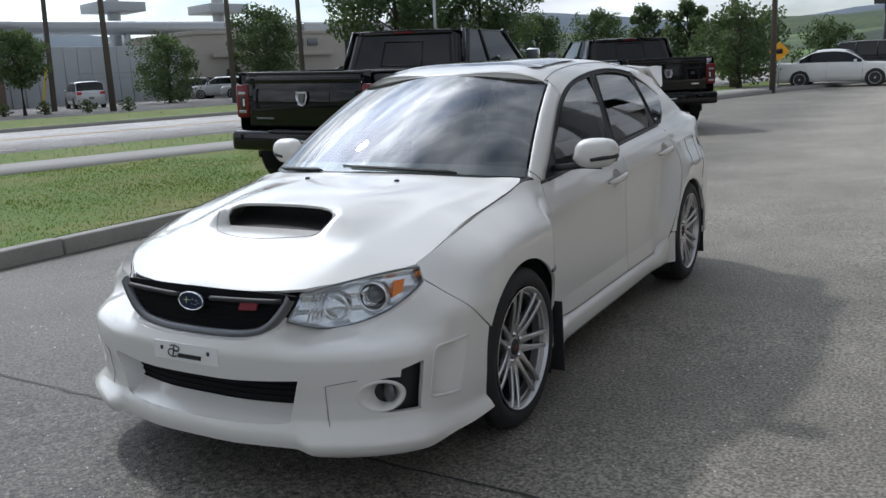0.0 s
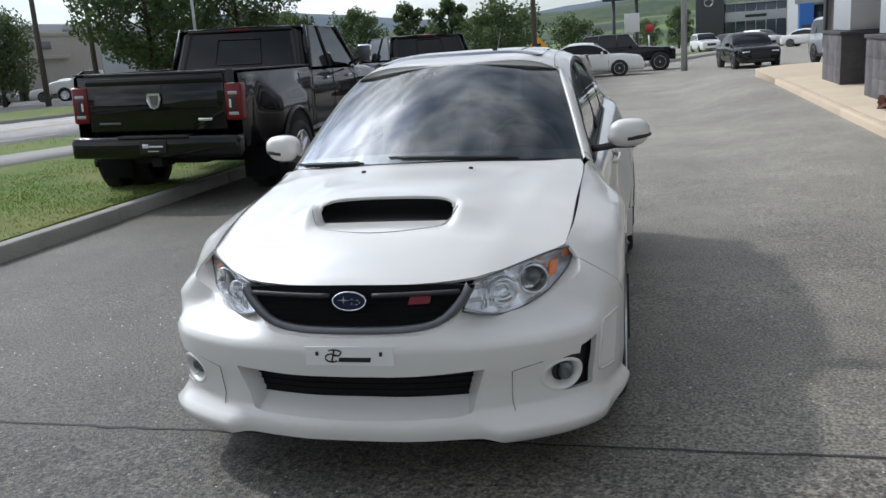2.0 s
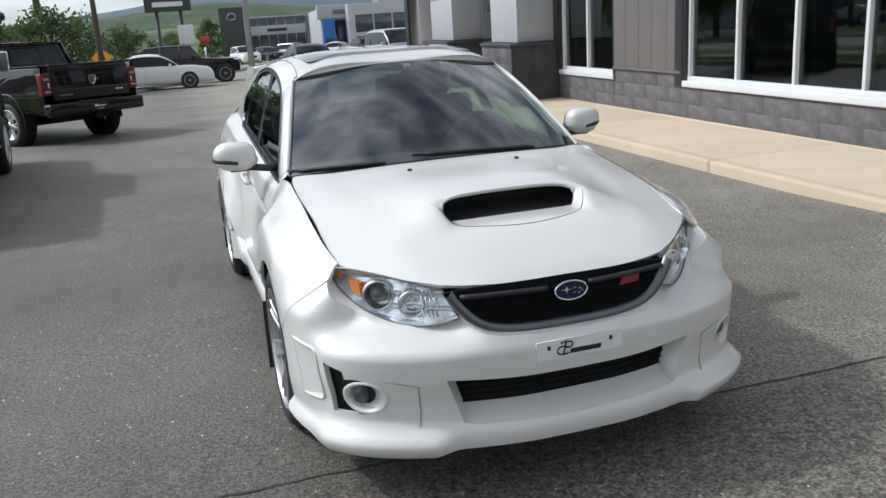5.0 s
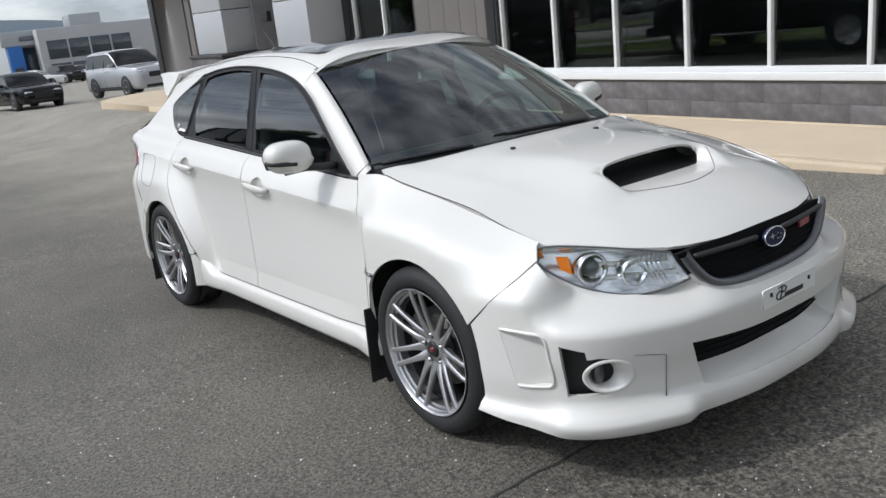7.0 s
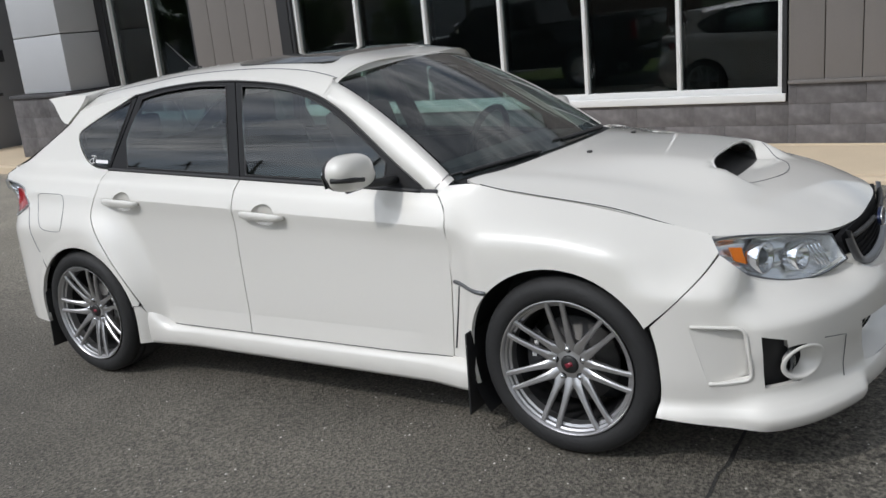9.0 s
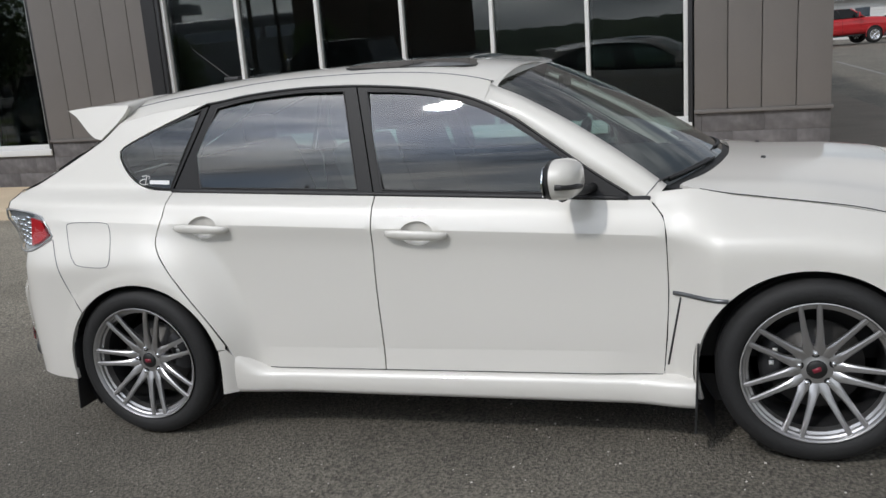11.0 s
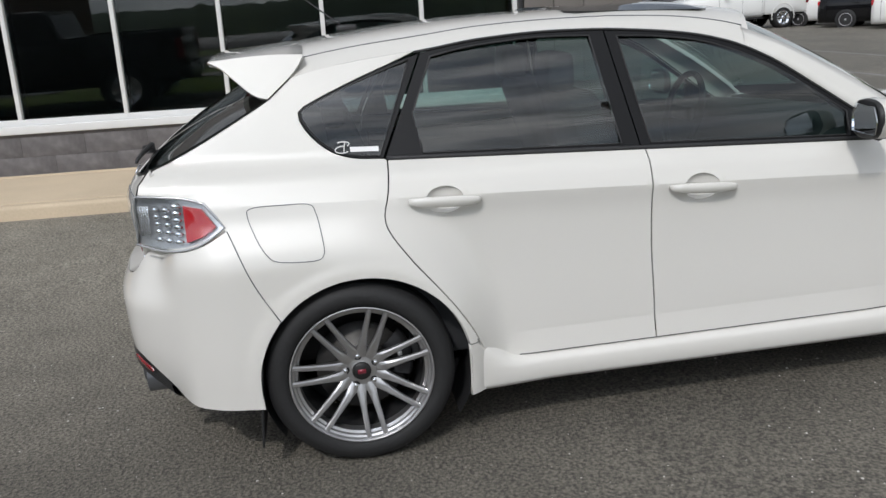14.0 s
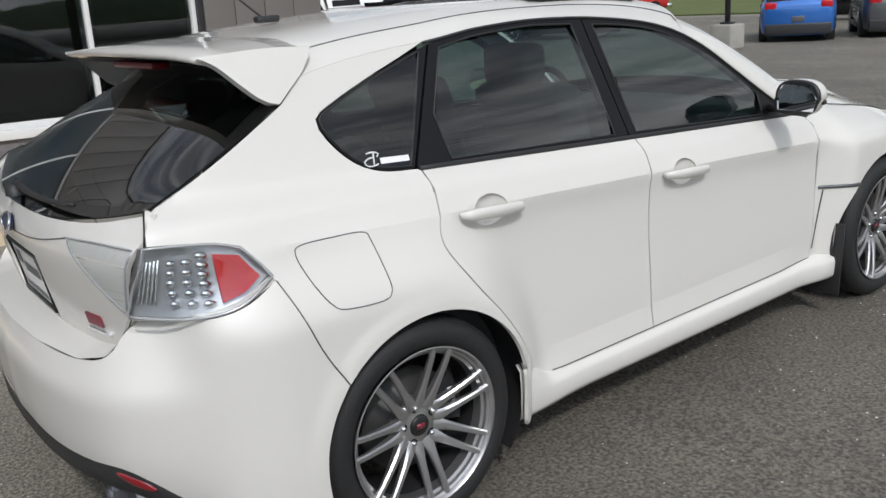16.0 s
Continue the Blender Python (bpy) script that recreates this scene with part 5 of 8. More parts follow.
        part("backrest", boxed(x - 0.24, x + 0.24, -0.06, 0.06, 0.0, 0.62, 0.05, Matrix.Translation((0, y + 0.10, 0.56)) @ Matrix.Rotation(radians(-17), 4, "X")), SEAT, seat)
        part("headrest", boxed(x - 0.12, x + 0.12, y + 0.27, y + 0.37, 1.155, 1.30, 0.035), SEAT, seat)
    rb = part("rear_bench", boxed(-0.62, 0.62, 1.95, 2.40, 0.45, 0.62, 0.05), SEAT, car, "dark cloth rear bench")
    part("backrest", boxed(-0.62, 0.62, -0.06, 0.06, 0.0, 0.55, 0.05, Matrix.Translation((0, 2.42, 0.58)) @ Matrix.Rotation(radians(-20), 4, "X")), SEAT, rb)
    for x in (-0.36, 0.36):
        part("headrest", boxed(x - 0.12, x + 0.12, 2.58, 2.66, 1.10, 1.24, 0.03), SEAT, rb)
    part("boot_floor", boxed(-0.62, 0.62, 2.55, 3.28, 0.55, 0.62), TRIM_IN, car)
    part("steering_wheel", tube([(0.37 + 0.185 * math.cos(q), 0.93 - 0.05 * math.sin(q), 0.92 + 0.175 * math.sin(q)) for q in np.linspace(0, 2 * math.pi, 32)[:-1]], 0.016, 8, True), BLACK_PLASTIC, car)
    part("wheel_boss", boxed(0.27, 0.47, 0.91, 0.95, 0.88, 0.95, 0.02), BLACK_PLASTIC, car)
    part("cabin_mirror", boxed(-0.12, 0.12, 0.905, 0.925, 1.27, 1.33, 0.012), BLACK_PLASTIC, car)
    part("headliner", grid([[(roof(t, y)[0] * 0.97, y, roof(t, y)[2] - 0.016) for t, y in ((t, 1.0 + 0.125 * t * t + (1.75 - 0.125 * t * t) * k / 14) for t in np.linspace(-0.95, 0.95, 15))] for k in range(15)], flip=True), HEADLINER, car)
    part("antenna", tube([(0, 2.52, 1.435), (0, 2.545, 1.455), (0, 2.72, 1.60)], 0.006, 6, taper=0.002), BLACK_PLASTIC, car)
    part("antenna_foot", boxed(-0.02, 0.02, 2.48, 2.56, 1.43, 1.452, 0.008), BLACK_PLASTIC, car)
    return car


build_hatchback()


# ---------------------------------------------------------------- ground, kerb, grass, road
def asphalt(name, tone, speck=0.55, lane=False):
    """Old asphalt: pale chips of stone in dark binder, with broad worn patches."""
    m = bpy.data.materials.new(name)
    m.use_nodes = True
    nt = m.node_tree
    n, b = nt.nodes, nt.nodes["Principled BSDF"]
    co = n.new("ShaderNodeTexCoord")

    def tex(kind, scale, detail=4):
        q = n.new(kind)
        q.inputs["Scale"].default_value = scale
        if kind == "ShaderNodeTexVoronoi":
            q.voronoi_dimensions = "2D"
        if "Detail" in q.inputs:
            q.inputs["Detail"].default_value = detail
        link(nt, co.outputs["Object"], q.inputs["Vector"])
        return q

    def ramp(sock, p0, c0, p1, c1):
        r = n.new("ShaderNodeValToRGB")
        e = r.color_ramp.elements
        e[0].position, e[1].position = p0, p1
        e[0].color, e[1].color = (c0, c0, c0, 1), (c1, c1, c1, 1)
        link(nt, sock, r.inputs[0])
        return r.outputs[0]

    def mul(a, c):
        q = n.new("ShaderNodeMix")
        q.data_type, q.blend_type = "RGBA", "MULTIPLY"
        q.inputs[0].default_value = 1.0
        link(nt, a, q.inputs[6])
        link(nt, c, q.inputs[7])
        return q.outputs[2]

    chips = tex("ShaderNodeTexVoronoi", 95)
    fine = tex("ShaderNodeTexNoise", 75, 8)
    broad = tex("ShaderNodeTexNoise", 0.55, 5)
    worn = tex("ShaderNodeTexNoise", 3.5, 6)
    rare = tex("ShaderNodeTexVoronoi", 24)
    c = mul(ramp(chips.outputs["Color"], 0.10, 0.42, 0.95, 1.20 + speck), ramp(fine.outputs["Fac"], 0.36, 0.45, 0.64, 1.55))
    c = mul(c, ramp(broad.outputs["Fac"], 0.3, 0.78, 0.7, 1.18))
    c = mul(c, ramp(worn.outputs["Fac"], 0.3, 0.90, 0.7, 1.10))
    spot, pick, both_, lift = ramp(rare.outputs["Distance"], 0.10, 1.0, 0.17, 0.0), ramp(rare.outputs["Color"], 0.74, 0.0, 0.78, 1.0), n.new("ShaderNodeMath"), n.new("ShaderNodeMath")
    both_.operation, lift.operation = "MULTIPLY", "MULTIPLY_ADD"
    lift.inputs[1].default_value, lift.inputs[2].default_value = 6.0, 1.0
    link(nt, spot, both_.inputs[0])
    link(nt, pick, both_.inputs[1])
    link(nt, both_.outputs[0], lift.inputs[0])
    c = mul(c, lift.outputs[0])
    # darker on the kerb side, paler towards the building, with a ragged edge
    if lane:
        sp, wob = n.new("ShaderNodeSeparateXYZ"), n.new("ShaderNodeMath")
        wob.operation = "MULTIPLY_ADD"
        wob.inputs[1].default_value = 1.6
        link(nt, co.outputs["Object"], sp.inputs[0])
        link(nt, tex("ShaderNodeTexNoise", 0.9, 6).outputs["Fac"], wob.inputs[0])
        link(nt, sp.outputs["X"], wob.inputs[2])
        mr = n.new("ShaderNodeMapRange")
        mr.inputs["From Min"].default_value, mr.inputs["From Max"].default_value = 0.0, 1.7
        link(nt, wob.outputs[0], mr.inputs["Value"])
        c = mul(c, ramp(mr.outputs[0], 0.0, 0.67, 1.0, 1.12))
        # before the seam the old surface has lost its binder: coarse pale stones stand out
        old, edge = n.new("ShaderNodeMapRange"), n.new("ShaderNodeMix")
        old.inputs["From Min"].default_value, old.inputs["From Max"].default_value = -0.48, -0.62
        link(nt, sp.outputs["Y"], old.inputs["Value"])
        stones = mul(ramp(tex("ShaderNodeTexVoronoi", 58).outputs["Color"], 0.30, 0.10, 1.0, 0.95), ramp(tex("ShaderNodeTexNoise", 30, 6).outputs["Fac"], 0.3, 0.65, 0.7, 1.3))
        edge.data_type = "RGBA"
        edge.inputs[6].default_value = (1, 1, 1, 1)
        link(nt, old.outputs[0], edge.inputs[0])
        link(nt, stones, edge.inputs[7])
        c = mul(c, edge.outputs[2])
        # grazing sheen of the far lot, put into the colour: paler along +y
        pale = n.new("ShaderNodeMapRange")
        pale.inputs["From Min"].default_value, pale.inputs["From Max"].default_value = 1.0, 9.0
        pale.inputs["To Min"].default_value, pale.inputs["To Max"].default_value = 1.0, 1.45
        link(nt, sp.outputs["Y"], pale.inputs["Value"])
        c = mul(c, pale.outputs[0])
    v = n.new("ShaderNodeMix")
    v.data_type, v.blend_type = "RGBA", "MULTIPLY"
    v.inputs[0].default_value = 1.0
    v.inputs[7].default_value = (*tone, 1)
    link(nt, c, v.inputs[6])
    link(nt, v.outputs[2], b.inputs["Base Color"])
    b.inputs["Roughness"].default_value = 0.66
    b.inputs["Specular IOR Level"].default_value = 0.5
    bp = n.new("ShaderNodeBump")
    bp.inputs["Strength"].default_value, bp.inputs["Distance"].default_value = 0.6, 0.005
    link(nt, chips.outputs["Distance"], bp.inputs["Height"])
    link(nt, bp.outputs[0], b.inputs["Normal"])
    return m


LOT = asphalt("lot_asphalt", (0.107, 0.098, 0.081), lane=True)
ROAD = asphalt("road_asphalt", (0.21, 0.20, 0.188), 0.3)
TAR = mat("tar_seam", (0.036, 0.035, 0.033), 0.7, grain=0.4, size=80, bump=0.4)
CONCRETE = mat("kerb_concrete", (0.30, 0.29, 0.26), 0.85, grain=0.25, size=70, bump=0.3, stain=0.3, stain_size=2.2, spread=0.07)
TAN = mat("tan_concrete_walk", (0.56, 0.455, 0.325), 0.85, grain=0.12, size=60, bump=0.25, stain=0.16, stain_size=1.1)
APRON = mat("stained_apron_concrete", (0.21, 0.185, 0.16), 0.9, grain=0.2, size=40, bump=0.2, stain=0.3, stain_size=1.2)
FAINT_LINE = mat("faded_white_line", (0.26, 0.26, 0.25), 0.85, grain=0.4, size=30, stain=0.5, stain_size=1.5)
SIDEWALK = mat("pale_pavement", (0.25, 0.24, 0.22), 0.85, grain=0.15, size=40, bump=0.2, stain=0.12, stain_size=0.7)
SOIL = mat("turf_soil", (0.105, 0.165, 0.022), 0.95, grain=0.5, size=14, bump=0.6, stain=0.5, stain_size=0.9, tint=(0.13, 0.135, 0.03))
FIELD = mat("far_ground", (0.13, 0.16, 0.07), 0.95, grain=0.2, size=0.5, stain=0.3, stain_size=0.02)
BLADE = mat("grass_blade", (0.115, 0.205, 0.022), 0.6, grain=0.3, size=2.0, stain=0.35, stain_size=0.8, tint=(0.165, 0.215, 0.035))
YELLOW = mat("worn_yellow_line", (0.50, 0.33, 0.10), 0.8, grain=0.3, size=30, stain=0.3, stain_size=1.5)
WHITE_LINE = mat("worn_white_line", (0.55, 0.55, 0.52), 0.8, grain=0.3, size=30, stain=0.35, stain_size=1.5)


def lot_z(x, y):
    """The lot: level beside the grass, falling away to the front and rising along the building."""
    if y < 0:
        return 0.0236 * y
    rise = 0.0236 * y - 0.07 * smooth(0, 3, y)
    rise *= 1 - smooth(16, 34, y)
    dip = 0.013 * smooth(0.7, 2.2, y) * smooth(6.0, 4.0, y) * smooth(3.0, 1.4, x)
    return rise * smooth(1.6, 3.6, x) - dip


def sheet(xs, ys, zf):
    return grid([[(x, y, zf(x, y)) for x in xs] for y in ys])


xs = np.r_[np.linspace(-4.34, 8, 30), np.linspace(9, 30, 8), 45, 60, 90]
ys = np.r_[-120, -80, -60, np.linspace(-45, -6, 12), np.linspace(-5, 22, 40), np.linspace(24, 70, 14), 100]
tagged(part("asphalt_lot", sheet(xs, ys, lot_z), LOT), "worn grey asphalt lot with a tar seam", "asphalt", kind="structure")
b = bmesh.new()
bmesh.ops.create_grid(b, x_segments=2, y_segments=2, size=2500)
bmesh.ops.translate(b, verts=b.verts, vec=(0, 0, -3.2))
tagged(part("ground", b, FIELD), "green ground reaching the horizon", "ground", kind="structure")

rng = random.Random(4)
seam = []
for k in range(140):
    x = -4.3 + 0.058 * k
    y = -0.50 - 0.012 * x + 0.022 * noise.noise((x * 2.1, 0, 3)) + 0.012 * noise.noise((x * 9, 0, 5))
    w = 0.005 + 0.011 * abs(noise.noise((x * 5, 2, 9)))
    seam.append([(x, y - w, lot_z(x, y) + 0.003), (x, y + w, lot_z(x, y) + 0.003)])
tagged(part("tar_seam", grid(seam, flip=True), TAR), "dark tar seam across the asphalt", "seam", kind="structure")
for x0, x1, y in ((6.5, 30, -3.9), (6.5, 30, -6.6), (6.5, 30, -9.3)):
    tagged(part("parking_line", grid([[(x, y - 0.05, lot_z(x, y) + 0.004) for x in np.linspace(x0, x1, 10)], [(x, y + 0.05, lot_z(x, y) + 0.004) for x in np.linspace(x0, x1, 10)]]), FAINT_LINE), "worn white parking line", "line", kind="structure")

# loose pale grit on the asphalt
PALE_STONE = mat("pale_grit", (0.60, 0.58, 0.54), 0.8, grain=0.2, size=200)
verts, faces = [], []
for k in range(9000):
    x, y = rng.uniform(-4.25, 3.7), rng.uniform(-5.0, 6.5)
    if rng.random() > 0.55 + 0.6 * noise.noise((x * 0.9, y * 0.9, 7.0)) + (0.25 if y < -0.5 else 0.0):
        continue
    r, h, a, z = 0.0020 + 0.0052 * rng.random() ** 2.5, rng.uniform(0.0015, 0.0045), rng.uniform(0, 6.28), lot_z(x, y)
    i = len(verts)
    verts += [(x + r * rng.uniform(0.7, 1.4) * math.cos(a + q), y + r * rng.uniform(0.7, 1.4) * math.sin(a + q), z - 0.001) for q in (0, 1.57, 3.14, 4.71)] + [(x, y, z + h)]
    faces += [(i + q, i + (q + 1) % 4, i + 4) for q in range(4)]
me = bpy.data.meshes.new("loose_grit")
me.from_pydata(verts, [], faces)
me.materials.append(PALE_STONE)
tagged(new("loose_grit", me), "loose pale grit scattered on the asphalt", "grit", kind="stuff")

# kerb beside the grass, stone by stone
kerb = thing("kerb", "weathered grey concrete kerb along the grass", "kerb", kind="structure")
kbm = boxed(-0.075, 0.075, -1.24, 1.24, -0.2, 0.135, 0.018)
kmesh = None
for k in range(16):
    y = -12 + 2.5 * k
    if kmesh is None:
        o = part("kerb_stone", kbm, CONCRETE, kerb)
        kmesh = o.data
    else:
        o = new("kerb_stone", kmesh)
        o.parent = kerb
    o.location = (-4.38 + rng.uniform(-0.006, 0.006), y, min(0, 0.0236 * y) + rng.uniform(-0.004, 0.004))
    o.rotation_euler = (0.0236 if y < 0 else 0, 0, rng.uniform(-0.003, 0.003))

# road, pavement and verges, in the road's own frame
ROADM = Matrix(((0.9627, 0.2706, 0, 0), (-0.2706, 0.9627, 0, 0), (0, 0, 1, 0), (0, 0, 0, 1)))


def strip(name, n0, n1, z, material, label, category, y0=-120, y1=260, thick=0.3):
    o = part(name, boxed(-n1, -n0, y0, y1, z - thick, z, 0.0), material)
    o.matrix_world = ROADM
    return tagged(o, label, category, kind="structure")


strip("pavement", 11.34, 13.65, 0.115, SIDEWALK, "pale concrete pavement beside the road", "pavement")
strip("road", 16.5, 28.5, -0.005, ROAD, "sunlit grey road with worn lines", "road")
strip("road_line", 23.55, 23.67, 0.0, YELLOW, "worn yellow road line", "line", thick=0.003)
strip("road_line", 23.85, 23.97, 0.0, YELLOW, "worn yellow road line", "line", thick=0.003)
for k in range(12):
    strip("lane_line", 19.15, 19.28, 0.0, WHITE_LINE, "white dashed lane line", "line", -30 + 8 * k, -27 + 8 * k, 0.003)
strip("far_kerb", 28.5, 28.7, 0.12, CONCRETE, "grey kerb across the road", "kerb")
strip("far_lot", 37.8, 90, 0.09, ROAD, "pale asphalt lot across the road", "asphalt", -140, 120)


def turf(name, poly, z, count, seed, label, hmax=0.05):
    """A turf sheet and its blades."""
    r = random.Random(seed)
    g = panel(poly, lambda x, y: (x, y, z + 0.02 * noise.noise((x * 0.8, y * 0.8, seed)) + min(0.0, 0.0236 * y)), step=1.2, lip=0.15, inward=(0, 0, -1))
    tagged(part(name, g, SOIL), label, "grass", kind="structure")
    xs_, ys_ = [p[0] for p in poly], [p[1] for p in poly]
    verts, faces = [], []
    made = 0
    while made < count:
        x, y = r.uniform(min(xs_), max(xs_)), r.uniform(min(ys_), max(ys_))
        if not inside(poly, x, y):
            continue
        k = noise.noise((x * 0.7, y * 0.7, seed + 3))
        if r.random() > 0.75 + 0.5 * k:
            made += 0.25
            continue
        made += 1
        zz = z + 0.02 * noise.noise((x * 0.8, y * 0.8, seed)) + min(0.0, 0.0236 * y) - 0.004
        a, h, w = r.uniform(0, 6.28), hmax * r.uniform(0.35, 1.0), r.uniform(0.004, 0.009)
        lx, ly = r.uniform(-0.6, 0.6) * h, r.uniform(-0.6, 0.6) * h
        i = len(verts)
        verts += [(x - w * math.cos(a), y - w * math.sin(a), zz), (x + w * math.cos(a), y + w * math.sin(a), zz), (x + lx, y + ly, zz + h)]
        faces.append((i, i + 1, i + 2))
    me = bpy.data.meshes.new(name + "_blades")
    me.from_pydata(verts, [], faces)
    me.materials.append(BLADE)
    tagged(new("grass_blades", me), "short green grass with yellowed patches", "grass", kind="stuff")


def road_pt(n, d):
    return tuple((ROADM @ Vector((-n, d, 0)))[:2])


near = [(-4.46, -14), (-4.46, 22.5), road_pt(11.34, 20), road_pt(11.34, 8), road_pt(11.34, -4), road_pt(11.34, -12)]
turf("lawn", near[::-1] if sum(near[i - 1][0] * near[i][1] - near[i][0] * near[i - 1][1] for i in range(len(near))) < 0 else near, 0.12, 150000, 2, "mown green lawn with dry yellow patches", 0.034)
for nm, n0, n1, seed, cnt in (("verge", 13.65, 16.5, 5, 14000), ("far_verge", 28.7, 37.8, 7, 9000)):
    q = [road_pt(n1, -80), road_pt(n0, -80), road_pt(n0, 180), road_pt(n1, 180)]
    q = q if sum(q[i - 1][0] * q[i][1] - q[i][0] * q[i - 1][1] for i in range(4)) > 0 else q[::-1]
    turf(nm, q, 0.10, cnt, seed, "narrow green grass verge beside the road", 0.12)

# ---------------------------------------------------------------- the dealer building
STONE = mat("grey_stone_tile", (0.112, 0.105, 0.107), 0.75, grain=0.35, size=14, bump=0.3, stain=0.85, stain_size=3.2, spread=0.07)
DARKSTONE = mat("dark_stone_tile", (0.055, 0.054, 0.058), 0.7, grain=0.3, size=18, bump=0.3, stain=0.5, stain_size=2.4, spread=0.07)
CLAD = mat("taupe_cladding", (0.152, 0.139, 0.129), 0.55, grain=0.06, size=60, stain=0.07, stain_size=1.5, spread=0.03)
LEDGE = mat("grey_ledge", (0.14, 0.13, 0.123), 0.6, grain=0.1, size=40, stain=0.15, stain_size=3)
WHITE_ALU = mat("white_window_frame", (0.68, 0.68, 0.67), 0.4, grain=0.03, size=80, stain=0.05, stain_size=3)
BLACK_ALU = mat("black_jamb", (0.022, 0.022, 0.024), 0.45, grain=0.1, size=60)
GREY_PANEL = mat("light_grey_panel", (0.46, 0.465, 0.475), 0.45, 0.2, grain=0.04, size=60, stain=0.06, stain_size=1.0, spread=0.03)
MID_PANEL = mat("mid_grey_panel", (0.25, 0.25, 0.26), 0.5, 0.1, grain=0.04, size=60, stain=0.06, stain_size=1.0)
SHOP_GLASS = glass("showroom_glass", (0.56, 0.62, 0.62), 0.065)
ROOMDARK = mat("showroom_dark", (0.20, 0.205, 0.21), 0.8, grain=0.2, size=2, stain=0.3, stain_size=0.7)
FLOORTILE = mat("showroom_floor", (0.30, 0.30, 0.29), 0.25, grain=0.1, size=3)
BT = Matrix.Rotation(math.atan(0.0236), 4, "X")
bld = thing("dealer_building", "taupe-clad dealership with dark stone base and white-framed showroom windows", "building", BT)
WX = 5.33                                               # cladding face


def bbox(name, x0, x1, y0, y1, z0, z1, material, bev=0.004, label="", parent=None):
    return part(name, boxed(x0, x1, y0, y1, z0, z1, bev), material, parent or bld, label)


LEFT_END, RIGHT_END = 17.6, -0.77
spans = ((RIGHT_END, 0.50), (6.66, 8.44), (10.32, 11.9))
for y0, y1 in spans:
    bbox("wall", WX + 0.06, WX + 0.36, y0, y1, -0.3, 4.4, CLAD)
bbox("wall", WX + 0.06, WX + 0.36, 0.50, 6.66, -0.3, 0.50, STONE)
bbox("wall", WX + 0.06, WX + 0.36, 0.50, 6.66, 2.80, 4.4, CLAD)
bbox("wall", WX + 0.06, WX + 0.36, 8.44, 10.32, -0.3, 0.50, STONE)
bbox("wall", WX + 0.06, WX + 0.36, 8.44, 10.32, 2.80, 4.4, CLAD)
bbox("wall", WX + 0.06, 22.0, RIGHT_END, RIGHT_END + 0.3, -0.5, 4.4, CLAD)
bbox("wall", 21.7, 22.0, RIGHT_END, LEFT_END, -0.5, 4.4, CLAD)
bbox("wall", WX + 0.06, 22.0, LEFT_END - 0.3, LEFT_END, -0.5, 4.4, CLAD)
bbox("roof", WX - 0.05, 22.1, RIGHT_END - 0.05, LEFT_END + 0.05, 4.4, 4.6, MID_PANEL)
# cladding boards and stone tiles, each its own piece
for y0, y1 in spans + ((0.50, 6.66), (8.44, 10.32)):
    k = max(1, round((y1 - y0) / 0.335))
    top = (y0, y1) in ((0.50, 6.66), (8.44, 10.32))
    for i in range(k):
        a, c = y0 + (y1 - y0) * i / k, y0 + (y1 - y0) * (i + 1) / k
        bbox("cladding_board", WX, WX + 0.058, a + 0.004, c - 0.004, 2.82 if top else 0.665, 4.39, CLAD, 0.003)
for y0, y1 in spans[:2]:
    bbox("ledge", WX - 0.02, WX + 0.058, y0 - (0.02 if y0 < 0 else 0), y1, 0.628, 0.664, LEDGE)
tile_mesh = {}
rng = random.Random(11)
for y0, y1, ztop in ((RIGHT_END, 0.50, 0.628), (0.50, 6.66, 0.468), (6.66, 8.44, 0.628), (8.44, 10.32, 0.468), (10.32, 11.9, 0.628)):
    z, row = 0.04, 0
    while z < ztop - 0.03:
        h = min(0.198, ztop - z)
        y = y0 - (0.3 if row % 2 else 0.0)
        while y < y1 - 0.01:
            a, c = max(y, y0), min(y + 0.60, y1)
            y += 0.60
            if c - a < 0.04:
                continue
            key = (round(c - a, 3), round(h, 3))
            if key not in tile_mesh:
                o = part("stone_tile", boxed(0, 0.045, 0.0008, key[0] - 0.0008, 0.0008, key[1] - 0.0008, 0.0016), STONE, bld)
                tile_mesh[key] = o.data
            else:
                o = new("stone_tile", tile_mesh[key])
                o.parent = bld
            o.location = (WX + 0.016 + rng.uniform(-0.002, 0.002), a, z)
        z += h
        row += 1
bbox("base_strip", WX - 0.03, WX + 0.06, RIGHT_END, 11.9, -0.2, 0.062, TAN, 0.01)


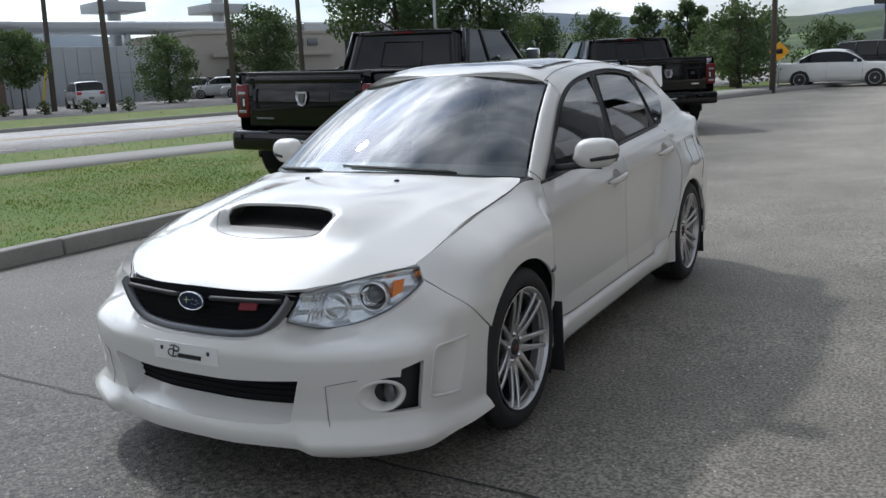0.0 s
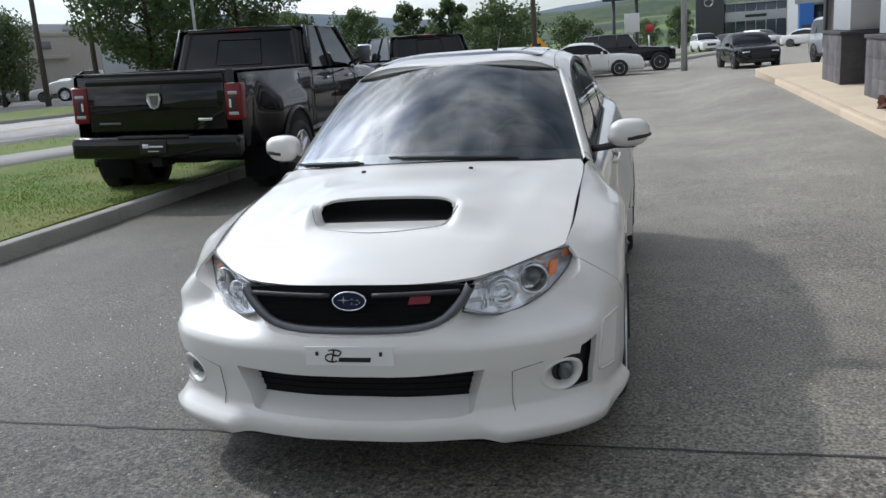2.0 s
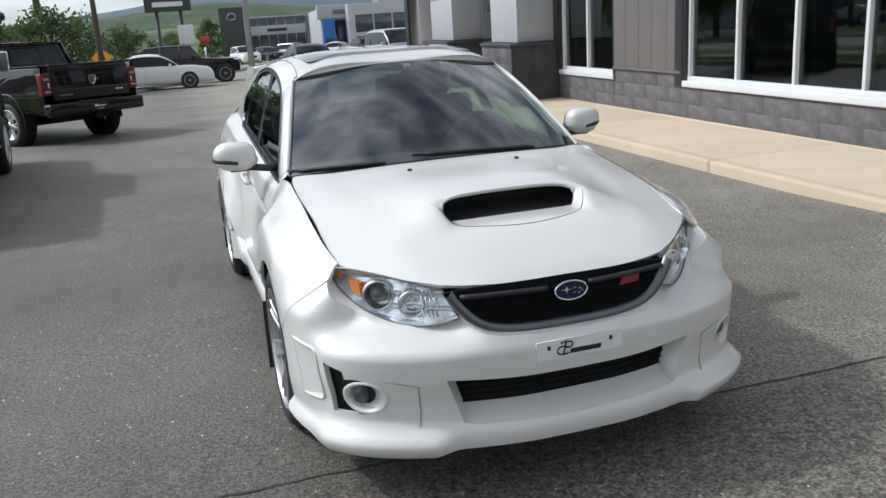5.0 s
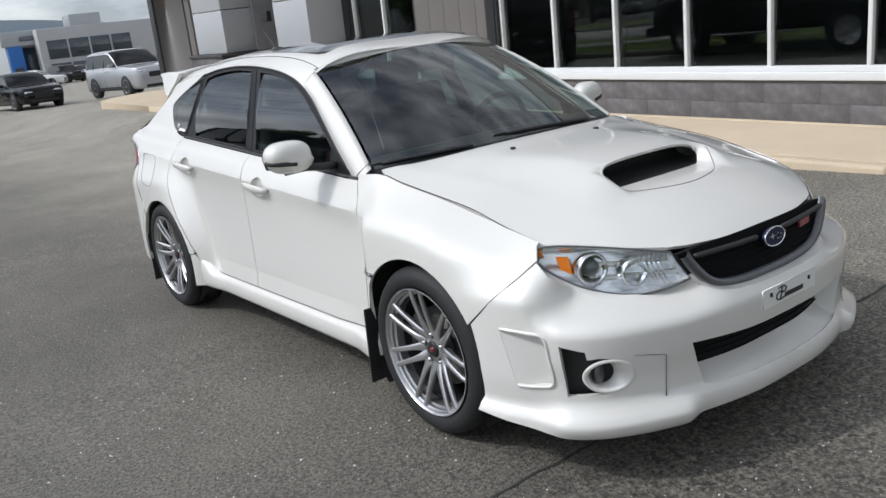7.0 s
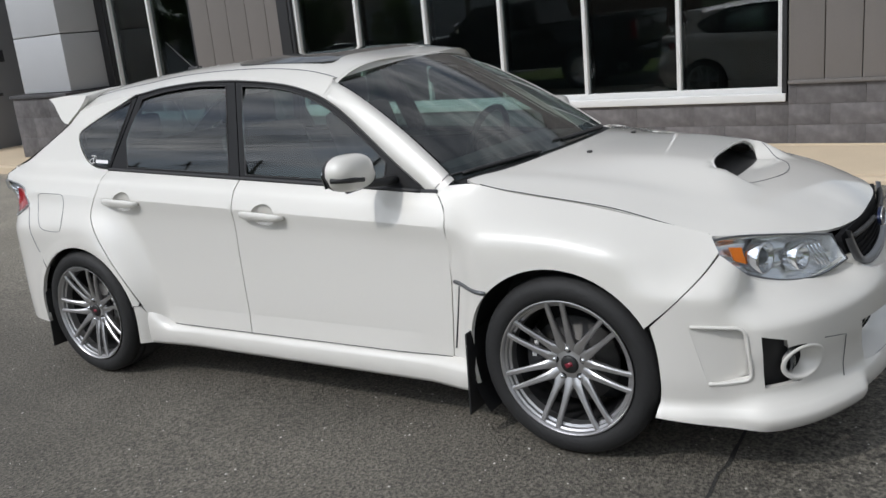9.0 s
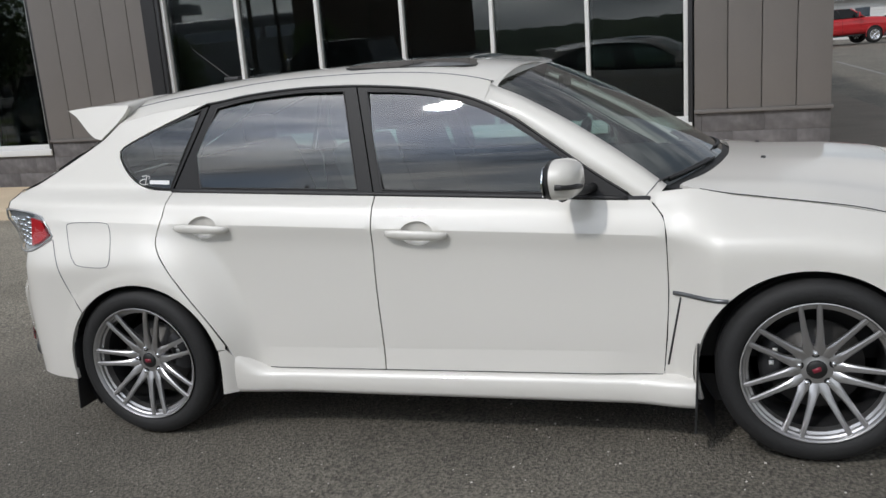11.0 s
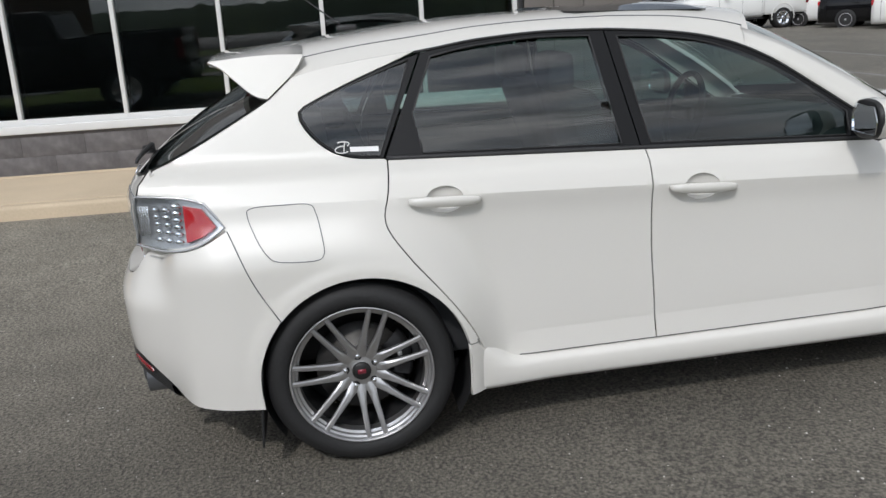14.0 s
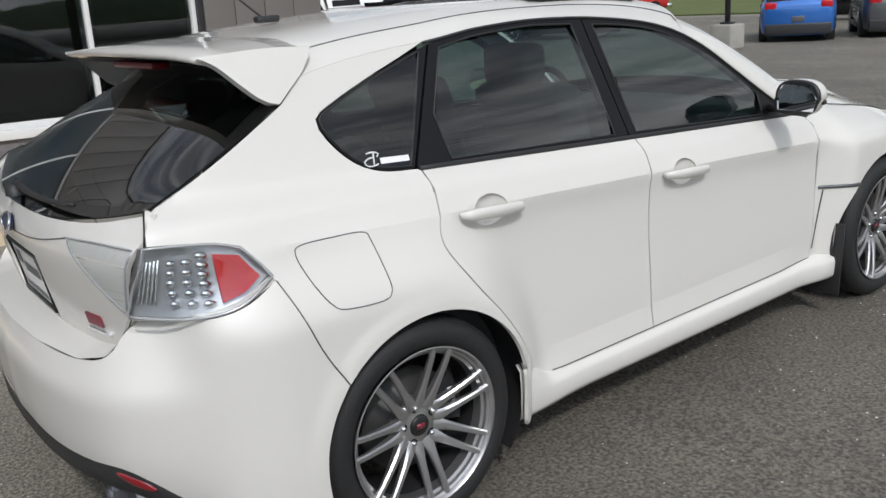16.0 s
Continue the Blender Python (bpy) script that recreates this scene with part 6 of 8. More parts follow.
def window(y0, y1, ztop, panes):
    w = part("showroom_window", boxed(WX - 0.02, WX + 0.12, y0 - 0.03, y1 + 0.03, 0.468, 0.545, 0.006), WHITE_ALU, bld, "white-framed showroom window over a white sill")
    part("sill_frame", boxed(WX + 0.04, WX + 0.12, y0, y1, 0.545, 0.60, 0.004), WHITE_ALU, w)
    part("head_frame", boxed(WX + 0.04, WX + 0.12, y0, y1, ztop - 0.02, ztop + 0.05, 0.004), WHITE_ALU, w)
    for i in range(panes + 1):
        y = y0 + (y1 - y0) * i / panes
        y = min(max(y, y0 + 0.03), y1 - 0.03)
        part("mullion", boxed(WX + 0.045, WX + 0.125, y - 0.021, y + 0.021, 0.59, ztop, 0.004), WHITE_ALU, w)
        part("inner_post", boxed(WX + 0.15, WX + 0.22, y - 0.04, y + 0.04, 0.59, ztop, 0.004), BLACK_ALU, w)
    for i in range(panes):
        a, c = y0 + (y1 - y0) * i / panes, y0 + (y1 - y0) * (i + 1) / panes
        part("pane", boxed(WX + 0.098, WX + 0.104, a, c, 0.595, ztop), SHOP_GLASS, w, smooth=False).visible_shadow = False
    for y in (y0 - 0.015, y1 + 0.015):
        part("jamb", boxed(WX + 0.0, WX + 0.12, y - 0.022, y + 0.022, 0.468, ztop, 0.003), BLACK_ALU, w)


window(0.55, 6.58, 2.78, 6)
window(8.47, 10.28, 2.78, 2)
bbox("dark_pilaster", WX - 0.01, WX + 0.07, 6.62, 6.80, 0.47, 4.3, BLACK_ALU)
bbox("dark_pilaster", WX - 0.03, WX + 0.07, 10.30, 10.62, 0.47, 4.3, BLACK_ALU)
# dim showroom behind the glass
bbox("showroom_floor", WX + 0.36, 21.7, RIGHT_END + 0.3, LEFT_END - 0.3, 0.0, 0.06, FLOORTILE)
bbox("showroom_wall", 12.0, 12.1, RIGHT_END + 0.3, LEFT_END - 0.3, 0.06, 4.39, ROOMDARK)
bbox("showroom_ceiling", WX + 0.36, 12.0, RIGHT_END + 0.3, LEFT_END - 0.3, 3.1, 3.2, ROOMDARK)


def pier(y0, y1, x0):
    p = part("entrance_pier", boxed(x0 + 0.05, WX + 0.36, y0 + 0.05, y1 - 0.05, -0.3, 0.97, 0.01), DARKSTONE, bld, "light grey panelled pier on a dark stone plinth")
    part("plinth_cap", boxed(x0 - 0.03, WX + 0.3, y0 - 0.03, y1 + 0.03, 0.965, 1.02, 0.006), DARKSTONE, p)
    for i, (a, c) in enumerate(((0.06, 0.3605), (0.3615, 0.6655), (0.6665, 0.963))):
        for u0, u1 in ((x0, (x0 + WX) / 2 - 0.0006), ((x0 + WX) / 2 + 0.0006, WX + 0.02)):
            part("plinth_tile", boxed(u0, u1, y0, y0 + 0.048, a, c, 0.0016), DARKSTONE, p)
        for j in range(3):
            v0, v1 = y0 + 0.05 + (y1 - y0 - 0.05) * j / 3, y0 + 0.05 + (y1 - y0 - 0.05) * (j + 1) / 3
            part("plinth_tile", boxed(x0, x0 + 0.048, v0 + 0.0006, v1 - 0.0006, a, c, 0.0016), STONE, p)
    part("plinth_foot", boxed(x0 - 0.02, WX, y0 - 0.02, y1 + 0.02, 0.0, 0.058, 0.01), TAN, p)
    for k in range(4):
        z = 1.03 + 0.84 * k
        part("pier_panel", boxed(x0 + 0.16, WX + 0.2, y0 + 0.10, y1 - 0.10, z, z + 0.825, 0.006), GREY_PANEL, p)
    return p


pier(10.36, 11.75, 4.47)
pier(13.95, 15.6, 4.55)
# recessed glazed entrance between the piers, and the far wing
ent = part("entrance", boxed(6.3, 6.4, 11.75, 13.95, 2.4, 4.39, 0.004), GREY_PANEL, bld, "glazed entrance door set back between piers")
for y in (11.8, 12.85, 13.9):
    part("door_post", boxed(6.28, 6.4, y - 0.05, y + 0.05, 0.06, 2.4, 0.004), MID_PANEL, ent)
for y0, y1 in ((11.85, 12.8), (12.9, 13.85)):
    part("pane", boxed(6.33, 6.34, y0, y1, 0.06, 2.4), SHOP_GLASS, ent, smooth=False)
part("notice", boxed(6.318, 6.328, 12.1, 12.45, 1.15, 1.75), PLATE_W, ent, "paper notice on the door")
for y in (11.72, 13.98):
    bbox("entrance_side", WX, 6.4, y - 0.05, y + 0.05, -0.1, 4.39, MID_PANEL)
bbox("wall_box", 5.26, 5.36, 13.2, 13.45, 1.55, 1.75, BLACK_ALU, 0.01)
bbox("wall", WX + 0.03, WX + 0.36, 19.75, LEFT_END, -0.3, 4.4, CLAD)
bbox("wall", WX + 0.03, WX + 0.36, 15.6, 19.75, -0.3, 0.42, CLAD)
bbox("wall", WX + 0.03, WX + 0.36, 15.6, 19.75, 2.75, 4.4, CLAD)
bbox("stone_base", WX - 0.03, WX + 0.03, 15.6, LEFT_END, -0.1, 0.40, STONE)
bbox("dark_pilaster", WX - 0.02, WX + 0.36, 19.45, 19.75, 0.42, 2.75, BLACK_ALU)
bbox("fascia", WX - 0.5, WX + 0.3, 16.3, LEFT_END + 0.3, 2.75, 3.4, GREY_PANEL)
fw = bbox("far_window", WX + 0.10, WX + 0.14, 15.9, 19.45, 0.50, 2.75, SHOP_GLASS)
part("window_sill", boxed(WX - 0.05, WX + 0.12, 16.2, 19.55, 0.41, 0.50, 0.006), WHITE_ALU, fw)
for y in (16.95, 18.2):
    part("mullion", boxed(WX + 0.04, WX + 0.12, y - 0.025, y + 0.025, 0.50, 2.75, 0.004), WHITE_ALU, fw)
for y0, y1 in ((17.05, 18.05), (18.3, 19.3)):
    part("blind", boxed(WX + 0.18, WX + 0.19, y0, y1, 1.65, 2.75, 0.002), HEADLINER, fw, "pale roller blind")

# tan walk with its kerb face, joints cut between the slabs
walkway = thing("tan_walk", "sunlit tan concrete walk with a rounded kerb", "pavement", BT, kind="structure")
ys_w = [-2.6, 0.6, 3.8, 7.0, 10.2, 13.4, 16.6]
for a, c in zip(ys_w[:-1], ys_w[1:]):
    part("walk_slab", boxed(3.93, 6.5, a + 0.003, c - 0.003, -0.25, 0.05, 0.006), TAN, walkway)
    part("walk_kerb", boxed(3.78, 3.925, a + 0.003, c - 0.003, -0.35, 0.048, 0.03), TAN, walkway)
end = [(3.78, 16.6), (6.9, 16.6), (6.9, 21.4), *[(5.6 + 1.82 * math.cos(radians(q)), 19.9 + 1.6 * math.sin(radians(q))) for q in range(60, 181, 10)]]
part("walk_slab", panel(end, lambda x, y: (x, y, 0.05), step=0.4, lip=0.35, inward=(0, 0, -1)), TAN, walkway)
# concrete apron round the corner
ap = [(5.4, -2.6), (18.3, -1.9), (18.3, -0.6), (5.4, -0.6)]
tagged(part("corner_apron", panel(ap, lambda x, y: (x, y, lot_z(x, y) + 0.03), step=1.0, lip=0.06, inward=(0, 0, -1)), APRON), "dusty tan concrete apron at the building corner", "pavement", kind="structure")
b = bmesh.new()
rng = random.Random(3)
for k in range(26):
    a = rng.uniform(0, 6.28)
    m = Matrix.Translation((4.36 + rng.gauss(0, 0.07), 9.75 + rng.gauss(0, 0.10), 0.31 + rng.uniform(0.0, 0.07))) @ Euler((rng.uniform(-1, 1), rng.uniform(-1, 1), a)).to_matrix().to_4x4()
    box(b, -0.09, 0.09, -0.035, 0.035, -0.004, 0.004, 0.0, m)
tagged(part("dry_leaves", b, mat("brown_dry_leaf", (0.10, 0.035, 0.02), 0.85, grain=0.4, size=30), None, smooth=False), "heap of brown dry leaves at the pier foot", "leaves")


# ---------------------------------------------------------------- other vehicles
def paint(name, color, metal=0.0, rough=0.35):
    return mat(name, color, rough, metal, 1.0, 0.02, 500, 0.0, 0.03, 1.0)


BLACK_PAINT = mat("black_car_paint", (0.004, 0.004, 0.005), 0.5, 0.0, 0.8, spec=0.05, coat_rough=0.02)
WHITE_PAINT = paint("white_car_paint", (0.82, 0.82, 0.80))
SILVER_PAINT = paint("silver_car_paint", (0.48, 0.49, 0.50), 0.4)
RED_PAINT = paint("red_car_paint", (0.45, 0.015, 0.02))
MAROON = paint("maroon_car_paint", (0.10, 0.012, 0.02), 0.2)
BLUE_PAINT = paint("blue_car_paint", (0.02, 0.13, 0.45), 0.3)
GREY_PAINT = paint("grey_car_paint", (0.10, 0.10, 0.105), 0.3)
TRUCK_GLASS = mat("dark_truck_glass", (0.006, 0.007, 0.008), 0.04, 0, 0.0, spec=0.5)

SIMPLE = {}


def simple_wheel(parent, x, y, r, wide, s, rim=None):
    """A plainer wheel for vehicles further off: tyre, rim dish, five spokes."""
    key = (round(r, 3), round(wide, 3), rim is not None)
    if key not in SIMPLE:
        h, q = wide / 2, r * 0.70
        ty = lathe([(h - 0.03, q), (h, q + 0.02), (h - 0.005, r - 0.03), (h - 0.04, r), (-h + 0.04, r), (-h, r - 0.03), (-h + 0.02, q)], 32)
        rm = lathe([(h - 0.012, q), (h - 0.014, q - 0.02), (h - 0.034, q - 0.035), (h - 0.036, 0.0)], 32)
        sp = bmesh.new()
        for k in range(7):
            a = math.pi * 2 * k / 7
            box(sp, h - 0.05, h - 0.012, -0.026, 0.026, 0.03, q - 0.005, 0.008, Matrix.Rotation(a, 4, "X"))
        lathe([(h - 0.014, q + 0.006), (h - 0.006, q + 0.002), (h - 0.010, q - 0.018), (h - 0.03, q - 0.024)], 32, bm=sp)
        hb = lathe([(h - 0.05, q * 0.3), (h - 0.012, q * 0.24), (h - 0.008, 0)], 20)
        SIMPLE[key] = tuple((n, part(n, bm, m)) for n, bm, m in (("wheel", ty, RUBBER), ("rim", rm, rim or GUN), ("spokes", sp, rim or ALLOY), ("hub", hb, rim or ALLOY)))
        first = True
    else:
        first = False
    m = Matrix.Translation((x, y, r)) @ Matrix.Rotation(0 if s > 0 else math.pi, 4, "Z")
    w = None
    for n, o in SIMPLE[key]:
        c = o if first else new(n, o.data)
        c.parent = parent if w is None else w
        c.matrix_local = m if w is None else Matrix.Identity(4)
        w = w or c
    return w


def loft_body(stations, zt, wf, z0, n=6):
    """A closed shell along y: zt(y) its top, wf(y) its half width."""
    rows = []
    for y in stations:
        w, t = wf(y), zt(y)
        h = t - z0
        half = [(0.0, z0), (w * 0.86, z0), (w * 0.955, z0 + h * 0.10), (w * 0.985, z0 + h * 0.32), (w, z0 + h * 0.55), (w * 0.985, z0 + h * 0.80), (w * 0.945, z0 + h * 0.93), (w * 0.86, z0 + h * 0.985), (w * 0.5, t + 0.012), (0, t + 0.018)]
        rows.append([(x, y, z) for x, z in half] + [(-x, y, z) for x, z in half[-2:0:-1]])
    bm = grid(rows, closed=True, flip=True)
    for r in (rows[0], rows[-1]):
        bm.faces.new([bm.verts.new(p) for p in r])
    bmesh.ops.remove_doubles(bm, verts=bm.verts, dist=1e-4)
    bmesh.ops.recalc_face_normals(bm, faces=bm.faces)
    return bm


def greenhouse(car, yb, yt, zb, zt, wb, wt, body_mat, glass_mat, posts):
    """Cabin: glass all round between the belt and the roof, pillars and a roof skin. yb and yt: rear and front of belt and of roof."""
    n = 10
    rows = []
    for k in range(n + 1):
        v = k / n
        y0, y1 = yb[0] + (yt[0] - yb[0]) * v, yb[1] + (yt[1] - yb[1]) * v
        z = zb + (zt - zb) * v
        w = wb + (wt - wb) * v
        c = 0.06
        rows.append([(-w, y0 + c, z), (-w * 0.8, y0, z), (w * 0.8, y0, z), (w, y0 + c, z), (w, y1 - c * 2, z), (w * 0.8, y1 - 0.02, z), (0, y1 + 0.03, z), (-w * 0.8, y1 - 0.02, z), (-w, y1 - c * 2, z)])
    g = part("cabin_glass", grid(rows, closed=True), glass_mat, car, "dark tinted cabin windows", smooth=False)
    rf = []
    for j in range(9):
        u = j / 8
        y = yt[0] - 0.03 + (yt[1] - yt[0] + 0.02) * u
        bulge = 0.035 * math.sin(math.pi * min(1, max(0, u)))
        rf.append([((wt + 0.015) * t, y + 0.03 * (1 - t * t) * (1 if u > 0.5 else -1), zt - 0.03 * abs(t) ** 4 + bulge * (1 - 0.5 * t * t)) for t in np.linspace(-1, 1, 9)])
    r = grid(rf)
    bmesh.ops.solidify(r, geom=list(r.faces), thickness=-0.08)
    part("roof", r, body_mat, car)
    for s in (-1, 1):
        for fy in (0.0, *posts, 1.0):
            a = (s * (wb + 0.004), yb[0] + 0.05 + (yb[1] - yb[0] - 0.14) * fy, zb - 0.01)
            c = (s * (wt + 0.004), yt[0] + 0.05 + (yt[1] - yt[0] - 0.12) * fy, zt)
            part("pillar", tube([a, c], 0.034 if fy in (0.0, 1.0) else 0.024, 6), body_mat if fy in (0.0, 1.0) else BLACK_PLASTIC, car)
    return g


def road_car(name, label, category, m, body, L=4.7, W=1.82, H=1.45, wb=2.75, r=0.33, nose_z=0.72, hood_z=0.93, belt_z=0.95, deck_z=0.98, z0=0.22,
             cab=(-0.35, 0.62), top=(-0.16, 0.30), shape="sedan", group="", cladding=None, glass_mat=None):
    """A road vehicle pointing to +y, its middle at the origin. cab and top: rear and front of the belt and the roof, as shares of half the length."""
    car = thing(name, label, category, m, group)
    h, w2 = L / 2, W / 2
    boxy = shape in ("suv", "van", "jeep")
    c0, c1, t0, t1 = cab[0] * h, cab[1] * h, top[0] * h, top[1] * h
    tail_z = belt_z - 0.02 if boxy else deck_z
    belt = keyed((-h, tail_z - 0.16), (-h + 0.05, tail_z - 0.03), (-h + 0.25, tail_z), (max(c0, -h + 0.3), tail_z), (c1 - 0.1, belt_z), (c1 + 0.12, hood_z), (h - 0.45, hood_z - 0.08), (h - 0.08, nose_z), (h, nose_z - 0.18))
    mid = (t0 + t1) / 2
    cabin = keyed((c0, 0.0), (c0 + (t0 - c0) * 0.5, (H - belt_z) * 0.56), (t0, H - belt_z - 0.045), (mid, H - belt_z), (t1, H - belt_z - 0.05), (t1 + (c1 - t1) * 0.5, (H - belt_z) * 0.54), (c1, 0.0))
    if t0 - c0 < 0.1:                                          # an upright tail
        cabin = lambda y: float(np.interp(y, (c0, t0 + 0.02, mid, t1, c1), (0.0, H - belt_z - 0.03, H - belt_z, H - belt_z - 0.04, 0.0)))
    if shape == "jeep":
        wf = keyed((-h, w2 * 0.9), (c1, w2 * 0.9), (h, w2 * 0.78))
    else:
        wf = keyed((-h, w2 * 0.82), (-h + 0.10, w2 * 0.92), (-h + 0.55, w2), (h - 0.95, w2), (h - 0.35, w2 * 0.95), (h - 0.08, w2 * 0.83), (h, w2 * 0.72))
    lean = 0.90 if shape in ("jeep", "van") else 0.84 if shape == "suv" else 0.78
    ys = sorted({round(v, 3) for v in (-h, -h + 0.03, -h + 0.08, *np.linspace(-h + 0.16, h - 0.16, 44), h - 0.08, h - 0.03, h, c0, c0 + 0.03, t0, t1, c1 - 0.03, c1)})
    rows = []
    for y in ys:
        w, zb = wf(y), belt(y)
        e = max(0.0, cabin(y)) if c0 < y < c1 else 0.0
        hb = zb - z0
        k = e / (H - belt_z)
        wr = w * (0.94 - (0.94 - lean) * k)
        lower = [(0.0, z0), (w * 0.84, z0), (w * 0.95, z0 + hb * 0.09), (w * 0.985, z0 + hb * 0.30), (w, z0 + hb * 0.58), (w * 0.99, z0 + hb * 0.84), (w * 0.955, z0 + hb * 0.97)]
        upper = [(w * 0.94, zb + e * 0.05), (w * 0.94 + (wr - w * 0.94) * 0.85, zb + e * 0.84), (wr * 0.975, zb + e * 0.93 + 0.004), (wr * 0.86, zb + e * 0.985 + 0.010), (wr * 0.5, zb + e + 0.022), (0.0, zb + e + 0.028)]
        half = lower + upper
        rows.append([(x, y, z) for x, z in half] + [(-x, y, z) for x, z in half[-2:0:-1]])
    n = len(rows[0])
    shell, panes = bmesh.new(), bmesh.new()
    made = {id(b_): [[b_.verts.new(p) for p in q] for q in rows] for b_ in (shell, panes)}
    split = [c0 + (c1 - c0) * f for f in ((0.30, 0.62) if boxy else (0.46,))]
    for i in range(len(ys) - 1):
        y = (ys[i] + ys[i + 1]) / 2
        e = cabin(y) if c0 < y < c1 else 0.0
        steep = c0 + 0.02 < y < t0 - 0.03 or t1 + 0.03 < y < c1 - 0.04
        for j in range(n):
            jj = min(j, n - 1 - j)                               # the same ring position on both sides
            side_pane = jj == 7 and e > 0.10 and c0 + 0.12 < y < c1 - 0.10
            screen_pane = jj in (9, 10, 11) and steep and e > 0.03
            b_ = panes if side_pane or screen_pane else shell
            v = made[id(b_)]
            b_.faces.new((v[i][j], v[i + 1][j], v[i + 1][(j + 1) % n], v[i][(j + 1) % n]))
    for q in (0, -1):
        shell.faces.new(made[id(shell)][q])
    for nm, b_, mt, lb in (("body", shell, body, ""), ("glazing", panes, glass_mat or TRUCK_GLASS, "dark tinted windows")):
        bmesh.ops.delete(b_, geom=[v for v in b_.verts if not v.link_faces], context="VERTS")
        bmesh.ops.recalc_face_normals(b_, faces=b_.faces)
        part(nm, b_, mt, car, lb)
    for y in (-wb / 2, wb / 2):
        for s in (-1, 1):
            part("arch", lathe([(-0.10, r * 1.12), (0.098, r * 1.12), (0.102, r * 1.05), (0.102, 0.0)], 32), BLACK_PLASTIC, car).matrix_local = Matrix.Translation((s * (w2 - 0.10), y, r)) @ Matrix.Rotation(0 if s > 0 else math.pi, 4, "Z")
            simple_wheel(car, s * (w2 - 0.092), y, r, 0.21, s)
    if cladding:
        part("rear_bumper", boxed(-w2 * 0.86, w2 * 0.86, -h - 0.02, -h + 0.25, z0 + 0.01, z0 + 0.30, 0.04), cladding, car)
        part("tailgate_glass", boxed(-w2 * 0.62, w2 * 0.62, c0 + 0.02, c0 + 0.10, belt_z + 0.05, belt_z + 0.30, 0.03), TRUCK_GLASS, car)
        for s in (-1, 1):
            part("lower_cladding", boxed(s * w2 * 0.985 - 0.02, s * w2 * 0.985 + 0.02, -wb / 2 + r * 1.1, wb / 2 - r * 1.1, z0 + 0.02, z0 + 0.16, 0.015), cladding, car)
    for s in (-1, 1):
        part("head_lamp", boxed(s * w2 * 0.62 - 0.15, s * w2 * 0.62 + 0.15, h - 0.26, h - 0.045, nose_z - 0.12, nose_z - 0.015, 0.03), LAMP_SILVER, car)
        tail_top = (deck_z if not boxy else belt_z) - (0.06 if not boxy else 0.02)
        part("tail_lamp", boxed(s * w2 * 0.72 - 0.14, s * w2 * 0.72 + 0.14, -h - 0.006, -h + 0.18, tail_top - 0.17, tail_top, 0.03), RED_LENS, car)
        part("door_mirror", boxed(s * (w2 + 0.05) - 0.09, s * (w2 + 0.05) + 0.09, c1 - 0.42, c1 - 0.31, belt_z + 0.0, belt_z + 0.12, 0.03), body, car)
        for q in (c1 - 0.10, *split, c0 + (0.25 if boxy else 0.45)):
            part("door_seam", tube([(s * w2 * 0.99, q, z0 + 0.14), (s * w2 * 1.002, q, z0 + 0.42), (s * w2 * 0.965, q, belt_z - 0.03)], 0.006, 4), DARK, car)
        for q in split:
            part("door_post", tube([(s * w2 * 0.945, q, belt_z), (s * w2 * (0.955 * lean + 0.01), q + 0.02, H - 0.07)], 0.022, 5), BLACK_PLASTIC, car)
        for q in split + [c1 - 0.95]:
            part("door_handle", boxed(s * w2 - 0.02, s * w2 + 0.018, q + 0.06, q + 0.24, belt_z - 0.15, belt_z - 0.12, 0.008), body, car)
    part("grille", boxed(-w2 * 0.42, w2 * 0.42, h - 0.14, h + 0.006, nose_z - 0.32, nose_z - 0.12, 0.02), BLACK_PLASTIC, car)
    part("bumper_intake", boxed(-w2 * 0.6, w2 * 0.6, h - 0.2, h + 0.005, z0 + 0.04, z0 + 0.15, 0.02), BLACK_PLASTIC, car)
    part("rear_plate", boxed(-0.15, 0.15, -h - 0.012, -h + 0.1, 0.55, 0.70, 0.01), GUN, car)
    return car


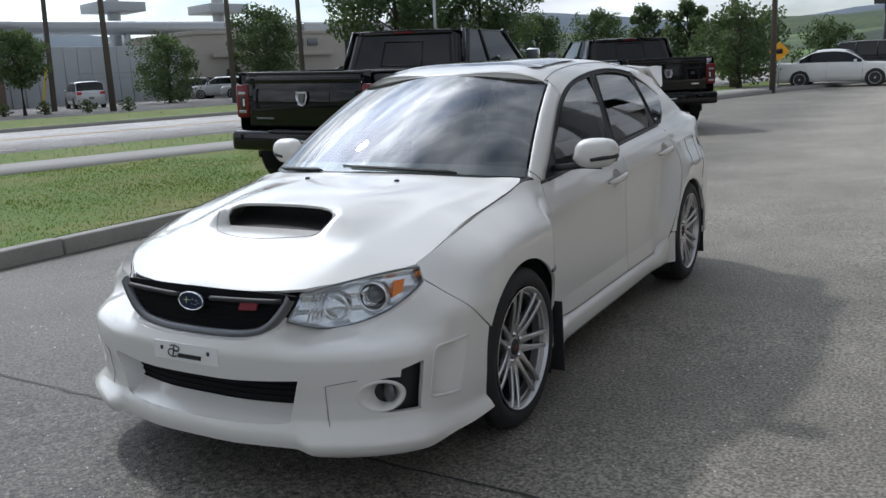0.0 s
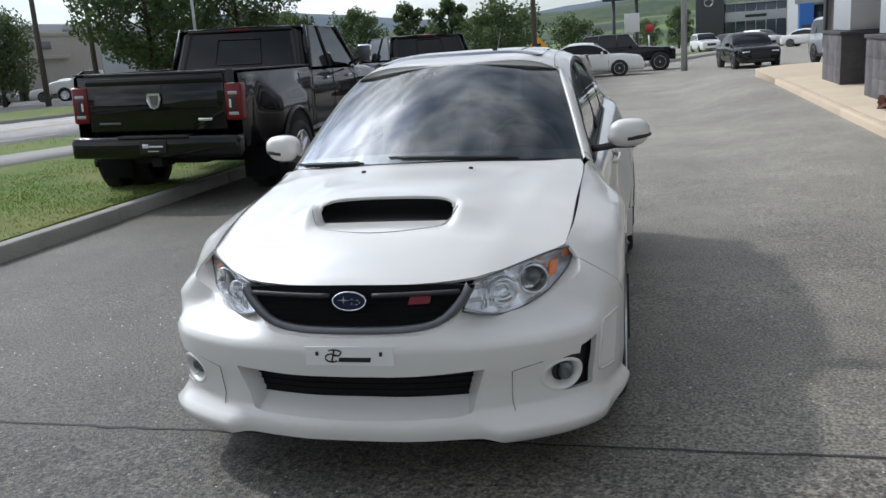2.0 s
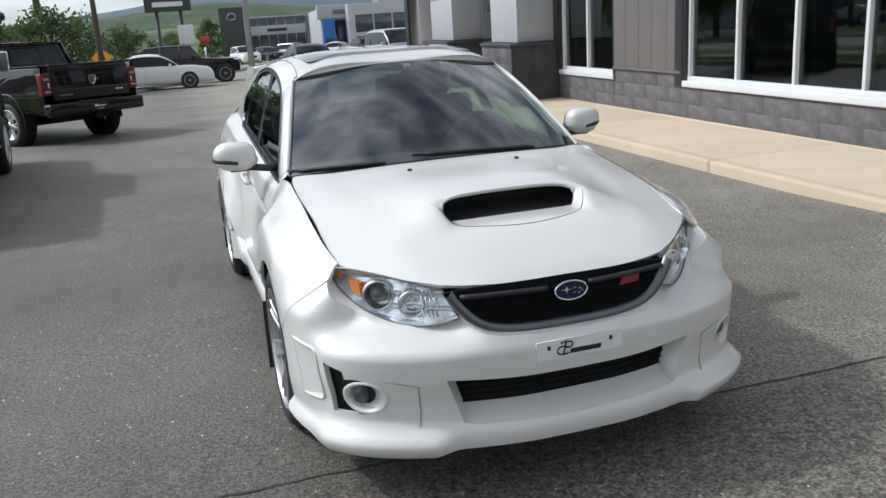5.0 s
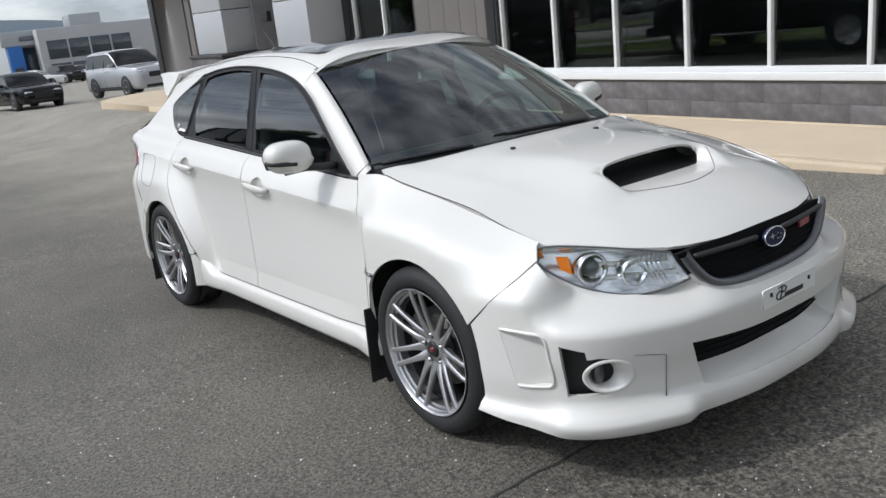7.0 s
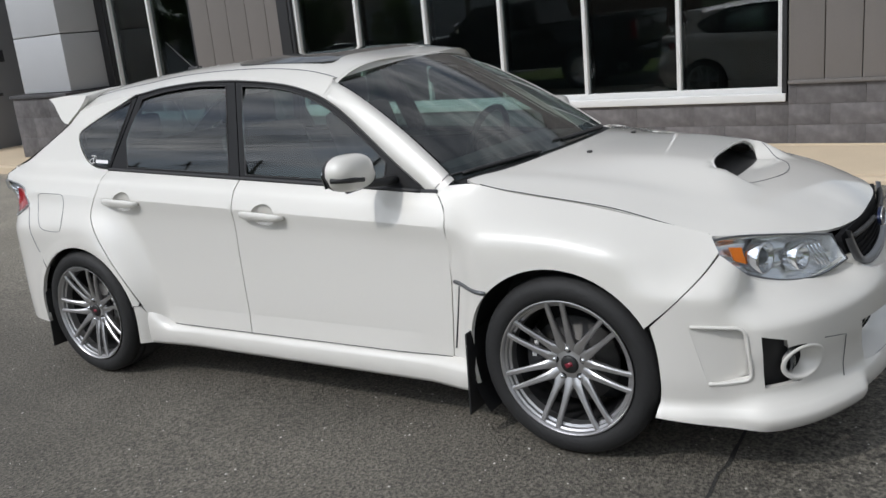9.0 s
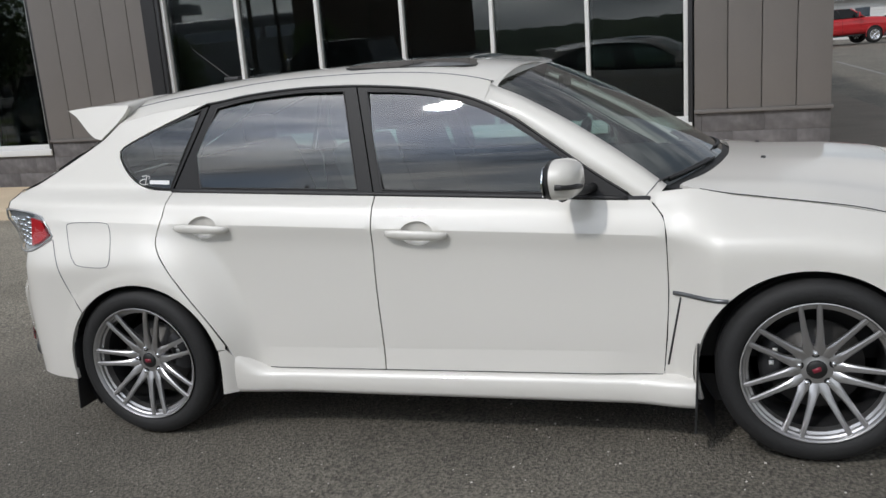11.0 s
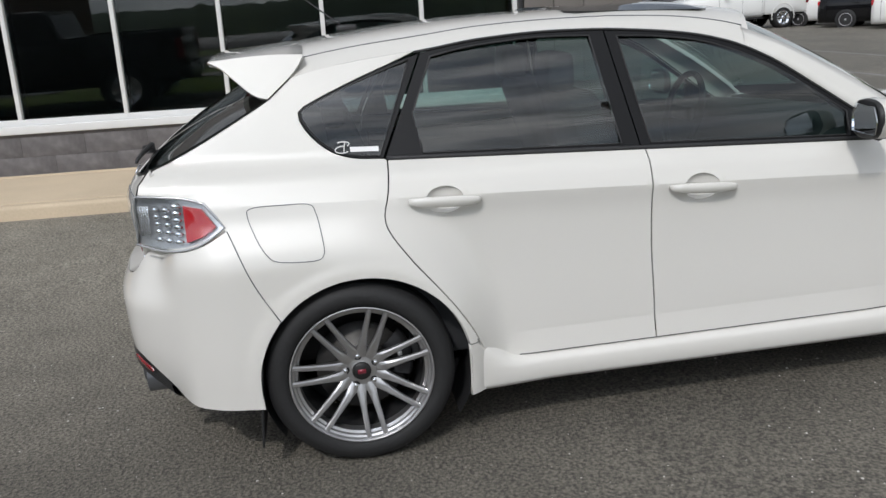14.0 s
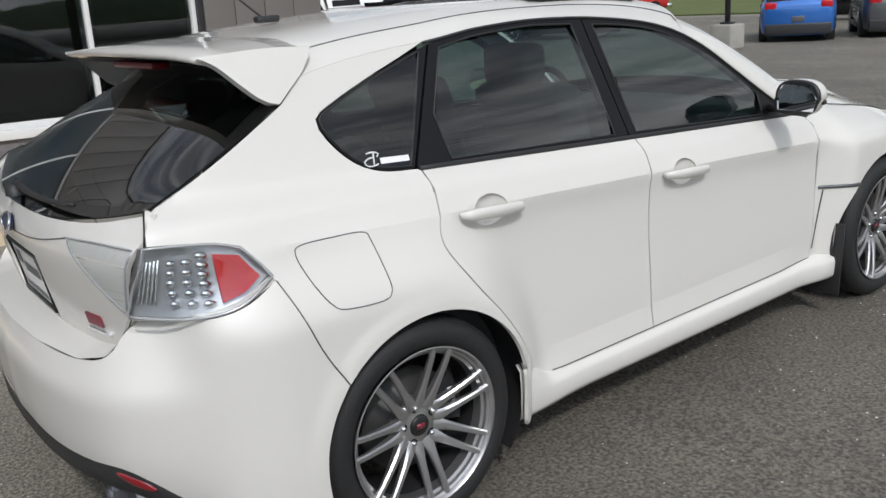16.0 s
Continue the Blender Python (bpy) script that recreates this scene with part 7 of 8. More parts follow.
def pickup(name, label, m, body, bed=1.95, cab_len=2.35, nose_len=1.45, W=2.03, H=1.93, r=0.40, dually=False, bumper=None, cap=False, group="", overhang=1.15, flap=False):
    """A crew-cab pickup pointing to +y with its rear axle at the origin."""
    car = thing(name, label, "pickup truck", m, group)
    w = W / 2
    y0, y1 = -overhang, -overhang + bed
    y2, y3 = y1 + cab_len, y1 + cab_len + nose_len
    fa = y2 + 0.42
    zb, zr, zf = 1.42, 1.42, 0.62
    # bed: shaped sides, front wall, floor
    for s in (-1, 1):
        rows = []
        for y in np.linspace(y0 + 0.02, y1, 26):
            e = smooth(0.75, 0.45, abs(y)) * (0.20 if dually else 0.03)
            t = smooth(y0 + 0.02, y0 + 0.16, y)
            o = -0.025 * (1 - t)
            rows.append([(s * (w - 0.09), y, zf + 0.42), (s * (w - 0.085), y, zr - 0.01), (s * (w - 0.05 + o), y, zr + 0.008), (s * (w - 0.022 + o), y, zr - 0.02), (s * (w - 0.005 + o + e * 0.15), y, zr - 0.16), (s * (w + o + e * 0.9), y, zr - 0.33), (s * (w - 0.005 + o + e), y, 0.95), (s * (w - 0.01 + o + e), y, zf), (s * (w - 0.06 + o), y, zf - 0.06)])
        part("bed_side", grid(rows, flip=s > 0), body, car)
        part("bed_rail", boxed(s * (w - 0.055) - 0.045, s * (w - 0.055) + 0.045, y0 + 0.04, y1, zr + 0.004, zr + 0.022, 0.006), BLACK_PLASTIC, car)
        rr = r * 1.24
        part("wheel_arch", lathe([(-0.2, rr), (0.0, rr), (0.012, rr * 0.985), (0.012, 0)], 36), DARK, car).matrix_local = Matrix.Translation((s * (w + (0.19 if dually else -0.006)), 0, r + 0.06)) @ Matrix.Rotation(0 if s > 0 else math.pi, 4, "Z")
        part("arch_lip", tube([(s * (w + (0.20 if dually else 0.015)), rr * math.cos(q), r + 0.06 + rr * math.sin(q)) for q in np.linspace(-0.25, math.pi + 0.25, 26)], 0.028, 6), body, car)
    part("bed_floor", boxed(-w + 0.09, w - 0.09, y0 + 0.06, y1, zf + 0.30, zf + 0.36), BLACK_PLASTIC, car)
    part("bed_front", boxed(-w + 0.06, w - 0.06, y1 - 0.05, y1, zf, zr, 0.01), body, car)
    # tailgate with its raised field, badge and lettering bars
    tg = part("tailgate", boxed(-w + 0.20, w - 0.20, y0 - 0.012, y0 + 0.06, 0.80, zr + 0.005, 0.02), body, car)
    part("tailgate_cap", boxed(-w + 0.19, w - 0.19, y0 - 0.02, y0 + 0.07, zr - 0.005, zr + 0.022, 0.008), BLACK_PLASTIC, tg)
    part("tailgate_field", boxed(-w + 0.28, w - 0.28, y0 - 0.016, y0, 0.86, zr - 0.17, 0.003), body, tg)
    part("spoiler_lip", boxed(-w + 0.20, w - 0.20, y0 - 0.03, y0, zr - 0.11, zr - 0.03, 0.02), body, tg)
    part("badge", panel([(-0.075, 1.215), (0.075, 1.215), (0.085, 1.15), (0.05, 1.065), (0.0, 1.045), (-0.05, 1.065), (-0.085, 1.15)][::-1], lambda x, z: (x, y0 - 0.034, z), step=0.05, lip=0.012, flip=True), CHROME, tg, "chrome shield badge")
    part("badge_core", panel([(-0.045, 1.19), (0.045, 1.19), (0.03, 1.10), (0.0, 1.075), (-0.03, 1.10)][::-1], lambda x, z: (x, y0 - 0.042, z), step=0.05, lip=0.008, flip=True), GUN, tg)
    part("letter_bar", boxed(w - 0.52, w - 0.36, y0 - 0.026, y0 - 0.018, 0.905, 0.935, 0.003), CHROME, tg)
    part("letter_bar", boxed(-w + 0.32, -w + 0.58, y0 - 0.026, y0 - 0.018, 0.885, 0.910, 0.003), GUN, tg)
    for s in (-1, 1):
        tl = part("tail_lamp", boxed(s * (w - 0.105) - 0.095, s * (w - 0.105) + 0.095, y0 - 0.016, y0 + 0.14, 0.90, 1.30, 0.025), TRUCK_RED, car, "tall red tail lamp with a dark core")
        part("lamp_core", boxed(s * (w - 0.11) - 0.04, s * (w - 0.11) + 0.04, y0 - 0.024, y0, 1.0, 1.16, 0.01), BLACK_PLASTIC, tl)
        part("lamp_white", boxed(s * (w - 0.135) - 0.012, s * (w - 0.135) + 0.012, y0 - 0.028, y0 - 0.01, 1.04, 1.13, 0.004), STICKER, tl)
        for zl in (0.975, 1.195):
            part("lamp_clear", boxed(s * (w - 0.105) - 0.055, s * (w - 0.105) + 0.055, y0 - 0.021, y0 - 0.005, zl - 0.018, zl + 0.018, 0.006), LAMP_RIM, tl)
    bmat = bumper or BLACK_PAINT
    bp = part("rear_bumper", boxed(-w + 0.02, w - 0.02, y0 - 0.16, y0 + 0.10, 0.52, 0.76, 0.05), bmat, car)
    part("bumper_step", boxed(-0.42, 0.42, y0 - 0.165, y0 - 0.02, 0.735, 0.768, 0.012), BLACK_PLASTIC, bp)
    pl = part("dealer_board", boxed(-0.16, 0.16, y0 - 0.175, y0 - 0.155, 0.575, 0.72, 0.006), INK if not cap else PLATE_W, bp, "dark dealer board with pale print bars")
    for a, b_, c, d in ((-0.12, 0.635, -0.05, 0.68), (-0.04, 0.64, 0.12, 0.66), (-0.06, 0.595, 0.07, 0.605)):
        part("print_bar", boxed(a, c, y0 - 0.179, y0 - 0.172, b_, d), STICKER, pl)
    part("hitch", boxed(-0.06, 0.06, y0 - 0.12, y0 + 0.2, 0.42, 0.54, 0.01), DARK, car)
    part("chassis", boxed(-0.45, 0.45, y0 + 0.2, y3 - 0.2, 0.42, 0.70, 0.03), DARK, car)
    part("rear_axle", tube([(-w + 0.15, 0, r), (w - 0.15, 0, r)], 0.07, 8), DARK, car)
    # cab and nose
    zt = keyed((y1, 1.42), (y2 - 0.15, 1.42), (y2 + 0.05, 1.40), (y3 - 0.35, 1.30), (y3 - 0.06, 1.14), (y3, 1.0))
    wf = keyed((y1, w * 0.985), (y1 + 0.1, w), (y3 - 0.5, w), (y3 - 0.08, w * 0.93), (y3, w * 0.82))
    part("cab_body", loft_body([y1 + 0.01, y1 + 0.05, *np.linspace(y1 + 0.15, y3 - 0.15, 26), y3 - 0.06, y3], zt, wf, 0.50), body, car)
    greenhouse(car, (y1 + 0.03, y2 - 0.05), (y1 + 0.20, y2 - 0.80), 1.40, H - 0.03, w * 0.955, w * 0.86, body, TRUCK_GLASS, (0.40,))
    for s in (-1, 1):                                          # broad rear corners of the cab
        rows = []
        for k in range(9):
            v = k / 8
            yy, ww, zz = y1 + 0.03 + 0.17 * v, w * (0.955 - 0.095 * v), 1.40 + (H - 0.03 - 1.40) * v
            rows.append([(s * ww * (0.80 - 0.03 * v), yy - 0.006, zz), (s * ww * 0.86, yy - 0.006, zz), (s * (ww + 0.008), yy + 0.058, zz), (s * (ww + 0.008), yy + 0.22 + 0.05 * v, zz)])
        part("cab_corner", grid(rows, flip=s < 0), body, car)
    yy = y1 + 0.20
    part("roof_header", boxed(-w * 0.74, w * 0.74, yy - 0.035, yy + 0.05, H - 0.10, H - 0.03, 0.02), body, car)
    part("high_brake_lamp", boxed(-0.16, 0.16, y1 + 0.150, y1 + 0.22, H - 0.075, H - 0.045, 0.008), TRUCK_RED, car)
    part("slider_frame", tube([(x, y1 + 0.03 + 0.17 * (z - 1.40) / (H - 0.43 - 1.0) * 0.9 - 0.004, z) for x, z in ((-0.33, 1.47), (0.33, 1.47), (0.30, 1.80), (-0.30, 1.80))], 0.008, 5, True), BLACK_PLASTIC, car)
    for s in (-1, 1):
        for yy in (y1 + cab_len * 0.42, y2 - 0.35, y1 + 0.12):
            part("door_seam", tube([(s * (w + 0.001), yy, 0.60), (s * (w + 0.002), yy, 1.1), (s * (w * 0.975), yy, 1.40)], 0.005, 4), DARK, car)
        for yy in (y1 + cab_len * 0.30, y1 + cab_len * 0.72):
            part("door_handle", boxed(s * w - 0.02, s * w + 0.03, yy - 0.09, yy + 0.09, 1.23, 1.26, 0.008), CHROME if dually else body, car)
        part("running_board", boxed(s * (w - 0.02) - 0.09, s * (w - 0.02) + 0.09, y1 + 0.1, y2 - 0.3, 0.42, 0.48, 0.02), CHROME if dually else BLACK_PLASTIC, car)
        mi = part("door_mirror", boxed(s * (w + 0.24) - 0.10, s * (w + 0.24) + 0.10, y2 - 0.62, y2 - 0.52, 1.42, 1.68, 0.035), CHROME if dually else body, car)
        part("mirror_glass", boxed(s * (w + 0.24) - 0.085, s * (w + 0.24) + 0.085, y2 - 0.628, y2 - 0.618, 1.44, 1.66, 0.01), GUN, mi)
        part("mirror_arm", tube([(s * (w - 0.02), y2 - 0.55, 1.40), (s * (w + 0.16), y2 - 0.56, 1.50)], 0.025, 6), BLACK_PLASTIC, mi)
        part("head_lamp", boxed(s * (w - 0.22) - 0.15, s * (w - 0.22) + 0.15, y3 - 0.22, y3 - 0.01, 0.93, 1.10, 0.03), LAMP_SILVER, car)
        part("wheel_arch", lathe([(-0.2, r * 1.2), (0.0, r * 1.2), (0.012, r * 1.18), (0.012, 0)], 36), DARK, car).matrix_local = Matrix.Translation((s * (w - 0.006), fa, r + 0.05)) @ Matrix.Rotation(0 if s > 0 else math.pi, 4, "Z")
        part("arch_lip", tube([(s * (w + 0.01), fa + r * 1.2 * math.cos(q), r + 0.05 + r * 1.2 * math.sin(q)) for q in np.linspace(-0.25, math.pi + 0.25, 26)], 0.026, 6), body, car)
        simple_wheel(car, s * (w - 0.075), fa, r, 0.26, s, CHROME)
        simple_wheel(car, s * (w + (0.115 if dually else -0.075)), 0, r, 0.26, s, CHROME)
        if dually:
            simple_wheel(car, s * (w - 0.22), 0, r, 0.26, s)
        if flap:
            part("mud_flap", boxed(s * (w - 0.10) - 0.20, s * (w - 0.10) + 0.20, -0.54, -0.52, 0.20, 0.62, 0.006), MESH, car)
    part("grille", boxed(-w * 0.55, w * 0.55, y3 - 0.12, y3 + 0.02, 0.78, 1.12, 0.03), BLACK_PLASTIC, car)
    part("front_bumper", boxed(-w + 0.03, w - 0.03, y3 - 0.18, y3 + 0.16, 0.48, 0.72, 0.05), CHROME if bumper else bmat, car)
    if cap:
        rows = []
        for y in np.linspace(y0 + 0.04, y1, 12):
            rows.append([(-w + 0.05, y, zr), (-w + 0.16, y, H - 0.06), (-w + 0.30, y, H), (0, y, H + 0.03), (w - 0.30, y, H), (w - 0.16, y, H - 0.06), (w - 0.05, y, zr)])
        c = part("bed_cap", grid(rows, flip=False), body, car, "white fibreglass bed cap")
        for s in (-1, 1):
            part("cap_window", panel([(y0 + 0.25, zr + 0.09), (y1 - 0.25, zr + 0.09), (y1 - 0.25, zr + 0.34), (y0 + 0.25, zr + 0.34)], lambda y, z: (s * (w - 0.04 - 0.245 * (z - zr)), y, z), step=0.2, lip=0.01, flip=s < 0), TRUCK_GLASS, c)
        part("cap_end", boxed(-w + 0.12, w - 0.12, y0 + 0.04, y0 + 0.06, zr, H - 0.05), TRUCK_GLASS, c)
    return car


def at(x, y, turn, z=None):
    zz = lot_z(x, y) if z is None else z
    return Matrix.Translation((x, y, zz)) @ Matrix.Rotation(radians(turn), 4, "Z")


pickup("pickup_truck", "black crew-cab dually pickup straddling the kerb", Matrix.Translation((-4.30, 6.22, 0.03)) @ Matrix.Rotation(radians(2.2), 4, "Z") @ Matrix.Rotation(radians(1.6), 4, "Y"), BLACK_PAINT, bed=2.25, cab_len=2.45, nose_len=1.55, H=1.98, dually=True, overhang=1.12, flap=True, group="parked pickup trucks")
pickup("pickup_truck", "black crew-cab pickup standing askew behind the dually", at(-3.13, 15.05, 39), BLACK_PAINT, bed=1.85, cab_len=2.35, nose_len=1.40, H=1.92, group="parked pickup trucks")
road_car("sedan_car", "white four-door sedan parked side-on by the lot exit", "car", at(-1.35, 36.2, -90), WHITE_PAINT, L=4.87, W=1.84, H=1.48, wb=2.77, cab=(-0.66, 0.42), top=(-0.33, 0.12), hood_z=0.95, group="parked cars")
road_car("offroad_car", "black boxy four-door off-roader with round lamps", "car", at(0.35, 40.2, -90), BLACK_PAINT, L=4.4, W=1.88, H=1.82, wb=2.95, r=0.40, nose_z=1.08, hood_z=1.16, belt_z=1.18, z0=0.48, cab=(-0.98, 0.22), top=(-0.97, 0.02), shape="jeep", group="parked cars")
road_car("sedan_car", "black four-door sedan facing across the lot", "car", at(5.45, 36.7, 187), BLACK_PAINT, L=4.7, W=1.83, H=1.43, wb=2.81, cab=(-0.66, 0.40), top=(-0.32, 0.10), group="parked cars")
road_car("suv_car", "white sport-utility car by the building end", "car", at(8.9, 33.3, 187, 0.1), SILVER_PAINT, L=4.83, W=1.94, H=1.78, wb=2.92, r=0.37, nose_z=0.95, hood_z=1.12, belt_z=1.12, cab=(-0.97, 0.36), top=(-0.82, 0.02), shape="suv", group="parked cars", cladding=BLACK_PLASTIC)
# across the road
road_car("suv_car", "silver hatchback car parked across the road", "car", at(-44.1, 33.2, 62, 0.09), SILVER_PAINT, L=4.5, W=1.82, H=1.62, wb=2.65, hood_z=1.0, belt_z=1.02, nose_z=0.85, cab=(-0.96, 0.40), top=(-0.80, 0.05), shape="suv", group="cars across the road")
road_car("suv_car", "dark green compact car across the road", "car", at(-47.6, 45.5, 110, 0.09), GREY_PAINT, L=4.2, W=1.78, H=1.60, wb=2.5, hood_z=1.0, belt_z=1.02, nose_z=0.85, cab=(-0.96, 0.40), top=(-0.80, 0.05), shape="suv", group="cars across the road")
road_car("suv_car", "pale compact car across the road", "car", at(-45.0, 46.0, 118, 0.09), SILVER_PAINT, L=4.2, W=1.78, H=1.58, wb=2.5, hood_z=1.0, belt_z=1.02, nose_z=0.85, cab=(-0.96, 0.42), top=(-0.80, 0.05), shape="suv", group="cars across the road")
road_car("sedan_car", "silver sedan across the road", "car", at(-42.2, 46.5, 122, 0.09), SILVER_PAINT, L=4.6, H=1.44, cab=(-0.66, 0.42), top=(-0.33, 0.12), group="cars across the road")
road_car("sedan_car", "white sedan across the road", "car", at(-38.2, 50.0, 120, 0.09), WHITE_PAINT, L=4.6, H=1.44, cab=(-0.66, 0.42), top=(-0.33, 0.12), group="cars across the road")
road_car("sedan_car", "dark car parked across the road", "car", at(-52.5, 30.5, 70, 0.09), BLACK_PAINT, L=4.6, H=1.44, cab=(-0.66, 0.42), top=(-0.33, 0.12), group="cars across the road")
pickup("pickup_truck", "white pickup across the road", at(-34.5, 51.0, 120, 0.09), WHITE_PAINT, bumper=CHROME, group="cars across the road")
# the lot in front of the building's end
pickup("pickup_truck", "red crew-cab pickup at the far side of the lot", at(49.5, -4.6, 198), RED_PAINT, bumper=CHROME, cap=False, group="lot vehicles")
road_car("suv_car", "maroon hatchback car before a white house", "car", at(60.5, -11.3, 55), MAROON, L=4.5, H=1.55, hood_z=1.0, belt_z=1.0, nose_z=0.85, cab=(-0.96, 0.40), top=(-0.74, 0.05), shape="suv", group="lot vehicles")
road_car("sedan_car", "grey sports car before a white house", "car", at(58.0, -15.6, 140), GREY_PAINT, L=4.5, H=1.38, cab=(-0.66, 0.35), top=(-0.36, 0.05), group="lot vehicles")
pickup("pickup_truck", "black crew-cab pickup with a chrome bumper", at(42.2, -15.1, 18), BLACK_PAINT, bumper=CHROME, group="lot vehicles")
pickup("pickup_truck", "grey crew-cab pickup with dark wheels", at(39.4, -16.6, 15), GREY_PAINT, bumper=CHROME, group="lot vehicles")
pickup("pickup_truck", "white crew-cab pickup with a white bed cap", at(31.0, -16.3, 3), WHITE_PAINT, bumper=CHROME, cap=True, group="lot vehicles")
for k in range(4):
    road_car("van_car", ("black minivan with silver wheel covers", "white minivan with silver wheel covers")[k % 2], "van", at(19.7 + 3.4 * k, -18.7 - 0.1 * k, 135), (BLACK_PAINT, WHITE_PAINT)[k % 2], L=5.15, W=1.99, H=1.75, wb=3.08, nose_z=0.85, hood_z=1.02, belt_z=1.05, cab=(-0.97, 0.55), top=(-0.90, 0.18), shape="van", group="lot vehicles")
road_car("suv_car", "bright blue sport-utility car seen from behind", "car", at(10.9, -19.3, 212), BLUE_PAINT, L=4.6, W=1.86, H=1.68, wb=2.7, r=0.36, nose_z=0.92, hood_z=1.06, belt_z=1.08, cab=(-0.97, 0.36), top=(-0.80, 0.02), shape="suv", group="lot vehicles", cladding=BLACK_PLASTIC)
road_car("suv_car", "dark grey sport-utility car seen from behind", "car", at(9.2, -21.4, 212), GREY_PAINT, L=4.8, W=1.93, H=1.76, wb=2.9, r=0.37, nose_z=0.95, hood_z=1.12, belt_z=1.12, cab=(-0.97, 0.36), top=(-0.82, 0.02), shape="suv", group="lot vehicles", cladding=BLACK_PLASTIC)
road_car("suv_car", "black sport-utility car in the lot", "car", at(15.6, -31.0, 120), BLACK_PAINT, L=4.7, W=1.9, H=1.72, wb=2.8, r=0.36, nose_z=0.92, hood_z=1.06, belt_z=1.08, cab=(-0.97, 0.36), top=(-0.80, 0.02), shape="suv", group="lot vehicles")
pickup("pickup_truck", "red pickup by the far grass bank", at(31.5, -33.2, 160), RED_PAINT, bumper=CHROME, group="lot vehicles")
for k in range(9):
    x, y = 6.5 + 3.1 * k - (k % 2) * 0.6, 78 + 5.0 * (k % 3)
    road_car("sedan_car" if k % 2 else "suv_car", ("white car in a distant sales row", "dark car in a distant sales row", "silver car in a distant sales row")[k % 3], "car", at(x, y, 190 + 17 * (k % 4), 0), (WHITE_PAINT, BLACK_PAINT, SILVER_PAINT)[k % 3],
             **(dict(L=4.6, H=1.44, cab=(-0.66, 0.42), top=(-0.33, 0.12)) if k % 2 else dict(L=4.6, H=1.66, hood_z=1.04, belt_z=1.05, nose_z=0.9, cab=(-0.96, 0.38), top=(-0.80, 0.03), shape="suv")), group="distant sales row")


# ---------------------------------------------------------------- poles, wires, trees, far buildings, hills
WOODPOLE = mat("weathered_pole_wood", (0.10, 0.085, 0.07), 0.9, grain=0.3, size=25, bump=0.3, stain=0.3, stain_size=1.0)
GALV = mat("galvanised_steel", (0.42, 0.43, 0.44), 0.4, 0.7, grain=0.08, size=30, stain=0.1, stain_size=2)
CABLE = mat("black_cable", (0.012, 0.012, 0.012), 0.6)
BARK = mat("tree_bark", (0.06, 0.05, 0.04), 0.95, grain=0.4, size=20, bump=0.5)
LEAF = [mat("tree_leaf_" + n, c, 0.6, grain=0.3, size=1.5, stain=0.35, stain_size=0.6, spread=0.1) for n, c in (("deep", (0.050, 0.085, 0.038)), ("mid", (0.075, 0.12, 0.048)), ("dry", (0.11, 0.14, 0.06)))]
for m_ in LEAF + [BLADE]:                                      # light shines through leaves and blades
    nt_ = m_.node_tree
    pb_, tl_, mx_ = nt_.nodes["Principled BSDF"], nt_.nodes.new("ShaderNodeBsdfTranslucent"), nt_.nodes.new("ShaderNodeMixShader")
    tl_.inputs[0].default_value = (0.17, 0.26, 0.05, 1) if m_ is BLADE else (0.12, 0.175, 0.05, 1)
    mx_.inputs[0].default_value = 0.35
    link(nt_, pb_.outputs[0], mx_.inputs[1])
    link(nt_, tl_.outputs[0], mx_.inputs[2])
    link(nt_, mx_.outputs[0], nt_.nodes["Material Output"].inputs[0])
METAL_WHITE = mat("white_metal_siding", (0.42, 0.44, 0.455), 0.55, grain=0.05, size=4, stain=0.12, stain_size=0.3)
BEIGE = mat("beige_stucco", (0.40, 0.37, 0.32), 0.85, grain=0.1, size=6, stain=0.15, stain_size=0.4)
BROWN = mat("brown_wall", (0.13, 0.095, 0.075), 0.8, grain=0.15, size=6, stain=0.2, stain_size=0.4)
DARKBOX = mat("charcoal_panel", (0.05, 0.052, 0.058), 0.5, grain=0.05, size=4)
BLUEBOX = mat("blue_portal", (0.03, 0.16, 0.50), 0.45, grain=0.05, size=3)
FAR_GLASS = mat("far_glass", (0.035, 0.05, 0.065), 0.08, 0, 0.6)


def pole(x, y, z0, h, r, material, name, label, lean=0.0):
    p = part(name, tube([(0, 0, -0.3), (lean * 0.5, 0, h / 2), (lean, 0, h)], r, 10, taper=r * 0.65), material)
    p.location = (x, y, z0)
    return tagged(p, label, "pole")


for x, y in ((-36.8, 20.4), (-34.8, 27.6), (-32.9, 34.6), (-31.6, 39.3), (-30.6, 42.7)):
    p = pole(x, y, 0.0, 10.5, 0.17, WOODPOLE, "utility_pole", "weathered wooden utility pole beside the road")
    part("crossarm", boxed(-1.1, 1.1, -0.06, 0.06, 9.5, 9.62, 0.01, Matrix.Rotation(radians(-15), 4, "Z")), WOODPOLE, p)
tagged(part("guy_guard", tube([(-43.2, 29.5, 0), (-41.9, 29.2, 2.6)], 0.07, 6), mat("yellow_guard", (0.7, 0.55, 0.05), 0.5)), "yellow plastic guy-wire guard", "guard")
pole(-41.7, 29.2, 0, 10.5, 0.16, WOODPOLE, "utility_pole", "weathered wooden utility pole beside the road", 0.5)
for x, y in ((-27.0, -45.0), (-16.8, -4.5), (-5.5, 36.0)):
    pole(x, y, 0.0, 10.0, 0.16, WOODPOLE, "utility_pole", "weathered wooden utility pole beside the road")
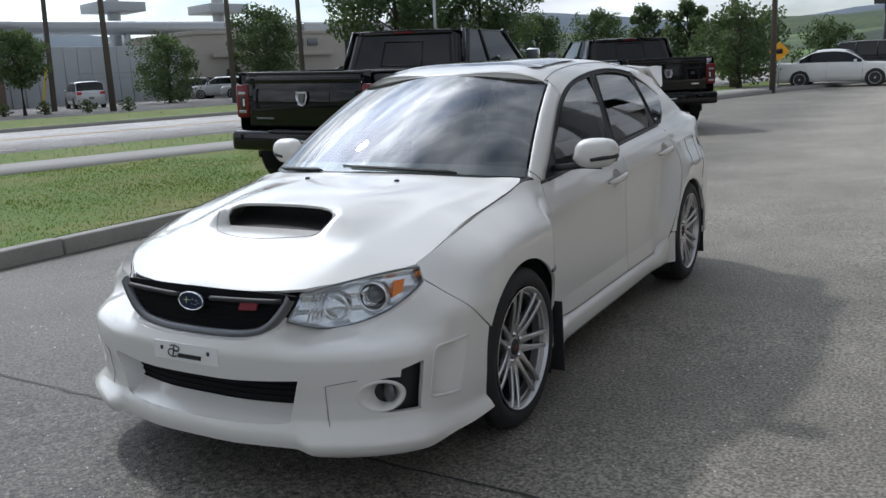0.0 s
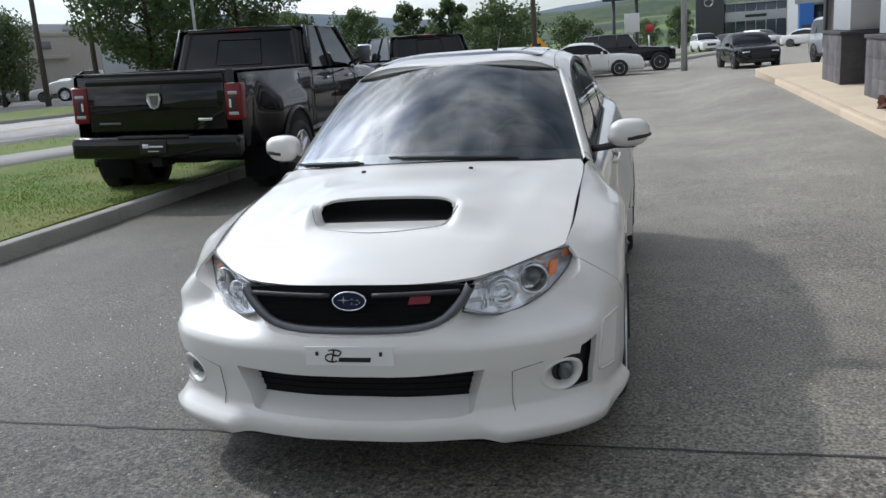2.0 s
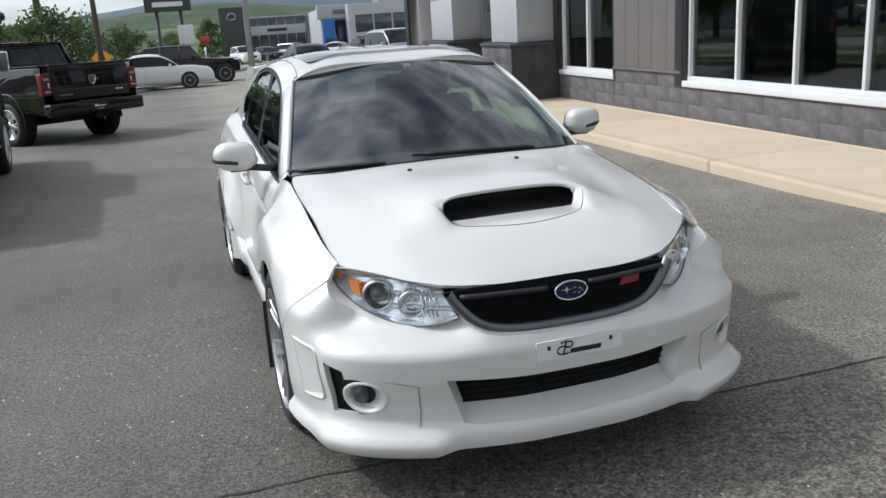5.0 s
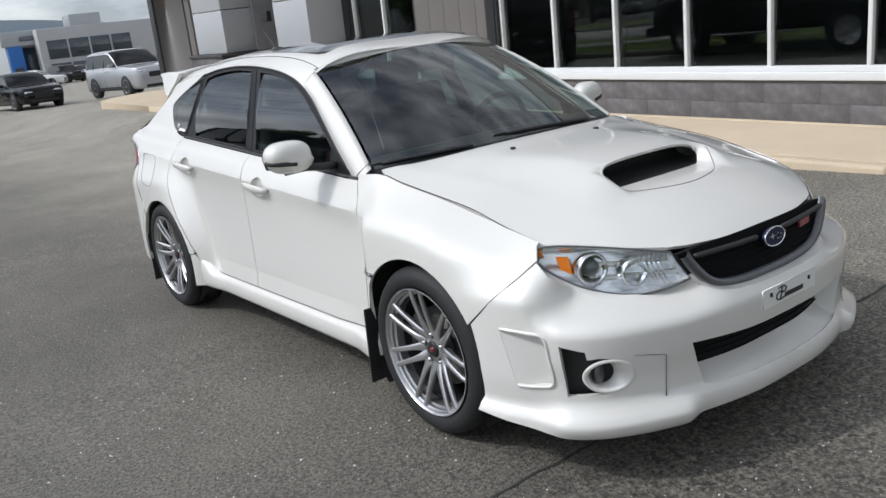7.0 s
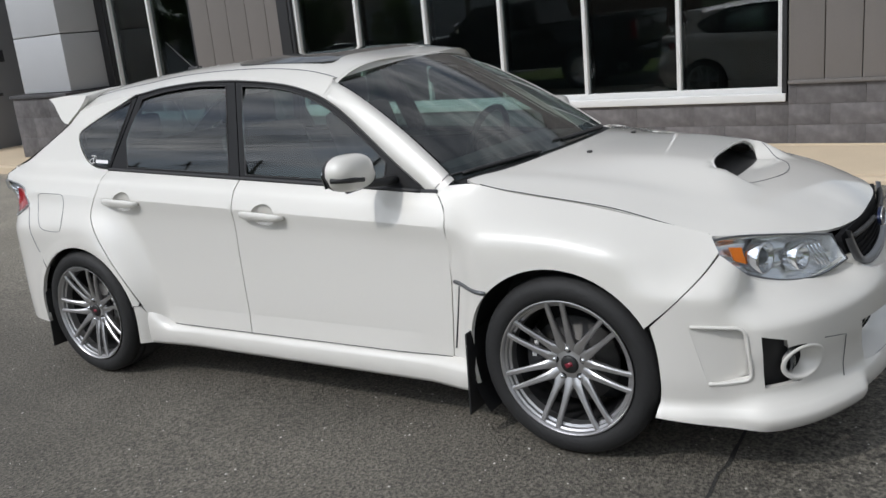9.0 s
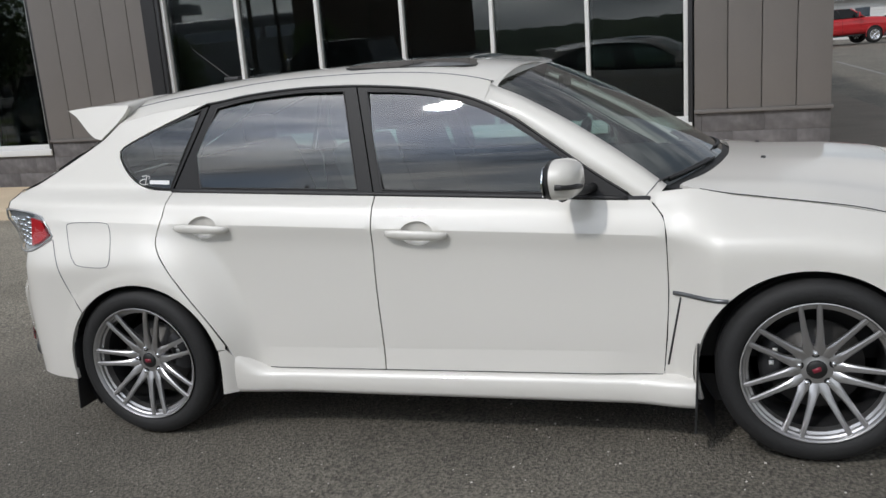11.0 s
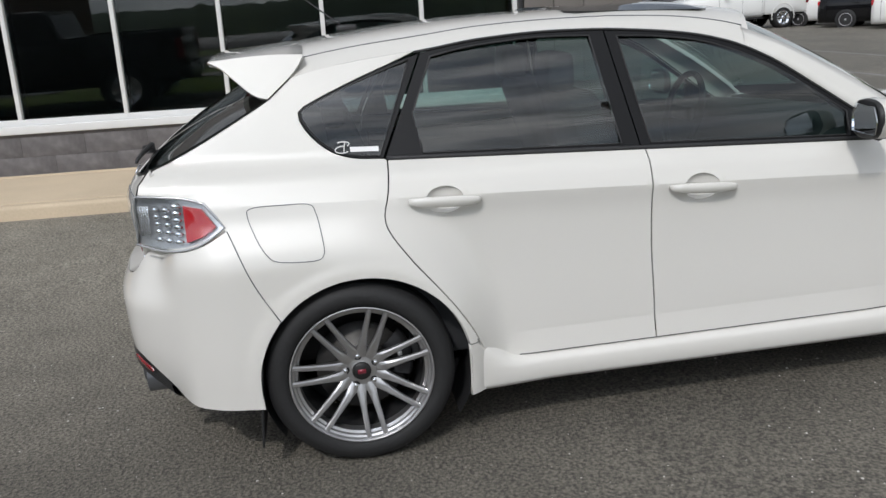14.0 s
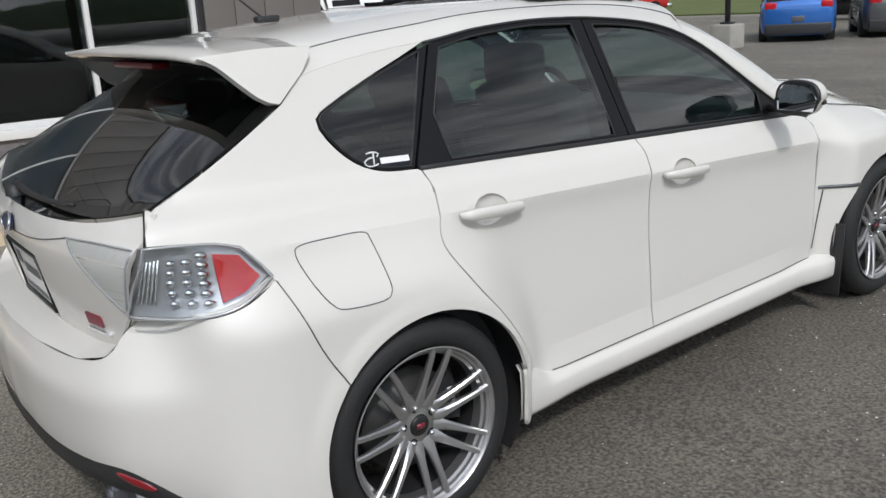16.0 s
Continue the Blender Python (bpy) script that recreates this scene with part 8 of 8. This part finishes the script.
for k, (dz, dx) in enumerate(((9.4, -0.9), (9.4, 0.0), (9.4, 0.9), (8.1, 0.1), (7.2, 0.15), (6.7, 0.1))):
    pts = []
    for (x0, y0), (x1, y1) in (((-27.0, -45.0), (-16.8, -4.5)), ((-16.8, -4.5), (-5.5, 36.0)), ((-5.5, 36.0), (6.0, 78.0))):
        for j in range(14):
            u = j / 14
            pts.append((x0 + (x1 - x0) * u + dx, y0 + (y1 - y0) * u, dz - 0.7 * 4 * u * (1 - u)))
    tagged(part("overhead_cable", tube(pts, 0.011 if k < 3 else 0.02, 5), CABLE), "sagging black overhead cable", "cable")
lp = pole(2.8, 36.4, 0, 9.0, 0.15, GALV, "light_pole", "galvanised lot light pole")
part("lamp_arm", tube([(0, 0, 8.8), (0.9, 0, 9.0)], 0.05, 6), GALV, lp)
pole(-3.1, 31.0, 0.0, 9.5, 0.11, WOODPOLE, "utility_pole", "weathered wooden utility pole at the lot edge")
pole(-20.5, 36.5, 0.0, 8.5, 0.09, GALV, "light_pole", "slim pale street light pole")
ll = tagged(part("lot_lamp", tube([(10.25, -15.12, -0.4), (10.25, -15.12, 7.5)], 0.07, 8), BLACK_ALU), "black lot lamp post on a concrete block", "lamp post")
part("concrete_base", boxed(9.95, 10.55, -15.42, -14.82, -0.6, 0.22, 0.04), CONCRETE, ll)
part("flange", boxed(10.12, 10.38, -15.25, -14.99, 0.21, 0.27, 0.01), BLACK_ALU, ll)


def tree(x, y, h, w, seed, label="leafy green roadside tree", trunk=0.3, z0=0.0, leaves=2600, conif=False):
    """A tapered trunk with limbs and a crown of small leaf clumps."""
    r = random.Random(seed)
    t = thing("tree", label, "tree", Matrix.Translation((x, y, z0)))
    bm = tube([(0, 0, -0.2), (r.uniform(-0.1, 0.1), r.uniform(-0.1, 0.1), h * 0.45), (r.uniform(-0.2, 0.2), r.uniform(-0.2, 0.2), h * 0.9)], 0.05 + h * 0.022, 8, taper=0.03)
    centres = []
    for k in range(16):
        zc = h * (trunk + (0.93 - trunk) * (k + 0.5) / 16)
        a = k * 2.4 + r.uniform(-0.4, 0.4)
        v = (zc / h - trunk) / (1 - trunk)
        reach = w * 0.5 * (1 - v if conif else math.sin(math.pi * min(1, 0.18 + 0.80 * v)) ** 0.7) * r.uniform(0.6, 1.05)
        e = (reach * math.cos(a), reach * math.sin(a), zc + reach * 0.25)
        tube([(0, 0, zc * 0.8), (e[0] * 0.5, e[1] * 0.5, zc), e], 0.025 + h * 0.004, 5, bm=bm, taper=0.01)
        centres += [(e, w * r.uniform(0.10, 0.19)), ((e[0] * 0.55, e[1] * 0.55, zc + 0.1), w * r.uniform(0.12, 0.2))]
    centres.append(((0, 0, h * 0.93), w * 0.14))
    part("trunk", bm, BARK, t)
    verts, faces = [], []
    for k in range(leaves):
        c, rad = centres[r.randrange(len(centres))]
        d = Vector((r.gauss(0, 1), r.gauss(0, 1), r.gauss(0, 0.8))).normalized() * rad * r.random() ** 0.4
        p = Vector(c) + d
        s = (0.30 + 0.05 * h) * r.uniform(0.11, 0.23)
        u = Vector((r.gauss(0, 1), r.gauss(0, 1), r.gauss(0, 1))).normalized()
        v = u.cross(Vector((r.gauss(0, 1), r.gauss(0, 1), r.gauss(0, 1)))).normalized()
        i = len(verts)
        verts += [tuple(p + u * s), tuple(p + v * s * 0.6), tuple(p - u * s), tuple(p - v * s * 0.6)]
        faces.append((i, i + 1, i + 2, i + 3))
    me = bpy.data.meshes.new("crown")
    me.from_pydata(verts, [], faces)
    for m_ in LEAF:
        me.materials.append(m_)
    me.polygons.foreach_set("material_index", [r.choice((0, 0, 1, 1, 1, 2)) for _ in faces])
    c = new("crown", me)
    c.parent = t
    return t


for i, (x, y, h, w, tr) in enumerate(((-41.8, 38.0, 4.3, 4.6, 0.06), (-37.3, 42.8, 5.9, 5.0, 0.2), (-38.6, 25.2, 4.2, 3.6, 0.4), (-25.9, 41.0, 8.8, 7.2, 0.2), (-22.6, 45.6, 8.3, 6.4, 0.2), (-25.6, 61.3, 5.2, 5.4, 0.2),
                                      (-17.6, 53.7, 4.7, 3.8, 0.25), (-7.9, 37.8, 4.0, 2.3, 0.25), (-5.0, 34.8, 3.3, 4.0, 0.15), (-2.6, 44.0, 2.7, 3.2, 0.15), (-7.2, 45.0, 3.2, 3.4, 0.12), (-10.5, 40.0, 4.1, 1.9, 0.25),
                                      (6.0, 120.0, 5.4, 4.2, 0.1), (2.0, 150.0, 4.5, 5.0, 0.1))):
    tree(x, y, h, w, 20 + i, trunk=tr, leaves=int(2500 + 420 * w * h / 2), label=("leafy green roadside tree", "dense dark green tree by the road", "young green tree at the lot edge")[i % 3])
for x, y, h in ((-47.0, 50.0, 2.7), (-46.2, 52.4, 2.9), (-45.5, 54.9, 2.5)):
    tree(x, y, h, 1.5, int(h * 10), "clipped dark cypress shrub by the wall", trunk=0.06, leaves=1500)
for k in range(5):
    tree(-33.5 - 0.9 * k * 2, 27.5 - 1.1 * k, 0.7, 0.9, 60 + k, "small round shrub on the verge", trunk=0.1, leaves=250)

# works across the road
w = thing("factory_building", "white metal factory with a long roof pipe", "building", ROADM.copy())
part("wall", boxed(-80, -62, 18, 32.5, -0.2, 4.3, 0.05), METAL_WHITE, w)
part("wall_band", boxed(-62.05, -61.98, 24, 32.4, 1.9, 2.0, 0.01), GALV, w)
part("wall_band", boxed(-62.05, -61.98, 24, 32.4, 2.3, 2.4, 0.01), GALV, w)
for k in range(14):
    part("siding_rib", boxed(-61.99, -61.94, 18.2 + k, 18.26 + k, 0, 4.25), METAL_WHITE, w)
part("roof_pipe", tube([(-66, 10, 5.9), (-66, 60, 5.9)], 0.55, 14), GALV, w)
for y in (22, 30, 41):
    part("pipe_stand", boxed(-66.4, -65.6, y - 0.2, y + 0.2, 4.2, 5.5), GALV, w)
for y in (31.0, 41.0):
    st = part("vent_stack", tube([(-70, y, 4), (-70, y, 10.5)], 0.55, 10), GALV, w)
    part("stack_hood", boxed(-72.0, -68.0, y - 2.0, y + 2.0, 7.4, 8.2, 0.1), METAL_WHITE, st)
w2 = thing("brown_building", "dark brown flat-roofed building across the road", "building", ROADM.copy())
part("wall", boxed(-72, -58, 3.0, 17.6, -0.2, 8.0, 0.05), BROWN, w2)
part("door", boxed(-58.05, -57.9, 15.2, 16.6, 0.1, 2.6, 0.02), RED_PAINT, w2)
w3 = thing("workshop_building", "beige workshop with dark arched openings and a roller door", "building", ROADM.copy())
part("wall", boxed(-75, -60, 32.6, 55, -0.2, 5.2, 0.05), BEIGE, w3)
part("parapet", boxed(-75.1, -59.9, 32.5, 55.1, 5.0, 5.3, 0.03), BEIGE, w3)
part("canopy", boxed(-60.2, -59.5, 34, 46, 3.2, 3.5, 0.03), BEIGE, w3)
for k in range(6):
    part("sign_bar", boxed(-59.95, -59.85, 36 + 1.5 * k, 37.1 + 1.5 * k, 4.0, 4.6, 0.02), GUN, w3, "unreadable dark sign letters")
for y in (36.0, 38.6, 41.2):
    part("arched_opening", panel([(y - 0.8, 0.1), (y + 0.8, 0.1), *[(y + 0.8 * math.cos(q), 1.5 + 0.8 * math.sin(q)) for q in np.linspace(0, math.pi, 12)]], lambda a, c: (-59.97, a, c), step=0.5, lip=0.03), DARKBOX, w3)
part("roller_door", boxed(-60.03, -59.93, 49.5, 53.0, 0.1, 3.4, 0.02), METAL_WHITE, w3)
part("roof_unit", boxed(-68, -65, 47, 50, 5.2, 6.3, 0.05), GALV, w3)
w4 = thing("white_building", "white two-storey block with small windows", "building", ROADM.copy())
part("wall", boxed(-78, -58, 55.3, 74, -0.2, 6.2, 0.05), METAL_WHITE, w4)
for k in range(5):
    part("window", boxed(-58.05, -57.95, 57 + 3.4 * k, 58.0 + 3.4 * k, 3.2, 4.8, 0.02), FAR_GLASS, w4)

# dealers beyond the lot
d1 = thing("glass_dealer_building", "far dealership with a dark tower and a glass front", "building", at(21.5, 168, -8, -0.3))
part("glass_front", boxed(-5.2, 5.4, 0, 12, 0, 7.2, 0.05), FAR_GLASS, d1)
part("white_band", boxed(-5.4, 5.5, -0.3, 12, 3.9, 5.6, 0.05), METAL_WHITE, d1)
part("roof_edge", boxed(-5.4, 5.5, -0.3, 12, 7.0, 7.3, 0.05), GALV, d1)
part("sign_bar", boxed(-1.8, 1.9, -0.4, -0.3, 4.5, 5.0, 0.02), INK, d1, "unreadable dark sign on a white band")
for k in range(7):
    part("mullion", boxed(-5.2 + 1.75 * k - 0.07, -5.2 + 1.75 * k + 0.07, -0.12, 0, 0, 7.0), GALV, d1)
part("dark_tower", boxed(-10.5, -5.5, -1.0, 10, 0, 9.3, 0.05), DARKBOX, d1)
part("tower_mark", tube([(-8.2 + 0.8 * math.cos(q), -1.1, 7.6 + 0.6 * math.sin(q)) for q in np.linspace(0, 2 * math.pi, 20)[:-1]], 0.09, 6, True), CHROME, d1)
part("side_wing", boxed(5.5, 9.5, 0.4, 12, 0, 7.0, 0.05), MID_PANEL, d1)
d2 = thing("grey_dealer_building", "grey dealership with a blue portal and tall windows", "building", at(17.9, 103.5, -4, -0.4))
part("wall", boxed(3.4, 17.5, -3.0, 14, 0, 6.1, 0.05), GREY_PANEL, d2)
part("front_wing", boxed(0.4, 3.4, 0, 14, 0, 5.9, 0.05), GREY_PANEL, d2)
part("fascia", boxed(0.0, 4.0, -0.6, 0.2, 4.6, 6.2, 0.05), METAL_WHITE, d2)
part("blue_portal", boxed(0.5, 2.0, -0.8, 0.4, 0, 4.6, 0.05), BLUEBOX, d2)
part("portal_door", boxed(0.8, 1.7, -0.86, -0.78, 0, 2.3, 0.02), DARKBOX, d2)
part("portal_glass", boxed(2.1, 3.4, -0.1, 0.1, 0, 4.4), FAR_GLASS, d2)
part("sign_bar", boxed(1.9, 3.6, -0.7, -0.6, 5.1, 5.6, 0.02), GUN, d2)
for k in range(4):
    for z0_, z1_ in ((0.5, 2.3), (2.8, 4.8)):
        part("window", boxed(4.2 + 2.3 * k, 6.3 + 2.3 * k, -3.06, -2.9, z0_, z1_, 0.02), FAR_GLASS, d2)
part("roof_unit", boxed(8, 11.5, 2, 6, 6.1, 7.6, 0.05), GALV, d2)
sg = thing("pylon_sign", "dark pylon sign with pale unreadable letters on two posts", "sign", at(-0.1, 57.0, 0, 0))
part("sign_board", boxed(-1.4, 1.5, -0.2, 0.2, 4.1, 5.5, 0.04), DARKBOX, sg)
part("letter_bar", boxed(-0.9, 1.0, -0.24, -0.2, 4.4, 4.7, 0.01), STICKER, sg)
for x in (-0.7, 0.8):
    part("post", tube([(x, 0, 0), (x, 0, 4.2)], 0.12, 8), DARKBOX, sg)
s2 = thing("small_signs", "small white and red dealer signs on posts", "sign", at(0.6, 46.0, 0, 0))
part("white_sign", boxed(-0.5, 0.3, -0.05, 0.05, 1.9, 2.9, 0.02), PLATE_W, s2)
part("red_sign", boxed(0.6, 1.05, -0.05, 0.05, 1.85, 2.25, 0.02), RED_PAINT, s2)
part("post", tube([(-0.1, 0, 0), (-0.1, 0, 1.9)], 0.05, 6), GALV, s2)
part("post", tube([(0.8, 0, 0), (0.8, 0, 1.7)], 0.05, 6), GALV, s2)
ws = part("warning_sign", panel([(0.0, 0.38), (-0.38, 0.0), (0.0, -0.38), (0.38, 0.0)], lambda x, z: (x, 0, z), step=0.2, lip=0.02), mat("orange_sign", (0.9, 0.42, 0.02), 0.5))
ws.location = (-3.2, 33.0, 1.5)
tagged(ws, "orange diamond warning sign with a dark mark", "sign")
part("sign_mark", boxed(-0.12, 0.12, -0.02, -0.01, -0.08, 0.1), INK, ws)
part("post", tube([(0, 0.04, -1.6), (0, 0.04, 0.1)], 0.03, 6), GALV, ws)
# beyond the far end of the lot
bank = [(-30, -38.5), (60, -33.5), (90, -75), (-30, -85)]
bank = bank if sum(bank[i - 1][0] * bank[i][1] - bank[i][0] * bank[i - 1][1] for i in range(4)) > 0 else bank[::-1]
tagged(part("grass_bank", panel(bank, lambda x, y: (x, y, -0.72 + 0.16 * max(0, -36 - y)), step=4, lip=0.3, inward=(0, 0, -1)), mat("bank_grass", (0.10, 0.125, 0.04), 0.95, grain=0.3, size=6, bump=0.3, stain=0.3, stain_size=0.4)), "green grass bank beyond the lot", "grass", kind="structure")
tagged(part("bank_kerb", boxed(-30, 60, -0.12, 0.12, -0.1, 0.14, 0.02, Matrix.Translation((0, -36.3, -0.82)) @ Matrix.Rotation(math.atan(5 / 90), 4, "Z")), CONCRETE), "pale kerb along the grass bank", "kerb", kind="structure")
hs = thing("white_house", "white clapboard house with a grey roof beyond the lot", "house", at(66, -14, 8, -0.4))
part("wall", boxed(0, 9, -7, 7, 0, 3.0, 0.03), WHITE_ALU, hs)
for k in range(12):
    part("clapboard", boxed(-0.03, 0.02, -7, 7, 0.25 * k, 0.25 * k + 0.235, 0.004), WHITE_ALU, hs)
part("roof", grid([[(-0.6, -7.5, 2.9), (-0.6, 7.5, 2.9)], [(4.5, -7.5, 5.6), (4.5, 7.5, 5.6)], [(9.6, -7.5, 2.9), (9.6, 7.5, 2.9)]]), mat("grey_shingle", (0.16, 0.16, 0.165), 0.9, grain=0.3, size=8), hs, smooth=False)
for y in (-4, 0, 4):
    part("window", boxed(-0.06, 0.0, y - 0.5, y + 0.5, 1.1, 2.3, 0.01), FAR_GLASS, hs)
sh = thing("shop_building", "dark roadside shop with a red and white sign board", "building", at(62, -34, 30, -0.5))
part("wall", boxed(0, 12, -16, 8, 0, 4.5, 0.05), BROWN, sh)
part("sign_board", boxed(-0.2, 0.0, -9, 3, 3.0, 4.3, 0.02), PLATE_W, sh)
part("red_stripe", boxed(-0.22, -0.2, -9, -6, 3.0, 4.3, 0.01), RED_PAINT, sh)


def hills(name, label, dist, a0, a1, hf, material, base=-4.0, depth=500, n=90):
    """A ridge that stands in an arc round the lot, from one bearing to another (degrees from +y, to +x)."""
    rows = []
    for i in range(n):
        q = radians(a0 + (a1 - a0) * i / (n - 1))
        h = hf(a0 + (a1 - a0) * i / (n - 1))
        row = []
        for j in range(10):
            v = j / 9
            d = dist + depth * v
            z = base + (h - base) * math.sin(v * math.pi / 2) + (3.0 * noise.noise((math.sin(q) * d * 0.01, math.cos(q) * d * 0.01, 1.0)) + 1.3 * noise.noise((math.sin(q) * d * 0.04, math.cos(q) * d * 0.04, 4.0))) * v
            row.append((math.sin(q) * d, math.cos(q) * d, z))
        rows.append(row)
    return tagged(part(name, grid(rows), material), label, "hill", kind="structure")


FOREST = mat("forest_hill", (0.035, 0.062, 0.03), 0.95, grain=0.5, size=0.16, bump=0.6, stain=0.4, stain_size=0.02, tint=(0.06, 0.085, 0.03))
PASTURE = mat("pasture_hill", (0.034, 0.052, 0.030), 0.95, grain=0.4, size=0.08, bump=0.4, stain=0.6, stain_size=0.014, tint=(0.11, 0.165, 0.05))
# the blue base colour stands in for haze over the farthest hills
BLUEHILL = mat("haze_coloured_hill", (0.10, 0.13, 0.16), 1.0, grain=0.15, size=0.02)
hills("pasture_hills", "green pasture hills with dark woods", 420, -10, 40, lambda a: 21 + 6 * math.sin(a * 0.12), PASTURE, depth=420)
hills("forest_ridge", "dark wooded ridge on the skyline", 850, -60, 60, lambda a: 52 + 10 * math.sin(a * 0.15 + 1) + 5 * math.sin(a * 0.45), FOREST, depth=500)
hills("far_hills", "far hills with blue haze in their colour", 1500, -75, 20, lambda a: 95 + 22 * math.sin(a * 0.2 + 0.4), BLUEHILL, depth=500)
hills("tree_belt", "dark belt of trees beyond the lots", 260, 60, 300, lambda a: 7 + 1.2 * math.sin(a * 0.31) + 1.5 * noise.noise((a * 0.35, 0, 2)) + 1.2 * noise.noise((a * 1.3, 0, 7)) + 0.8 * noise.noise((a * 3.7, 0, 9)), FOREST, depth=40, n=900)
